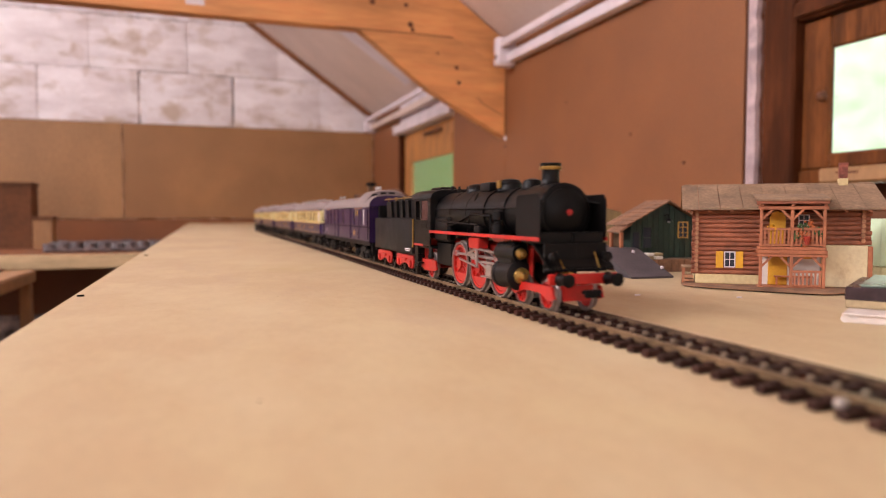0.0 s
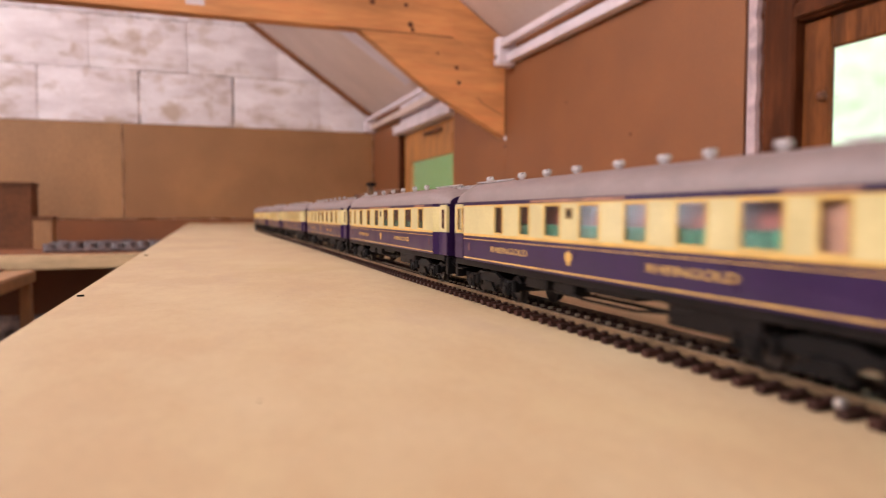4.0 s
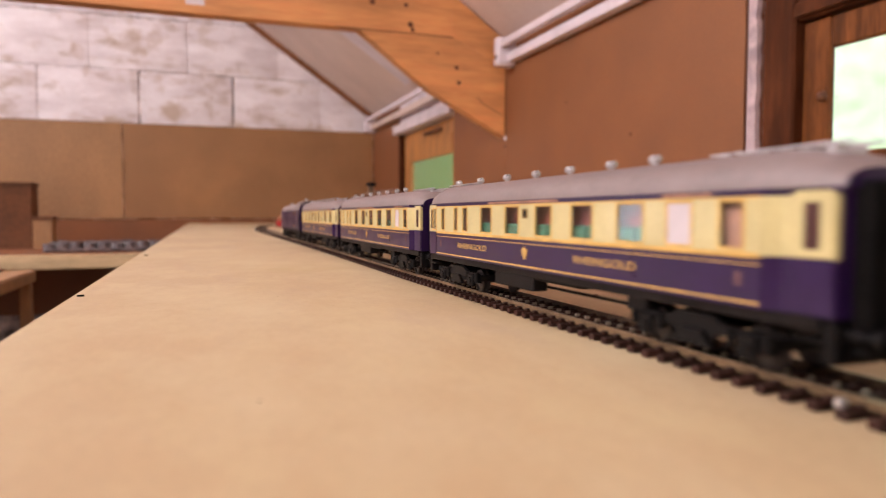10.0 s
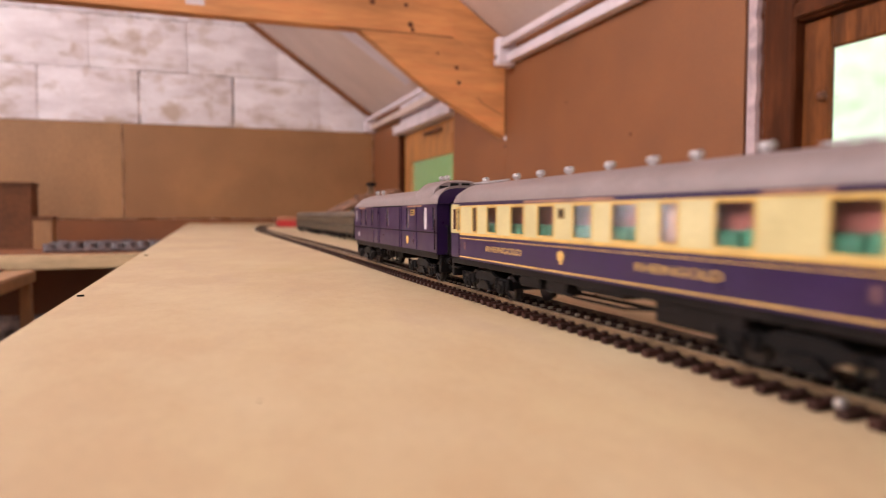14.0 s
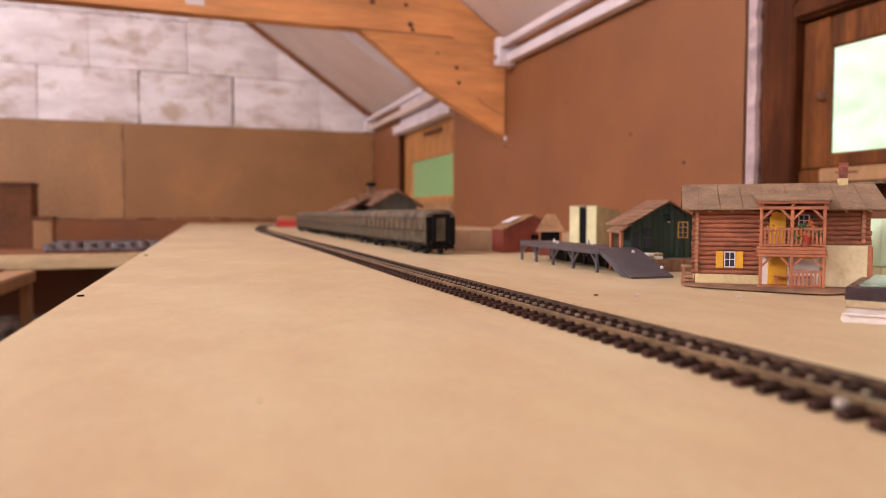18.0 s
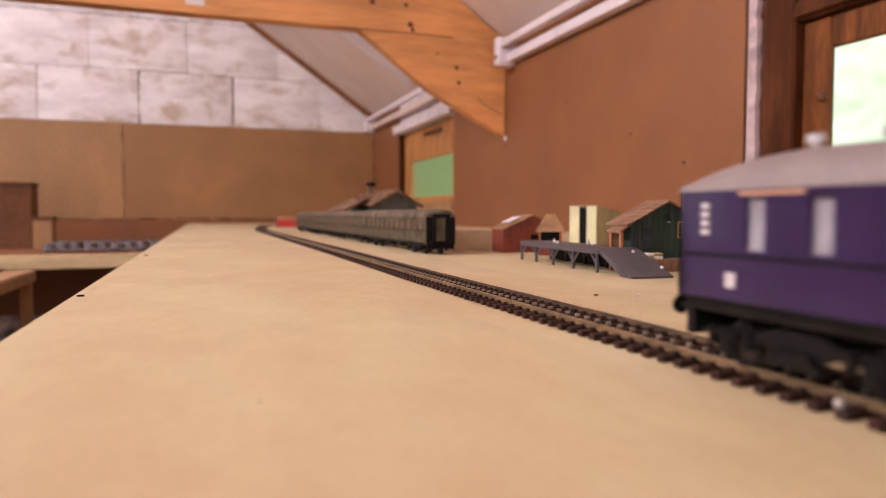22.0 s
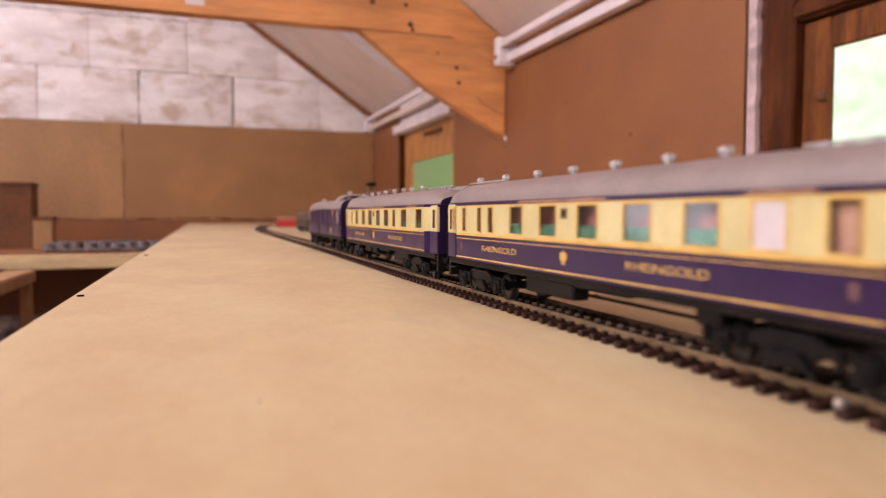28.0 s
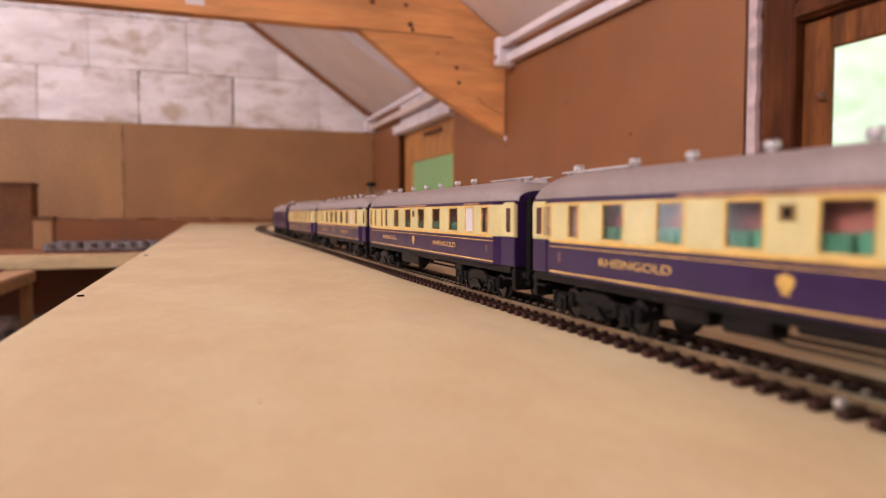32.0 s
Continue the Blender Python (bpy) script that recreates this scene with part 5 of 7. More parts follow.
for x in (-2.4, 2.4):
    part("safety_valve", spun(B(), [(1.1, 0), (1.1, 2.2), (0.6, 2.4), (0.6, 3.6), (0, 3.8)], at=(x, 43, CZ + CR - 0.6), seg=10), LOCOG, loco, "dark safety valve")
part("dome_fitting", box(B(), -6.4, -5.2, -18, -14.6, CZ + CR - 0.2, CZ + CR + 3.4, 0.2), BRASS, loco, "brass plate on the dome")
part("whistle", spun(B(), [(0.5, 0), (0.5, 2), (0.9, 2.2), (0.9, 4.4), (0, 4.6)], at=(-3, 52, CZ + CR - 1), seg=8), LOCOG, loco, "dark whistle")
part("bell", spun(B(), [(2.2, 0), (1.8, 0.8), (1.3, 2.2), (0, 2.8)], at=(5.0, -47, CZ + CR - 1.6), seg=12), LOCOG, loco)
# cab
cab = part("cab", box(box(box(B(), -14.2, 14.2, 57, 58, 27.8, 46.8, 0.2), -14.2, -13.4, 58.05, 88, 19, 33.5, 0.1), 13.4, 14.2, 58.05, 88, 19, 33.5, 0.1), LOCO, loco, "black cab")
for sx in (-1, 1):
    bm = B()
    for a, b in ((58.05, 62), (74, 77), (84, 88)):
        box(bm, min(sx * 13.4, sx * 14.2), max(sx * 13.4, sx * 14.2), a, b, 33.55, 44.5)
    box(bm, min(sx * 13.4, sx * 14.2), max(sx * 13.4, sx * 14.2), 58.05, 88, 44.55, 46.6)
    part("cab_side", bm, LOCO, cab)
    part("cab_window", box(B(), min(sx * 13.7, sx * 13.9), max(sx * 13.7, sx * 13.9), 62, 74, 33.6, 44.5), DOORPANE, cab)
    part("cab_red_line", box(B(), min(sx * 14.25, sx * 14.5), max(sx * 14.25, sx * 14.5), 70, 88, 18.6, 19.9), RED, cab, "red edge line")
    part("number_bar", box(B(), min(sx * 14.25, sx * 14.4), max(sx * 14.25, sx * 14.4), 64, 74, 29, 31.4), LOCOG, cab, "small plate")
    part("cab_handrail", wire(B(), [(sx * 14.6, 89, 17), (sx * 14.6, 89, 34)], 0.5), BRASS, cab, "brass handrail")
    part("cab_ladder", box(box(B(), min(sx * 12.5, sx * 14.2), max(sx * 12.5, sx * 14.2), 80, 88, 6, 6.8), min(sx * 13, sx * 14), max(sx * 13, sx * 14), 81, 87, 7, 18.5, 0.3), LOCO, cab)
part("cab_roof", roof_loft(B(), [(54, 14.8, 45.6, 50.4), (56, 15.2, 45.8, 51.0), (89, 15.2, 45.8, 51.0), (92, 14.8, 45.6, 50.4)]), LOCO, cab, "rounded black cab roof")
part("roof_ventilator", box(B(), -5, 5, 66, 84, 50.4, 52.4, 0.8), LOCO, cab)
part("backhead", box(B(), -9, 9, 58.1, 62, 27, 44, 1.5), LOCO, cab)
part("cab_floor", box(B(), -13, 13, 58, 90, 17.6, 18.5), LOCO, cab)

def shorter_front(y):
    """The front overhang, drawn in towards the cylinders."""
    return y if y > -0.040 else -0.040 + (y + 0.040) * 0.89


for ob in loco.children_recursive:
    if ob.type == "MESH" and ob.location.length < 1e-9:
        for v in ob.data.vertices:
            v.co.y = shorter_front(v.co.y)

tender = thing("locomotive_tender", "dark grey tender on red bogies, heaped with coal", "tender")
tank = part("water_tank", box(B(), -14.6, 14.6, -49, 47, 13.0, 34.2, 0.5, 2), LOCOG, tender, "dark grey tender tank")
for sx in (-1, 1):
    for a, b in ((-48, -6), (4, 46)):
        g = part("tender_bogie", prism(B(), [(a + 3, 4), (a + 1.5, 8), (a + 3, 11.5), (b - 3, 11.5), (b - 1.5, 8), (b - 3, 4), (b - 8, 3.4), ((a + b) / 2 + 4, 6.4), ((a + b) / 2 - 4, 6.4), (a + 8, 3.4)], "x", sx * 11.8, sx * 13.0, 0.2), RED, tender, "red bogie side frame")
        for y in (a + 7.5, b - 7.5):
            part("axle_box", box(B(), min(sx * 13, sx * 14.2), max(sx * 13, sx * 14.2), y - 2.2, y + 2.2, 4.2, 8.8, 0.5), RED, g)
        part("leaf_spring", box(box(B(), min(sx * 13, sx * 14), max(sx * 13, sx * 14), (a + b) / 2 - 6, (a + b) / 2 + 6, 8.6, 9.4), min(sx * 13, sx * 14), max(sx * 13, sx * 14), (a + b) / 2 - 4, (a + b) / 2 + 4, 7.8, 8.55), RED, g)
    bm = B()
    box(bm, min(sx * 10.6, sx * 11.4), max(sx * 10.6, sx * 11.4), -46, 24, 34.25, 45.4, 0.2)
    bunk = part("bunker_side", bm, LOCOG, tender, "grey coal bunker side")
    for y in (-36, -22, -8, 6):
        part("rib", prism(B(), [(y - 2.2, 34.9), (y + 2.2, 34.9), (y + 0.5, 45.6), (y - 0.5, 45.6)], "x", sx * 11.45, sx * 13.2), LOCO, bunk, "tapered rib")
    part("top_rail", wire(B(), [(sx * 11.0, -46, 47.2), (sx * 11.0, 30, 47.2)], 0.45), BRASS, tender, "brass top rail")
    for y in (-40, -20, 0, 20):
        part("rail_knob", spun(B(), [(0.4, 0), (0.4, 1.2), (0.9, 1.5), (0.9, 2.2), (0, 2.6)], at=(sx * 11.0, y, 45.8), seg=8), BRASS, tender)
    part("number_bar", box(B(), min(sx * 14.65, sx * 14.75), max(sx * 14.65, sx * 14.75), -46, -34, 15.4, 16.0), WHITE, tank, "white lettering bar")
    part("number_bar", box(B(), min(sx * 14.65, sx * 14.75), max(sx * 14.65, sx * 14.75), -45, -35, 14.4, 14.9), WHITE, tank, "white lettering bar")
    part("rear_buffer", spun(B(), [(2.4, 0), (1.9, 1), (1.9, 3), (1.1, 3.1), (1.1, 5), (2.8, 5), (2.8, 5.8), (0, 6)], at=(sx * 10.2, 47.3, 13.2), way=(0, 1, 0), seg=14), LOCO, tender)
part("bunker_end", box(box(B(), -10.5, 10.5, -46, -45.2, 34.85, 46), -10.5, 10.5, 23.2, 24, 34.85, 46), LOCOG, tender)
bm = B()
rng = random.Random(5)
for i in range(200):
    y, x = rng.uniform(-43, 21), rng.uniform(-9, 9)
    s_ = rng.uniform(1.2, 2.6)
    m = Matrix.Translation((x, y, 43.5 + 3.6 * (1 - (x / 10) ** 2) + rng.uniform(-0.6, 0.8))) @ Euler((rng.random() * 6, rng.random() * 6, 0)).to_matrix().to_4x4() @ Matrix.Diagonal((s_, s_ * 0.8, s_ * 0.7, 1))
    bmesh.ops.create_icosphere(bm, subdivisions=1, radius=1, matrix=m)
tagged(part("coal", bm, COAL, tender, "heap of black coal", smooth=False), kind="stuff")
part("tender_frame", box(B(), -10.5, 10.5, -49, 47, 8, 12.9, 0.5), LOCO, tender)
for y in (-40.5, -13.5, 11.5, 38.5):
    wheelset(tender, y, 5.6, "tender_wheelset")
# ---- model buildings ----
LOG = mat("red_brown_logs", (0.30, 0.095, 0.045), 0.6, var=0.22, scale=120, fine=6, bump=0.25, stretch=(0.4, 1, 1), per_object=0.10)
TRIMWOOD = mat("orange_brown_timber", (0.42, 0.145, 0.065), 0.55, var=0.12, scale=120, bump=0.1)
SHINGLE = mat("grey_brown_roofing", (0.26, 0.165, 0.10), 0.8, var=0.16, scale=70, fine=8, bump=0.4, spots=0.2, per_object=0.08)
STUCCO = mat("cream_stucco", (0.66, 0.52, 0.27), 0.8, var=0.08, scale=60, bump=0.3, spots=0.12)
WHITEST = mat("white_stucco", (0.84, 0.78, 0.72), 0.8, var=0.08, scale=60, bump=0.2)
YELLOW = mat("yellow_door_paint", (0.72, 0.36, 0.02), 0.5, var=0.08, scale=90)
MUD = mat("brown_ground_card", (0.17, 0.10, 0.055), 0.9, var=0.25, scale=90, bump=0.4)
BRICKM = mat("red_brick", (0.30, 0.09, 0.06), 0.8, var=0.2, scale=300, bump=0.3, per_object=0.15)
GREENLEAF = mat("model_foliage", (0.06, 0.10, 0.03), 0.8, var=0.3, scale=300)
BASEWOOD = mat("stained_brown_card", (0.27, 0.145, 0.080), 0.85, var=0.25, scale=70, fine=6, bump=0.3, stretch=(1, 1, 1), spots=0.3)
POTRED = mat("red_glazed_pot", (0.33, 0.035, 0.018), 0.45, var=0.15, scale=200)
CELLAR = mat("pale_stained_plaster", (0.74, 0.62, 0.38), 0.85, var=0.07, scale=60, bump=0.3)
add_stains(CELLAR, 90, 0.52, 0.68, (0.50, 0.36, 0.19), 0.6, (1, 1, 0.7))
FLOWER = mat("orange_flowers", (0.50, 0.13, 0.035), 0.7, var=0.2, scale=300)
SHEDGREEN = mat("dark_green_planks", (0.020, 0.040, 0.028), 0.6, var=0.2, scale=90, bump=0.15, stretch=(2, 2, 0.4), per_object=0.15)
SHEDRED = mat("dark_red_planks", (0.20, 0.035, 0.018), 0.6, var=0.15, scale=90, bump=0.15, per_object=0.12)
PALE = mat("pale_lime_plastic", (0.66, 0.62, 0.36), 0.5, var=0.06, scale=60)
PALEB = mat("beige_corrugated_side", (0.44, 0.33, 0.18), 0.6, var=0.1, scale=60)
GREYP = mat("slate_grey_plastic", (0.080, 0.066, 0.074), 0.5, var=0.15, scale=90, bump=0.1)
TANROOF = mat("tan_thatch", (0.29, 0.15, 0.070), 0.85, var=0.15, scale=90, bump=0.4)
STROOF = mat("dull_brown_station_tiles", (0.20, 0.098, 0.054), 0.7, var=0.3, scale=60, bump=0.3, per_object=0.12)
STGREEN = mat("grey_green_boarding", (0.09, 0.095, 0.075), 0.7, var=0.15, scale=60)
TILE = mat("brown_roof_tiles", (0.25, 0.125, 0.070), 0.7, var=0.18, scale=80, bump=0.3, per_object=0.1)
YELLOWF = mat("yellow_window_frame", (0.55, 0.30, 0.06), 0.5, var=0.1, scale=100)
DARKPANE = mat("dark_model_pane", (0.03, 0.035, 0.05), 0.15, var=0.1, scale=100, bump=0)
SIDEPALE = mat("pale_tan_board", (0.50, 0.33, 0.20), 0.7, var=0.08, scale=60)
BUTT = mat("log_end_grain", (0.42, 0.20, 0.10), 0.7, var=0.2, scale=400)


def model_window(parent, x, y, z, w, h, framem, panes=(2, 2), name="window"):
    """A small framed window on a wall that faces -y; x, z its centre."""
    bar = max(0.35, w * 0.09)
    bm = B()
    rings = []
    for yy, inset in ((y, 0), (y - 0.6, 0), (y - 0.6, bar), (y, bar)):
        cx, cz = w / 2 - inset, h / 2 - inset
        rings.append([bm.verts.new((x + sx * cx, yy, z + sz * cz)) for sx, sz in ((-1, -1), (1, -1), (1, 1), (-1, 1))])
    for p, q in zip(rings, rings[1:] + rings[:1]):
        for i in range(4):
            bm.faces.new((p[i], p[(i + 1) % 4], q[(i + 1) % 4], q[i]))
    bmesh.ops.recalc_face_normals(bm, faces=bm.faces)
    win = part(name, bm, framem, parent)
    for i in range(1, panes[0]):
        c = x - w / 2 + w * i / panes[0]
        part("glazing_bar", box(B(), c - bar * 0.35, c + bar * 0.35, y - 0.5, y, z - h / 2 + bar, z + h / 2 - bar), framem, win)
    for i in range(1, panes[1]):
        c = z - h / 2 + h * i / panes[1]
        part("glazing_bar", box(B(), x - w / 2 + bar, x + w / 2 - bar, y - 0.45, y, c - bar * 0.35, c + bar * 0.35), framem, win)
    part("pane", box(B(), x - w / 2 + bar * 0.5, x + w / 2 - bar * 0.5, y - 0.25, y - 0.02, z - h / 2 + bar * 0.5, z + h / 2 - bar * 0.5), DARKPANE, win, "dark pane")
    return win


def chalet():
    T = thing("model_chalet", "model log chalet with balcony, cream plinth and brown roof", "model house", m=pose(0.3009, 0.2937, 0.0, 0, 0, -38))
    T.scale = (0.92, 0.92, 1.0)
    rng = random.Random(3)
    DEP = 56.0
    base = [(-54, -3), (-52, -14), (-44, -20), (-36, -24), (-25, -28), (-14, -32), (-4, -35), (7, -38), (16, -40), (23, -38.5), (28, -34.5), (37, -27), (44, -18), (51, -8), (52, 58), (-52, 58)]
    foot = [(0.94 * x, y + 3.5 if y < 0 else y - 2) for x, y in base]
    # inset black core puts in the shaded gap below the plate
    part("base_core", prism(B(), foot, "z", 0.03, 0.68), BLACK, T, "black core painting the shade under the base plate")
    part("base_plate", prism(B(), base, "z", 0.7, 1.3, 0.15), BASEWOOD, T, "curled brown card base plate")
    # walls: cores
    core = part("wall", box(box(B(), -44.4, -8.8, 0.8, DEP, 6.5, 43.6), -8.8, 47, 3.0, DEP, 23.5, 43.6), LOG, T, "red brown log wall")
    part("plinth", box(B(), -45.4, -8.8, -0.4, DEP + 0.3, 1.32, 6.7, 0.3), STUCCO, T, "cream plastered plinth")
    part("porch_wall", box(B(), -8.7, 24.4, 0.0, DEP, 1.35, 23.4), WHITEST, T, "white plastered porch wall")
    part("cellar_wall", prism(B(), [(24.5, -1.0), (48.6, -1.0), (49.2, DEP), (24.5, DEP)], "z", 1.32, 24.0, 0.3), CELLAR, T, "cream stained plaster wall")
    part("corner_board", box(B(), 48.7, 51.2, -1.2, 30.0, 1.32, 23.6, 0.3), TRIMWOOD, T)
    # logs
    pitch = 2.62
    for i in range(14):
        z = 8.0 + pitch * i
        wob = rng.uniform(-0.5, 0.5)
        part("log", rod(B(), (-47.8 + wob, 0.2 + rng.uniform(-0.1, 0.1), z), (-9.0, 0.2, z + rng.uniform(-0.12, 0.12)), rng.uniform(1.28, 1.42), seg=10), LOG, T)
        part("log", rod(B(), (-44.9, -2.2 + wob, z + 1.2), (-44.9, DEP + 2, z + 1.2), 1.30, seg=10), LOG, T)
        part("log_end", rod(B(), (-44.9, -2.5 + wob, z + 1.2), (-44.9, -2.2 + wob, z + 1.2), 1.15, seg=10), BUTT, T, "pale sawn log end")
    for i in range(8):
        z = 25.4 + pitch * i
        part("log", rod(B(), (-9.0, 2.2, z), (50.5 + rng.uniform(-0.6, 0.6), 2.2, z + rng.uniform(-0.12, 0.12)), rng.uniform(1.28, 1.42), seg=10), LOG, T)
        part("log", rod(B(), (46.2, -0.4, z + 1.2), (46.2, DEP + 2, z + 1.2), 1.30, seg=10), LOG, T)
        part("log_end", rod(B(), (46.2, -0.7, z + 1.2), (46.2, -0.4, z + 1.2), 1.15, seg=10), BUTT, T, "pale sawn log end")
    # ground floor window with shutters
    model_window(T, -25.7, -1.3, 15.3, 6.4, 9.0, WHITE)
    part("window_mount", box(B(), -28.8, -22.6, -1.3, 1.0, 10.9, 19.7), DARKPANE, T)
    for x in (-31.5, -20.2):
        part("shutter", box(B(), x - 2.15, x + 2.15, -1.9, -1.2, 10.5, 19.9, 0.15), YELLOW, T, "yellow shutter")
    # porch
    part("door", box(B(), -4.1, 6.4, -0.9, -0.1, 1.65, 18.5, 0.2), YELLOW, T, "yellow plank door")
    model_window(T, 18.4, -0.1, 18.6, 8.0, 4.2, TRIMWOOD)
    part("shutter", box(B(), 14.6, 19.2, -1.3, -0.8, 16.4, 20.6, 0.1), YELLOW, T, "yellow shutter")
    part("porch_floor", box(B(), -11, 25, -13.5, -0.05, 1.32, 1.62, 0.1), TRIMWOOD, T, "wooden porch floor")
    yf = -13.0
    posts = (-9.6, 6.8, 23.7)
    for x in posts:
        part("post", box(B(), x - 0.85, x + 0.85, yf, yf + 1.7, 1.6, 19.0, 0.15), TRIMWOOD, T)
        part("post", box(B(), x - 0.85, x + 0.85, yf, yf + 1.7, 23.4, 45.0, 0.15), TRIMWOOD, T)
    for z0 in (15.6, 41.2):
        for a, b in zip(posts, posts[1:]):
            for x, d in ((a, 1), (b, -1)):
                part("brace", prism(B(), [(x + d * 0.8, z0 - 3.6), (x + d * 0.8, z0 - 2.0), (x + d * 5.0, z0 + 2.2), (x + d * 6.6, z0 + 2.2)], "y", yf + 0.3, yf + 1.3), TRIMWOOD, T)
    part("beam", box(B(), -11.5, 25.6, yf - 0.2, yf + 1.9, 17.9, 19.4, 0.15), TRIMWOOD, T)
    part("beam", box(B(), -11.2, 25.6, yf - 0.2, yf + 1.9, 43.4, 45.2, 0.15), TRIMWOOD, T)
    part("balcony_floor", box(box(B(), -11.2, 25.4, yf - 0.6, 3, 19.5, 21.6, 0.2), -10.6, 24.8, yf - 0.2, 3, 21.7, 23.3, 0.2), TRIMWOOD, T, "timber balcony floor")
    for z0, z1, xs in ((23.8, 33.5, (-8.7, 22.9)), (2.0, 10.7, (7.6, 22.9))):
        rl = part("railing", box(box(B(), xs[0], xs[1], yf, yf + 1.4, z1 - 1.3, z1, 0.1), xs[0], xs[1], yf + 0.2, yf + 1.2, z0, z0 + 1.0, 0.1), TRIMWOOD, T, "orange brown balustrade")
        n = int((xs[1] - xs[0]) / 2.0)
        for i in range(n):
            x = xs[0] + (i + 0.5) * (xs[1] - xs[0]) / n
            part("baluster", box(B(), x - 0.5, x + 0.5, yf + 0.3, yf + 1.0, z0 + 1.0, z1 - 1.35), TRIMWOOD, rl)
    bench_ = part("porch_bench", box(box(box(B(), -1.0, 20, -5, -2, 6.2, 7.0, 0.1), 0, 0.8, -4.8, -2.2, 1.63, 6.2), 18.4, 19.2, -4.8, -2.2, 1.63, 6.2), TRIMWOOD, T, "small wooden bench")
    part("balcony_door", prism(B(), [(-3.6, 23.4), (5.2, 23.4), (5.2, 39), (4.0, 41.4), (0.8, 42.6), (-2.4, 41.4), (-3.6, 39)], "y", 0.2, 0.9), YELLOW, T, "yellow arched balcony door")
    model_window(T, 15.0, 0.7, 37.5, 6.0, 6.5, WHITE)
    for x, z, k, mt in ((9.0, 29, 1.8, GREENLEAF), (12.0, 33.5, 1.7, GREENLEAF), (15.0, 27, 2.1, FLOWER), (15.8, 34.5, 2.0, FLOWER), (12.5, 30.0, 1.8, FLOWER), (20.5, 31, 1.5, GREENLEAF), (-3.5, 33, 1.4, YELLOW)):
        bm = B()
        for j in range(38):
            v = Vector((rng.gauss(0, 1), rng.gauss(0, 0.7), rng.gauss(0, 1))) * k * 0.75
            m = Matrix.Translation((x + v.x, yf + 1.0 + v.y * 0.5, z + v.z)) @ Euler((rng.random() * 6, rng.random() * 6, 0)).to_matrix().to_4x4()
            bmesh.ops.create_cone(bm, cap_ends=True, segments=4, radius1=0.85, radius2=0.2, depth=0.7, matrix=m)
        part("flower_pot" if mt is FLOWER else "plant", bm, mt, T, "orange flowers on the balcony" if mt is FLOWER else "tiny green plant", smooth=False)
    part("red_pot", spun(B(), [(1.1, 0), (1.9, 2.6), (2.1, 4.4), (1.6, 4.6), (0, 4.4)], at=(14.6, yf - 0.9, 24.6), seg=14), POTRED, T, "small red flower pot")
    part("plant_box", box(B(), 7.5, 19.5, yf + 1.5, yf + 3.2, 28.6, 30.6, 0.2), TRIMWOOD, T)
    # roof: two slopes of sheets; ridge along x
    ridge_y, ridge_z, eave_z = 28.0, 57.4, 43.2
    slope_z = lambda y: eave_z + (ridge_z - eave_z) * (y + 7) / (ridge_y + 7)
    edges = [-54, -44, -32, -19, -6, 7, 20, 33, 46, 58]
    for a, b in zip(edges, edges[1:]):
        lift = rng.uniform(0, 0.25)
        part("roof_sheet", prism(B(), [(-7, slope_z(-7) + lift), (ridge_y, ridge_z + lift), (ridge_y, ridge_z + 0.9 + lift), (-7, slope_z(-7) + 0.9 + lift)], "x", a + 0.15, b - 0.15), SHINGLE, T)
        part("roof_sheet", prism(B(), [(2 * ridge_y + 7, slope_z(-7) + lift), (ridge_y, ridge_z + lift), (ridge_y, ridge_z + 0.9 + lift), (2 * ridge_y + 7, slope_z(-7) + 0.9 + lift)], "x", a + 0.15, b - 0.15), SHINGLE, T)
    part("roof_core", prism(B(), [(-6.5, slope_z(-7) - 0.6), (ridge_y, ridge_z - 0.6), (2 * ridge_y + 6.5, slope_z(-7) - 0.6)], "x", -50.5, 55.5), TRIMWOOD, T)
    part("ridge_cap", rod(B(), (-52.5, ridge_y, ridge_z + 0.7), (57.5, ridge_y, ridge_z + 0.7), 0.8, seg=8), SHINGLE, T)
    for i in range(9):
        x = -50 + 12.3 * i
        if not -14 < x < 28:
            part("rafter_end", box(B(), x - 0.9, x + 0.9, -6, 1, 42.0, 43.6, 0.15), TRIMWOOD, T)
    part("porch_roof", prism(B(), [(-15.5, 48.0), (8, 51.2), (8, 52.4), (-15.5, 49.1)], "x", -12.6, 26.4, 0.2), SHINGLE, T, "low brown roof over the balcony")
    for x in posts:
        part("bracket", box(B(), x - 0.9, x + 0.9, -14.1, -9, 45.3, 48.1, 0.1), TRIMWOOD, T)
    part("fascia", box(B(), -11.8, 25.6, -15.0, -14.2, 46.4, 48.0, 0.15), LOG, T)
    part("porch_back", box(B(), -11, 25, -3, 3, 45.4, 49.5), LOG, T)
    chim = part("chimney", box(B(), 38.6, 42.6, 25.5, 29.5, 57, 69.0, 0.15), BRICKM, T, "red brick chimney")
    part("chimney_cap", box(B(), 38.2, 43.0, 25.1, 29.9, 69.0, 70.2, 0.2), BRICKM, chim)
    part("flashing", box(B(), 38.1, 43.1, 25.0, 30.0, 57.2, 61.2, 0.2), STUCCO, chim, "pale chimney base")
    for k in range(4):
        part("course", box(B(), 38.4, 42.8, 25.3, 29.7, 62.2 + 1.9 * k, 63.9 + 1.9 * k, 0.1), BRICKM, chim)
    # wood store at the end
    store = part("wood_store", box(B(), -53.5, -47.0, 2, 16, 9.8, 10.8, 0.2), SHINGLE, T, "small lean-to roof")
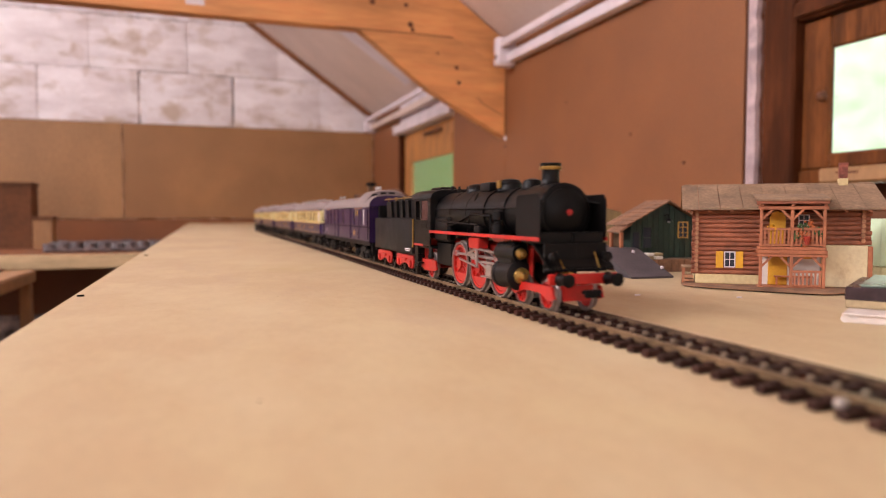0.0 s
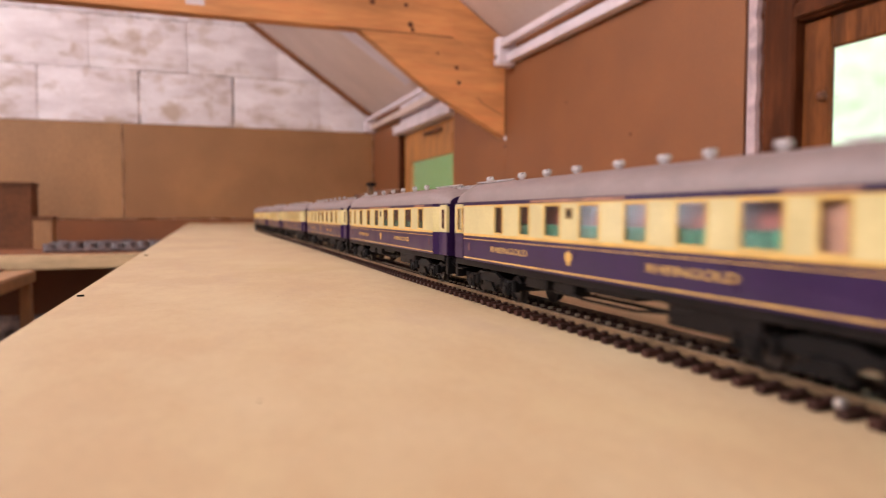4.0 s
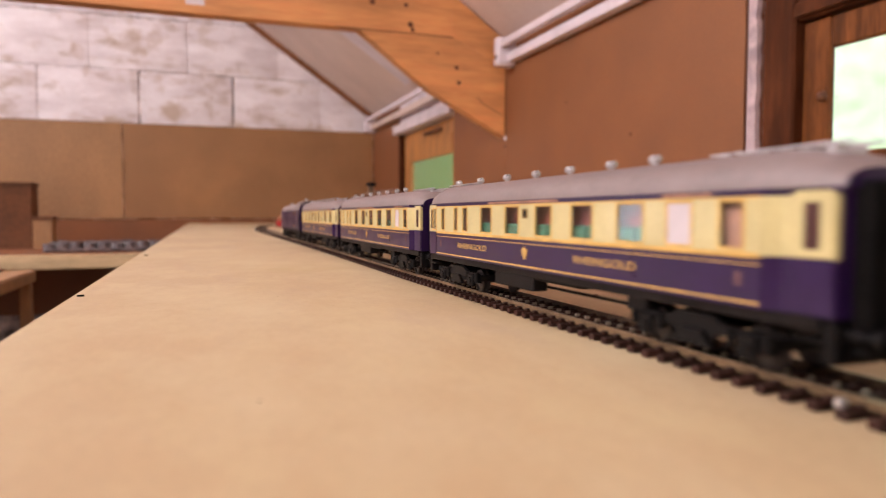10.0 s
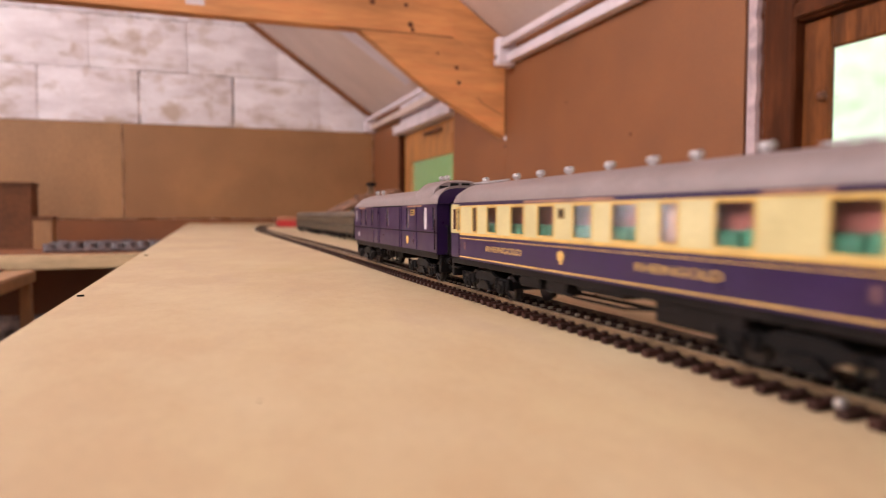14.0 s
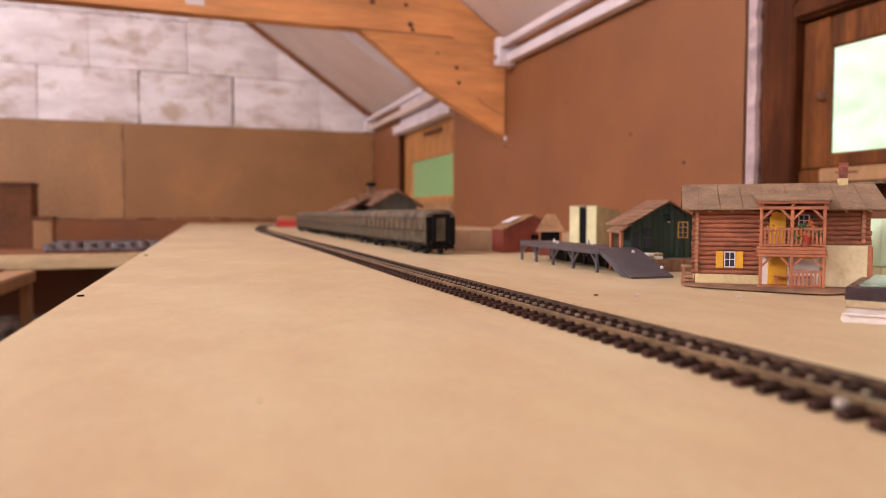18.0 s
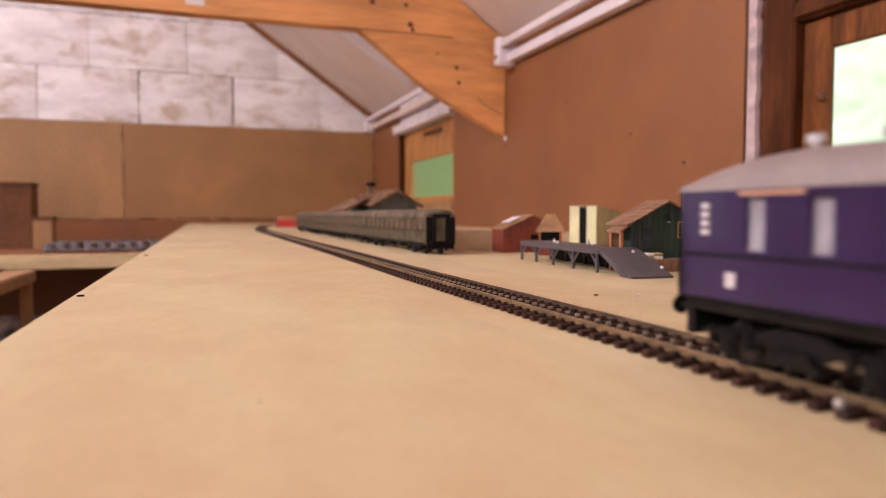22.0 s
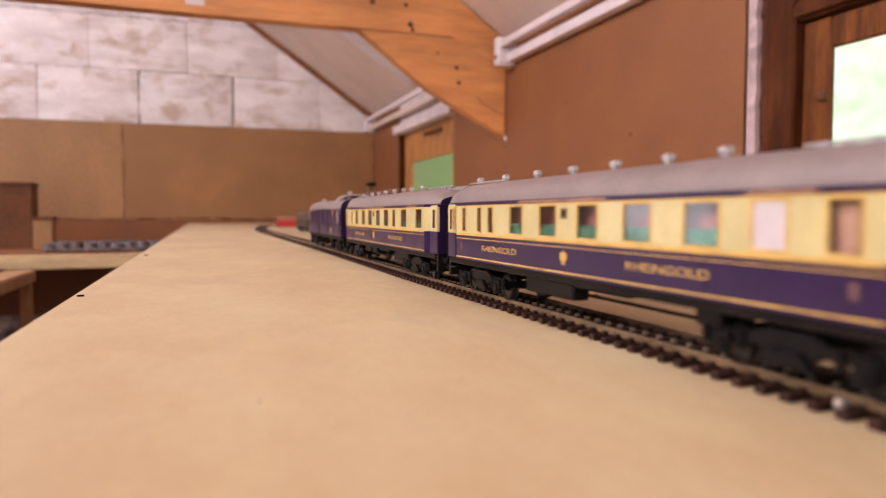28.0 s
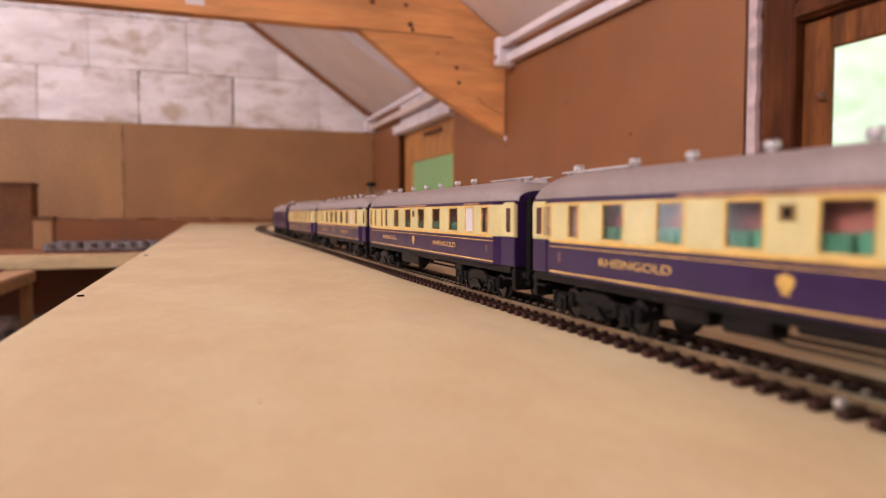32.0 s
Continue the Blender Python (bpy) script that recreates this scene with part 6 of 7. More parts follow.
    for j in range(8):
        part("billet", rod(B(), (-52 + 1.6 * (j % 4), 1.5, 2.6 + 2.2 * (j // 4)), (-52 + 1.6 * (j % 4), 14, 2.6 + 2.2 * (j // 4)), 0.85, seg=8), BUTT, store)
    part("store_post", box(B(), -53.2, -51.6, 2, 4, 1.5, 9.8), TRIMWOOD, store)
    part("garden_bush", GREEN_CLUMP(51.5, 6, 4.0, 3.4, 40), GREENLEAF, T, "dull green bush", smooth=False)
    return T


def GREEN_CLUMP(x, y, z, k, n):
    bm = B()
    rng = random.Random(int(x * 10))
    for j in range(n):
        m = Matrix.Translation((x + rng.gauss(0, k * 0.4), y + rng.gauss(0, k * 0.4), max(0.9, z + rng.gauss(0, k * 0.4)))) @ Euler((rng.random() * 6, rng.random() * 6, 0)).to_matrix().to_4x4()
        bmesh.ops.create_cone(bm, cap_ends=True, segments=4, radius1=0.9, radius2=0.2, depth=0.9, matrix=m)
    return bm


chalet()


def gable_shed(name, label, at, turn, w, d, eave, apex, wallm, roofm, over=5.0, planks=True, board=None):
    """A small model shed; its gable faces -y, ridge along y."""
    T = thing(name, label, "model shed", m=pose(at[0], at[1], 0, 0, 0, turn))
    body = part("wall", prism(B(), [(-w / 2, 0.1), (w / 2, 0.1), (w / 2, eave), (0, apex), (-w / 2, eave)], "y", 0.5, d), wallm, T)
    if planks:
        n = int(w / 4.2)
        for i in range(n):
            x0, x1 = -w / 2 + w * i / n, -w / 2 + w * (i + 1) / n
            top = lambda x: eave + (apex - eave) * (1 - abs(x) / (w / 2)) - 0.3
            part("plank", prism(B(), [(x0 + 0.15, 0.15), (x1 - 0.15, 0.15), (x1 - 0.15, top(x1)), (x0 + 0.15, top(x0))], "y", -0.25, 0.45), wallm, T)
    sl = (apex - eave) / (w / 2)
    rows = 6
    for sx in (-1, 1):
        for r in range(rows):
            xa, xb = (w / 2 + over) * r / rows, (w / 2 + over) * (r + 1) / rows + 0.8
            za, zb = apex - sl * xa + 0.3, apex - sl * xb + 0.3
            part("roof_course", prism(B(), [(sx * xa, za), (sx * xb, zb + 0.5), (sx * xb, zb + 1.5), (sx * xa, za + 1.0)], "y", -over, d + over), roofm, T)
    part("ridge", rod(B(), (0, -over, apex + 1.0), (0, d + over, apex + 1.0), 1.0, seg=8), roofm, T)
    return T


# green goods shed with a brown base and an open lean-to
G = gable_shed("green_shed", "dark green planked model goods shed with brown roof", (0.3175, 0.410), -4, 58, 24, 34.6, 49.4, SHEDGREEN, TILE, over=4)
model_window(G, 13.5, -0.3, 29.5, 8.5, 12, YELLOWF, (2, 3))
model_window(G, -16, -0.3, 24, 8, 16, SHEDGREEN, (1, 2))
part("door", box(B(), -27.5, -22.5, -0.8, -0.3, 2, 28, 0.1), DARKPANE, G, "dark doorway")
part("lamp_arm", wire(B(), [(-2, -0.3, 40), (-2, -6, 41), (-2, -6, 37)], 0.4), BLACK, G)
part("lamp_shade", spun(B(), [(2.6, 0), (1.2, 1.6), (0.5, 2.2)], at=(-2, -6, 36)), BLACK, G)
part("lamp_bulb", spun(B(), [(0, -1.0), (0.9, -0.4), (0.9, 0.3), (0, 0.8)], at=(-2, -6, 35.6), seg=10), WHITE, G, "small white bulb")
dock = part("loading_dock", box(B(), -25, 38, -13, -0.5, 0.1, 9.2, 0.4), MUD, G, "brown planked dock")
for k in range(12):
    part("dock_plank", box(B(), -24.8 + 5.2 * k, -20.0 + 5.2 * k, -13.6, -13.0, 0.4, 8.9, 0.1), TILE, dock)
for k in range(2):
    for j in range(2):
        part("pale_slab", box(B(), -24 + 7.2 * k, -17.6 + 7.2 * k, -12.6, -6, 9.25 + 2.4 * j, 11.2 + 2.4 * j, 0.3), PALEB if j == k else WHITEST, G, "pale slab stacked on the dock")
leanto = part("lean_to_roof", prism(B(), [(-39, 27.6), (-29, 33.2), (-29, 34.6), (-39, 29.0)], "y", -2, 16), TILE, G, "brown lean-to roof")
for y in (-2, 12):
    part("lean_to_post", box(B(), -38, -35.8, y, y + 2.5, 0.1, 27.9, 0.2), TRIMWOOD, leanto)
part("lean_to_back", box(B(), -36, -29.5, 14.6, 15.4, 0.1, 26.8), SIDEPALE, leanto)

S = gable_shed("red_shed", "dark red wooden model shed with light brown roof", (0.3345, 0.655), 0, 66, 30, 25, 39.0, SHEDRED, TANROOF, over=2)
part("side_board", box(B(), -34.2, -33.1, 0.6, 29.5, 0.5, 24.5), SHEDRED, S, "dark red side")
part("hatch", box(B(), -2, 14, -0.9, -0.3, 14, 19, 0.2), BLACK, S, "dark hatch")
part("white_patch", box(B(), -9, 7, 8, 27, 0, 0.8, 0.2), WHITE, S, "white flake on the roof").matrix_basis = Matrix.Translation((-0.016, 0.0, 0.0352)) @ Euler((0, radians(-23), 0)).to_matrix().to_4x4()
H = thing("brown_hut", "small brown model hut with tan hipped roof", "model shed", m=pose(0.3235, 0.595, 0, 0, 0, -28))
part("wall", box(B(), -11.5, 11.5, 0, 26, 0.1, 14, 0.3), SHEDRED, H, "red brown lower wall")
for x in (-10.5, 10.5):
    for y in (1, 25):
        part("post", box(B(), x - 0.9, x + 0.9, y - 0.9, y + 0.9, 14, 24, 0.1), TRIMWOOD, H)
# solid black block stands for the shaded inside between the posts
part("recess", box(B(), -9, 9, 6, 24, 14, 23.9), BLACK, H, "black block painting the shade of the open upper part")
part("counter", box(B(), -12, 12, -1.4, 3, 14.0, 15.0, 0.2), TILE, H)
for k in range(5):
    e0, e1, z0, z1 = 1 - 0.17 * k, 1 - 0.17 * (k + 1), 23.5 + 3.5 * k, 23.5 + 3.5 * (k + 1)
    bm = B()
    lo = [bm.verts.new((sx * (3 + 12.0 * e0), 13 + sy * 15.5 * e0, z0)) for sx, sy in ((-1, -1), (1, -1), (1, 1), (-1, 1))]
    hi = [bm.verts.new((sx * (2.6 + 12.0 * e1), 13 + sy * 15.0 * e1, z1 + 0.5)) for sx, sy in ((-1, -1), (1, -1), (1, 1), (-1, 1))]
    bm.faces.new(lo[::-1]); bm.faces.new(hi)
    for q in range(4):
        bm.faces.new((lo[q], lo[(q + 1) % 4], hi[(q + 1) % 4], hi[q]))
    part("roof_course", bm, TANROOF, H, smooth=False)
PBX = thing("tan_box", "low pale tan box beside the red shed", "box", m=pose(0.291, 0.706, 0))
part("box_body", box(B(), -27, 28, 0, 26, 0.1, 21.6, 0.4), SIDEPALE, PBX)
part("lid", box(B(), -27.6, 28.6, -0.6, 26.6, 21.65, 23.2, 0.3), SIDEPALE, PBX, "pale tan lid edge")

K = thing("pale_kiosk", "pale lime upright model booth with a dark slot", "model building", m=pose(0.4370, 0.7160, 0, 0, 0, -52))
part("front_panel", box(B(), -20.5, -8.0, 0, 2, 0.1, 50.5, 0.3), PALE, K, "pale lime front")
part("front_panel", box(B(), 1.2, 13.5, 0, 2, 0.1, 50.5, 0.3), PALE, K, "pale lime front")
# black sheet behind the opening gives the slot its shade
part("slot", box(B(), -7.9, 1.1, 2.2, 3.2, 0.1, 50), BLACK, K, "black sheet painting the shade in the slot")
part("header_bar", box(B(), -7.9, 1.1, 0.2, 2.1, 48.5, 50.4), GREYP, K)
for x in (-20.5, 12.3):
    part("side_wall", prism(B(), [(2.05, 0.1), (95, 0.1), (95, 42), (2.05, 50)], "x", x, x + 1.2), PALEB, K, "beige side wall")
for k in range(19):
    part("side_rib", box(B(), 13.55, 14.0, 4 + 4.7 * k, 5.2 + 4.7 * k, 0.5, 49.0 - 0.4 * k), PALEB, K)
part("top", prism(B(), [(-0.5, 50.6), (96, 42.3), (96, 43.3), (-0.5, 51.6)], "x", -21, 14.2), PALEB, K, "sloping beige roof")
part("back", box(B(), -19.2, 12.2, 93.5, 95, 0.1, 41.8), PALEB, K)

# loading platform with ramp, standing along the track
R = thing("loading_ramp", "slate grey model loading platform with a ramp", "model ramp", m=pose(0.2775, 0.478, 0, 0, 0, -5))
DZ = 17.2
for i in range(16):
    y0 = -74 + i * 9.4
    part("deck_plank", box(B(), -13, 17, y0, y0 + 9.1, DZ - 1.6, DZ, 0.15), GREYP, R)
for x in (-12, 16):
    part("edge_beam", box(B(), x - 0.9, x + 0.9, -74, 76, DZ - 4.2, DZ - 1.65, 0.2), GREYP, R)
    for y in (-70, -32, 5, 40, 74):
        part("leg", box(B(), x - 1.0, x + 1.0, y - 1.0, y + 1.0, 0.1, DZ - 4.25, 0.2), GREYP, R)
        for d in (-1, 1):
            if -74 < y + d * 9 < 76:
                part("strut", prism(B(), [(y + d * 1.0, 5.0), (y + d * 1.0, 7.0), (y + d * 8.0, DZ - 4.3), (y + d * 9.8, DZ - 4.3)], "x", x - 0.5, x + 0.5), GREYP, R)
# added dark sheet that deepens the shade under the platform
part("rear_board", box(B(), 16.95, 18.0, -60, 74, 0.3, DZ - 2, 0.2), UNDER, R, "added dark sheet for the deep shade behind the legs")
part("ramp_board", prism(B(), [(-74.2, DZ - 1.2), (-74.2, DZ), (-118, 1.4), (-118, 0.1)], "x", -13, 17, 0.15), GREYP, R, "sloping grey ramp board")
for x in (-11.6, 15.6):
    part("ramp_side", prism(B(), [(-74.2, DZ - 3.5), (-74.2, DZ - 1.3), (-114, 0.3), (-104, 0.3)], "x", x - 0.8, x + 0.8), GREYP, R)
for x, y, z in ((14, -56, DZ), (10, -20, DZ), (9, -82, 14.3), (15, -108, 5.2), (-6, 10, DZ)):
    part("white_bead", spun(B(), [(0, 0), (1.2, 0.6), (1.2, 1.6), (0, 2.4)], at=(x, y, z - 0.2), seg=10), WHITE, R, "tiny white bead")
for x, y in ((16, -8), (3, 28)):
    part("milk_can", spun(B(), [(1.0, 0), (1.0, 2.4), (0.6, 3.2), (0.7, 3.6), (0, 3.8)], at=(x - 4, y, DZ), seg=12), NICKEL, R, "small can")

# station behind the parked coaches
ST = gable_shed("model_station", "brown roofed model station with grey green gable", (0.350, 1.255), 8, 88, 130, 62, 88, STGREEN, STROOF, over=9)
part("bargeboard", prism(prism(B(), [(-54, 57), (0, 88.5), (0, 83.5), (-54, 52)], "y", -9.6, -9.0), [(54, 57), (0, 88.5), (0, 83.5), (54, 52)], "y", -9.6, -9.0), STROOF, ST)
part("dormer", prism(B(), [(35, 60), (58, 80), (81, 60)], "x", -62, -10), STROOF, ST, "small brown dormer")
stc = part("chimney", box(B(), -30, -20, 60, 70, 68, 99, 0.5), MUD, ST, "dark sooty chimney")
part("chimney_cap", box(B(), -33, -17, 57, 73, 97, 104, 2.0), BLACK, stc)

part("side_wing", box(B(), -88, -46, 40, 110, 0.1, 44), SHEDRED, ST, "dull red side wing")
part("wing_roof", prism(B(), [(-98, 44), (-46, 68), (-46, 71), (-98, 47)], "y", 28, 122), STROOF, ST, "brown lean-to roof of the wing")
for k in range(5):
    part("wing_course", prism(B(), [(-98 + 10.4 * k, 47.2 + 4.8 * k), (-87.2 + 10.4 * k, 52.2 + 4.8 * k), (-87.2 + 10.4 * k, 53.4 + 4.8 * k), (-98 + 10.4 * k, 49.2 + 4.8 * k)], "y", 26, 124), STROOF, ST)
part("wing_window", box(B(), -74, -62, 39, 39.9, 22, 40, 0.3), DARKPANE, ST, "dark wing window")
part("gable_board", box(B(), -20, 20, -0.8, -0.2, 58, 66, 0.3), GREYP, ST, "grey boarded gable panel")

# red crate by the far loop
RB = thing("red_wagon_body", "bright red toy wagon body on the board", "toy wagon", m=pose(0.262, 2.25, 0, 0, 0, -15))
part("body", box(B(), -34, 34, -14, 14, 0.3, 21, 1.0), RED, RB)
part("cover", box(B(), -32, 32, -13, 13, 21.05, 34, 3.0, 2), TRIMWOOD, RB, "faded pink cover")
for x in (-20, 0, 20):
    part("rib", box(B(), x - 1.2, x + 1.2, -15, -14.05, 1, 20.5), RED, RB)

# ---- parked coaches ----
DIMPANE = mat("dusty_coach_pane", (0.095, 0.062, 0.035), 0.35, var=0.2, scale=80, bump=0)
GREYCO = mat("grey_green_coach_paint", (0.088, 0.062, 0.031), 0.6, var=0.35, scale=60, bump=0.05, spots=0.2)
PARKROOF = mat("dusty_grey_coach_roof", (0.135, 0.095, 0.062), 0.7, var=0.35, scale=60, bump=0.05, spots=0.3)
def parked():
    car = thing("parked_coach", "grey green passenger coach standing on the board", "railway coach", group="coaches parked on the board")
    H2, hw, s0, e0, t0 = 132.0, 15.8, 12.0, 38.0, 46.5
    wins = [-112 + 22.4 * i for i in range(11)]
    for sx in (-1, 1):
        bm = B()
        X = (sx * hw, sx * (hw - 0.9))
        box(bm, min(X), max(X), -H2, H2, s0, 25)
        box(bm, min(X), max(X), -H2, H2, 35.5, e0)
        prev = -H2
        for c in wins:
            box(bm, min(X), max(X), prev, c - 6.5, 25, 35.5); prev = c + 6.5
        box(bm, min(X), max(X), prev, H2, 25, 35.5)
        side = part("side", bm, GREYCO, car, "grey green ribbed side")
        for c in wins:
            shared("ppane", "window_pane", lambda: box(B(), -0.2, 0.2, -6.4, 6.4, -5.2, 5.2), DIMPANE, side, at=(sx * (hw - 0.6), c, 30.25))
        for y in [-H2 + 11.5 + 22.4 * i for i in range(11)]:
            shared(("prib", sx), "rib", lambda: box(B(), min(0, sx * 0.5), max(0, sx * 0.5), -0.5, 0.5, s0, 25), GREYCO, side, at=(sx * (hw + 0.02), y, 0))
        part("waist_line", box(B(), min(sx * hw, sx * (hw + 0.4)), max(sx * hw, sx * (hw + 0.4)), -H2, H2, 24.2, 25.0), BLACK, side)
        part("sole_bar", box(B(), min(sx * 12.5, sx * 14.5), max(sx * 12.5, sx * 14.5), -H2 + 2, H2 - 2, 9.2, 11.9), UNDER, car)
    for se in (-1, 1):
        ye = se * H2
        wallp = part("end_wall", box(B(), -hw, hw, min(ye, ye - se * 0.9), max(ye, ye - se * 0.9), s0, e0), BLACK, car, "black coach end")
        part("end_door", box(B(), -5.0, 5.0, min(ye, ye + se * 0.8), max(ye, ye + se * 0.8), 14, 37, 0.2), GREYCO, wallp, "grey green gangway door")
        part("gangway", box(box(box(B(), -9, -6, min(ye, ye + se * 3), max(ye, ye + se * 3), 12, 41, 0.4), 6, 9, min(ye, ye + se * 3), max(ye, ye + se * 3), 12, 41, 0.4), -6, 6, min(ye, ye + se * 3), max(ye, ye + se * 3), 38.5, 41, 0.4), BLACK, car)
        buffers(car, ye, se)
    part("roof", roof_loft(B(), [(-H2 - 1, hw - 0.8, e0, 43.5), (-H2 + 4, hw + 0.2, e0, 46), (-H2 + 14, hw + 0.3, e0, t0), (H2 - 14, hw + 0.3, e0, t0), (H2 - 4, hw + 0.2, e0, 46), (H2 + 1, hw - 0.8, e0, 43.5)]), PARKROOF, car, "weathered grey roof")
    part("floor", box(B(), -12, 12, -H2 + 1, H2 - 1, 11, 12), UNDER, car)
    for y in (-30, 12):
        part("equipment_box", box(B(), -13, 13, y, y + 20, 5, 10.9, 0.5), UNDER, car)
    for y in (-88, 88):
        bogie(car, y)
    return car
pc = parked()
pc.matrix_basis = pose(0.2265, 0.777, 0.0, 0, 0, 0)
for i in range(1, 4):
    copy_thing(pc, pose(0.2265 + 0.004 * i, 0.777 + 0.2745 * i, 0.0, 0, 0, 0.3 * (-1) ** i))

# ---- booklets, box and crumbs on the board ----
PAPER = mat("white_paper_edge", (0.70, 0.62, 0.56), 0.7, var=0.08, scale=200, stretch=(1, 1, 12))
COVERD = mat("dark_glossy_cover", (0.05, 0.03, 0.035), 0.25, var=0.2, scale=40)
COVERG = mat("pale_green_cover", (0.30, 0.40, 0.32), 0.3, var=0.25, scale=25)
N1 = thing("white_booklet", "thick white booklet lying on the board", "book", m=pose(0.2275, 0.1890, 0, 0, 0, -57))
part("page_block", box(B(), 0.8, 150, 0.5, 60, 0.1, 3.0, 0.2), PAPER, N1)
part("cover", box(B(), -0.6, 150.5, -0.6, 60.5, 3.0, 3.6, 0.15), PAPER, N1)
part("spine", rod(B(), (0.4, 0.2, 1.5), (0.4, 60.3, 1.5), 1.5, seg=12), PAPER, N1)
N2 = thing("glossy_booklet", "dark glossy booklet with a pale green cover", "book", m=pose(0.2400, 0.1995, 0.0037, 0, 0, -57))
part("page_block", box(B(), 0.5, 139, 0.5, 54, 0.1, 3.2, 0.2), PALEB, N2, "yellowed page block")
part("back_cover", box(B(), 0.2, 139.5, 0.2, 54.3, 3.2, 8.4, 0.4), COVERD, N2, "dark glossy cover")
part("front_cover", box(B(), 5, 139.8, 1.5, 54.6, 8.4, 9.6, 0.4), COVERG, N2, "pale green printed cover")
part("corner", spun(B(), [(0, 0), (0.7, 0.3), (0.9, 1.2), (0.7, 2.2), (0, 2.6)], at=(1.0, 1.2, 3.6), seg=10), PAPER, N2, "white worn corner")
PB = thing("pale_green_tub", "pale green translucent plastic tub behind the chalet", "tub", m=pose(0.4055, 0.3035, 0, 0, 0, -24))
TUB = mat("pale_green_plastic", (0.62, 0.80, 0.55), 0.35, var=0.05, scale=30)
part("tub", box(B(), -8, 60, 0, 40, 8.2, 38, 1.5, 2), TUB, PB)
part("tub_base", box(B(), -7, 59, 1, 39, 0.1, 8.1, 0.8), PALE, PB, "cream base")
for x, y, w in ((0.205, 0.287, 1.7), (0.1855, 0.294, 1.0), (0.246, 0.262, 1.3)):
    T = tagged(part("paper_scrap", prism(B(), [(-w, -0.7), (-0.2 * w, -0.4), (w, -0.9), (0.8 * w, 0.7), (-0.3 * w, 0.9)], "z", 0.1, 0.7), WHITE if w != 1.0 else KNOT), "tiny scrap of white paper on the board", "scrap", group="crumbs on the board")
    T.location = (x, y, 0)
for x, y, w in ((-0.0575, 0.3765, 1.6), (-0.0525, 0.7284, 1.8), (0.035, 0.345, 0.3), (0.0112, 0.1508, 0.5)):
    T = tagged(part("dark_crumb", prism(B(), [(-w, -0.4 * w), (0, -0.5 * w), (w, -0.1 * w), (0.8 * w, 0.5 * w), (0, 0.2 * w), (-0.7 * w, 0.4 * w)], "z", 0.05, 0.9 if w > 1 else 0.15), BLACK if w > 1 else KNOT), "small dark chip on the plywood", "chip", group="crumbs on the board")
    T.location = (x, y, 0)
for x0, x1, y0, y1, z1, mt in ((0.835, 0.90, 0.50, 0.60, 0.036, "a"), (0.84, 0.91, 0.63, 0.70, 0.06, "b"), (0.835, 0.90, 0.30, 0.45, 0.05, "a")):
    T = thing("small_carton", "small brown carton in the window niche", "carton", group="cartons in the niche")
    part("carton_body", box(B(), x0, x1, y0, y1, 0.0005, z1, 0.001), CARDBOARD, T, u=1.0)
    part("carton_flap", box(B(), x0 + 0.002, x1 - 0.002, y0 + 0.002, (y0 + y1) / 2 - 0.001, z1 + 0.0002, z1 + 0.002), CARDBOARD, T, u=1.0)
    part("carton_flap", box(B(), x0 + 0.002, x1 - 0.002, (y0 + y1) / 2 + 0.001, y1 - 0.002, z1 + 0.0002, z1 + 0.002), CARDBOARD, T, u=1.0)


# ---- motion of the train along the track ----
L_COACH, L_VAN = 0.2715, 0.2292
# place along the track of the joint behind the first van, second by second
JOINT = [0.719, 0.548, 0.38, 0.221, 0.0535, -0.1143, -0.3086, -0.4766, -0.6464, -0.8292, -0.9927, -1.1348, -1.2682, -1.4116, -1.5702, -1.7481, -1.932, -2.0751, -2.1508, -2.1751, -2.1528, -2.0886, -1.9763, -1.8629, -1.7612, -1.6567, -1.5368, -1.4237, -1.2941, -1.1888, -1.082, -0.9615, -0.8455]


def joint_at(t):
    i = min(int(t), len(JOINT) - 2)
    w = t - i
    p = [JOINT[min(max(i + k, 0), len(JOINT) - 1)] for k in (-1, 0, 1, 2)]
    return 0.5 * (2 * p[1] + (p[2] - p[0]) * w + (2 * p[0] - 5 * p[1] + 4 * p[2] - p[3]) * w * w + (3 * p[1] - p[0] - 3 * p[2] + p[3]) * w ** 3)


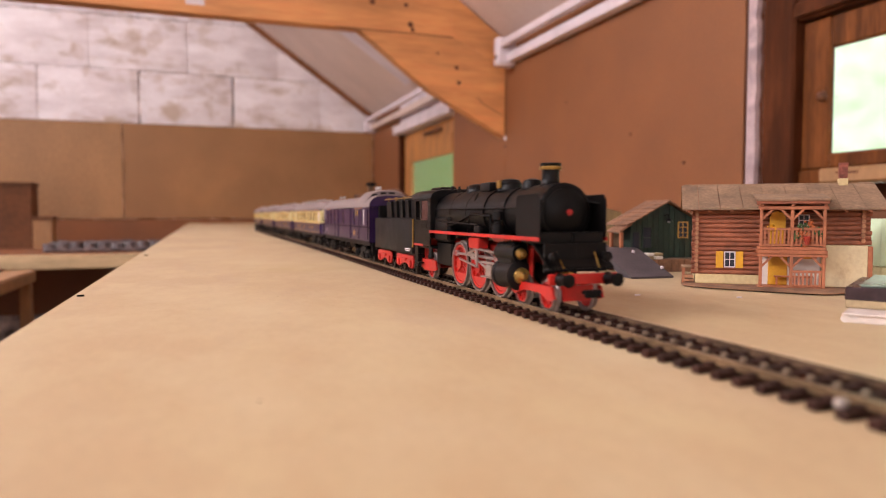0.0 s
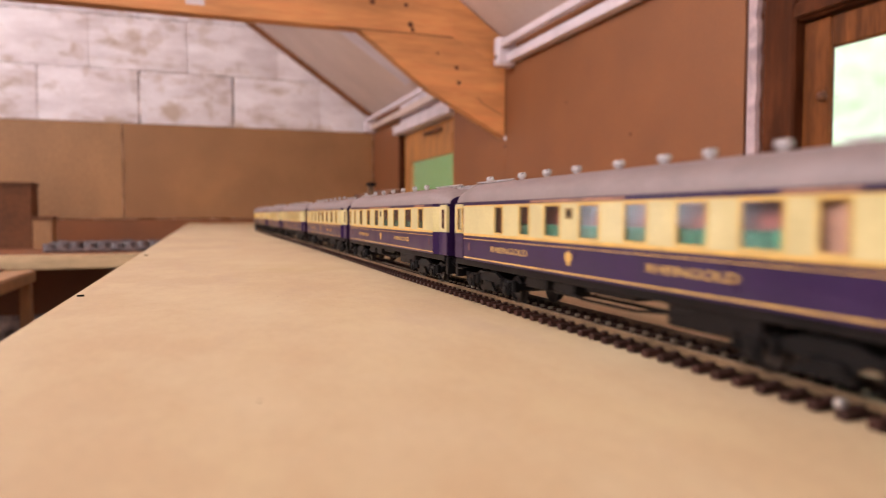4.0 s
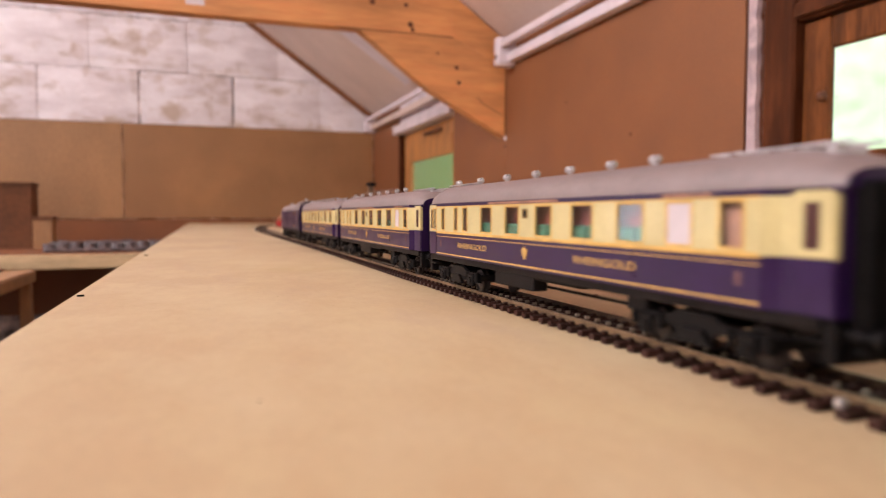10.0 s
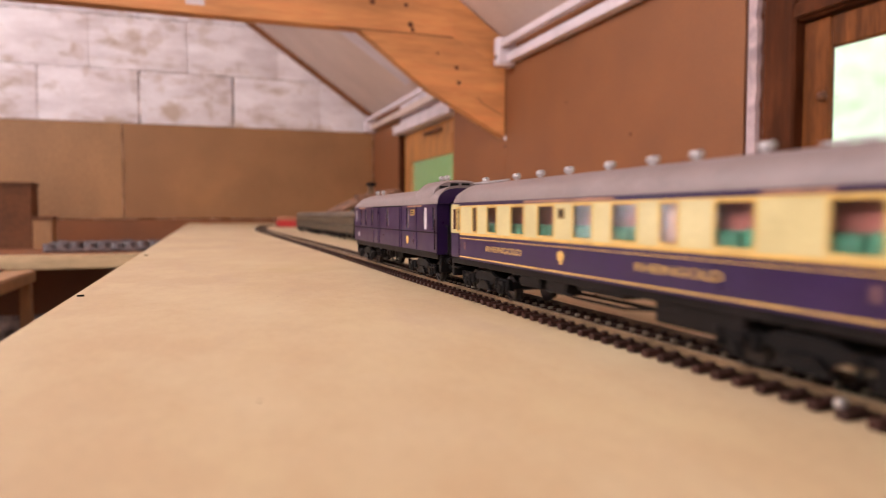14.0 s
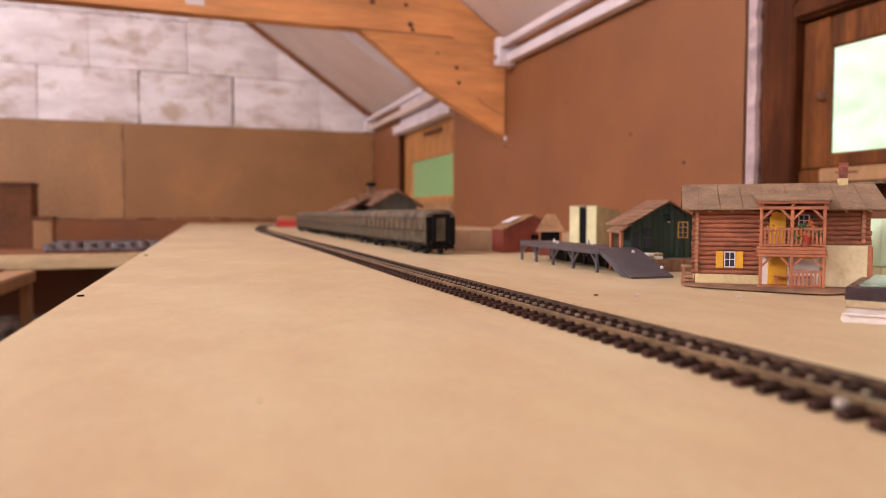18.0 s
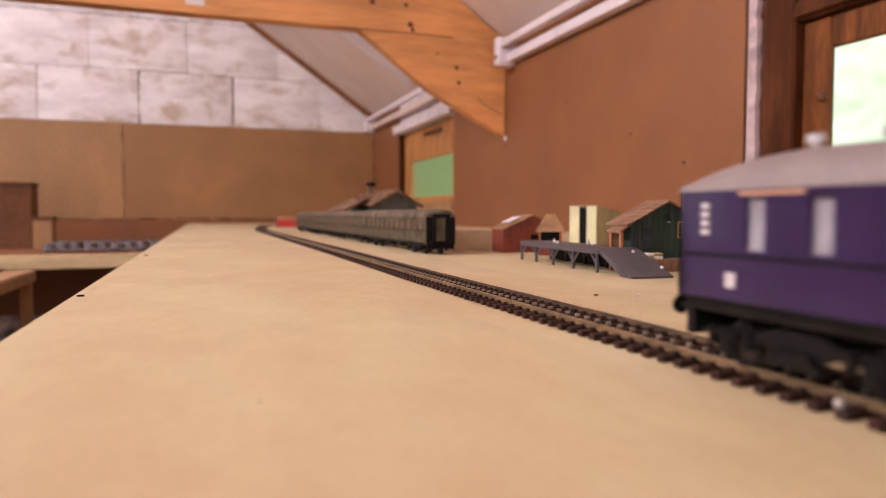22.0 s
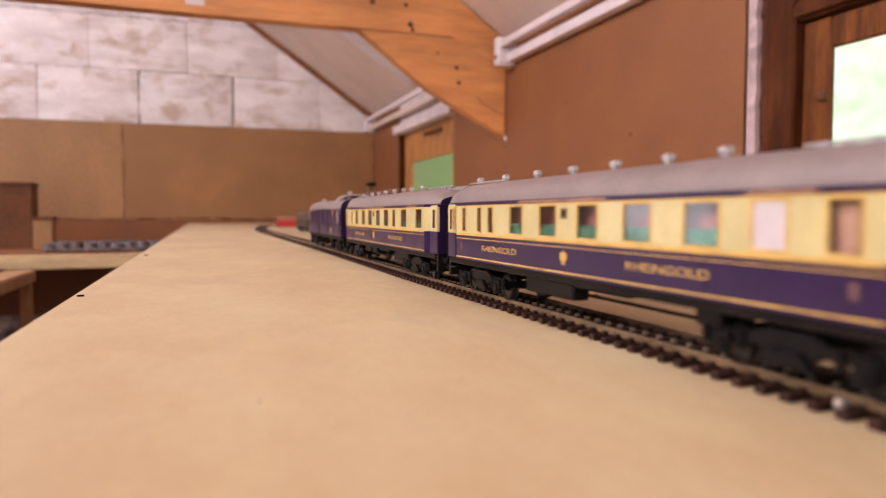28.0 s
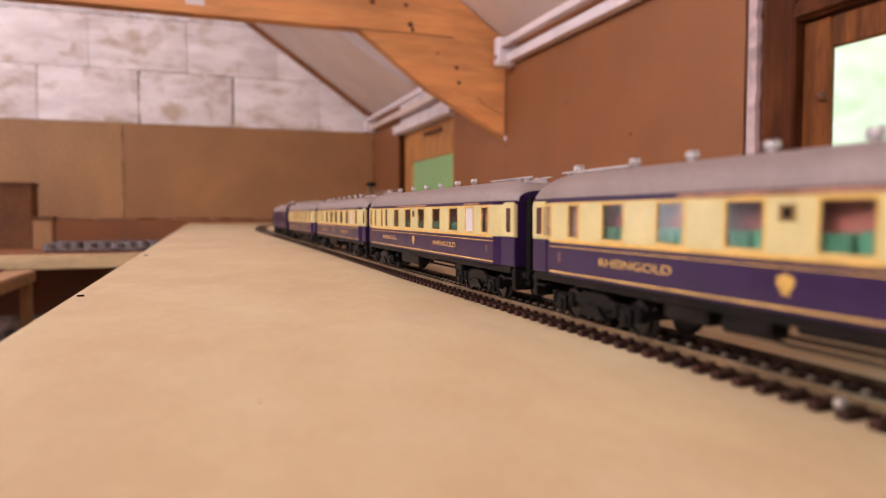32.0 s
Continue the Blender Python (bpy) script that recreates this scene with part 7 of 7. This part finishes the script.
def car_pose(s, half):
    a, _ = on_track(s - half)
    b, _ = on_track(s + half)
    c, d = (a + b) / 2, b - a
    return Matrix.Translation((c.x, c.y, RAILTOP)) @ Matrix.Rotation(math.atan2(-d.x, d.y), 4, "Z")


def motions():
    cars = [(loco, -0.419, 0.040), (tender, -0.279, 0.026), (vans[0], -L_VAN / 2, 0.072)]
    slack = (0, -0.005, -0.005, 0, 0, 0, 0)      # play in the couplings
    cars += [(c, L_COACH * (i + 0.5) + slack[i], 0.086) for i, c in enumerate(coaches)] + [(vans[1], 7 * L_COACH + L_VAN / 2, 0.072)]
    times = [0.25 * i for i in range(129)]
    for ob, off, half in cars:
        walk(ob, [(t, car_pose(joint_at(t) + off, half)) for t in times])
    # wheels turn with the way travelled
    ticks = [i / FPS for i in range(0, 32 * FPS + 1)]
    way = [joint_at(t) - JOINT[0] for t in ticks]
    for ob, r in SPIN:
        at = Matrix.Translation(ob.location.copy())
        walk(ob, [(t, at @ Matrix.Rotation(-w / r, 4, "X")) for t, w in zip(ticks[::2], way[::2])])
    for ob, r, throw, (x, y, z) in RODS:
        walk(ob, [(t, Matrix.Translation((x, y + throw * math.sin(w / r), z + throw * math.cos(w / r)))) for t, w in zip(ticks[::2], way[::2])])
    for cn, ch, x in CRANKS:
        rod_rows, head_rows = [], []
        for t, w in zip(ticks[::2], way[::2]):
            py, pz = -0.0012 + DR * 0.5 * MM * math.sin(w / (DR * MM)), DR * 0.5 * MM * math.cos(w / (DR * MM))
            yc = py - math.sqrt(0.021 ** 2 - pz ** 2)
            rod_rows.append((t, Matrix.Translation((x, yc, DR * MM)) @ Matrix.Rotation(math.atan2(pz, py - yc), 4, "X")))
            head_rows.append((t, Matrix.Translation((x, yc, DR * MM))))
        walk(cn, rod_rows)
        walk(ch, head_rows)
    for car, _, _ in cars:
        for b in car.children_recursive:
            if b.name.startswith(("wheelset", "tender_wheelset")):
                r = 0.0056 if b.name.startswith("tender") else 0.0054
                at = Matrix.Translation(b.location.copy())
                walk(b, [(t, at @ Matrix.Rotation(-w / r, 4, "X")) for t, w in zip(ticks, way)])


motions()
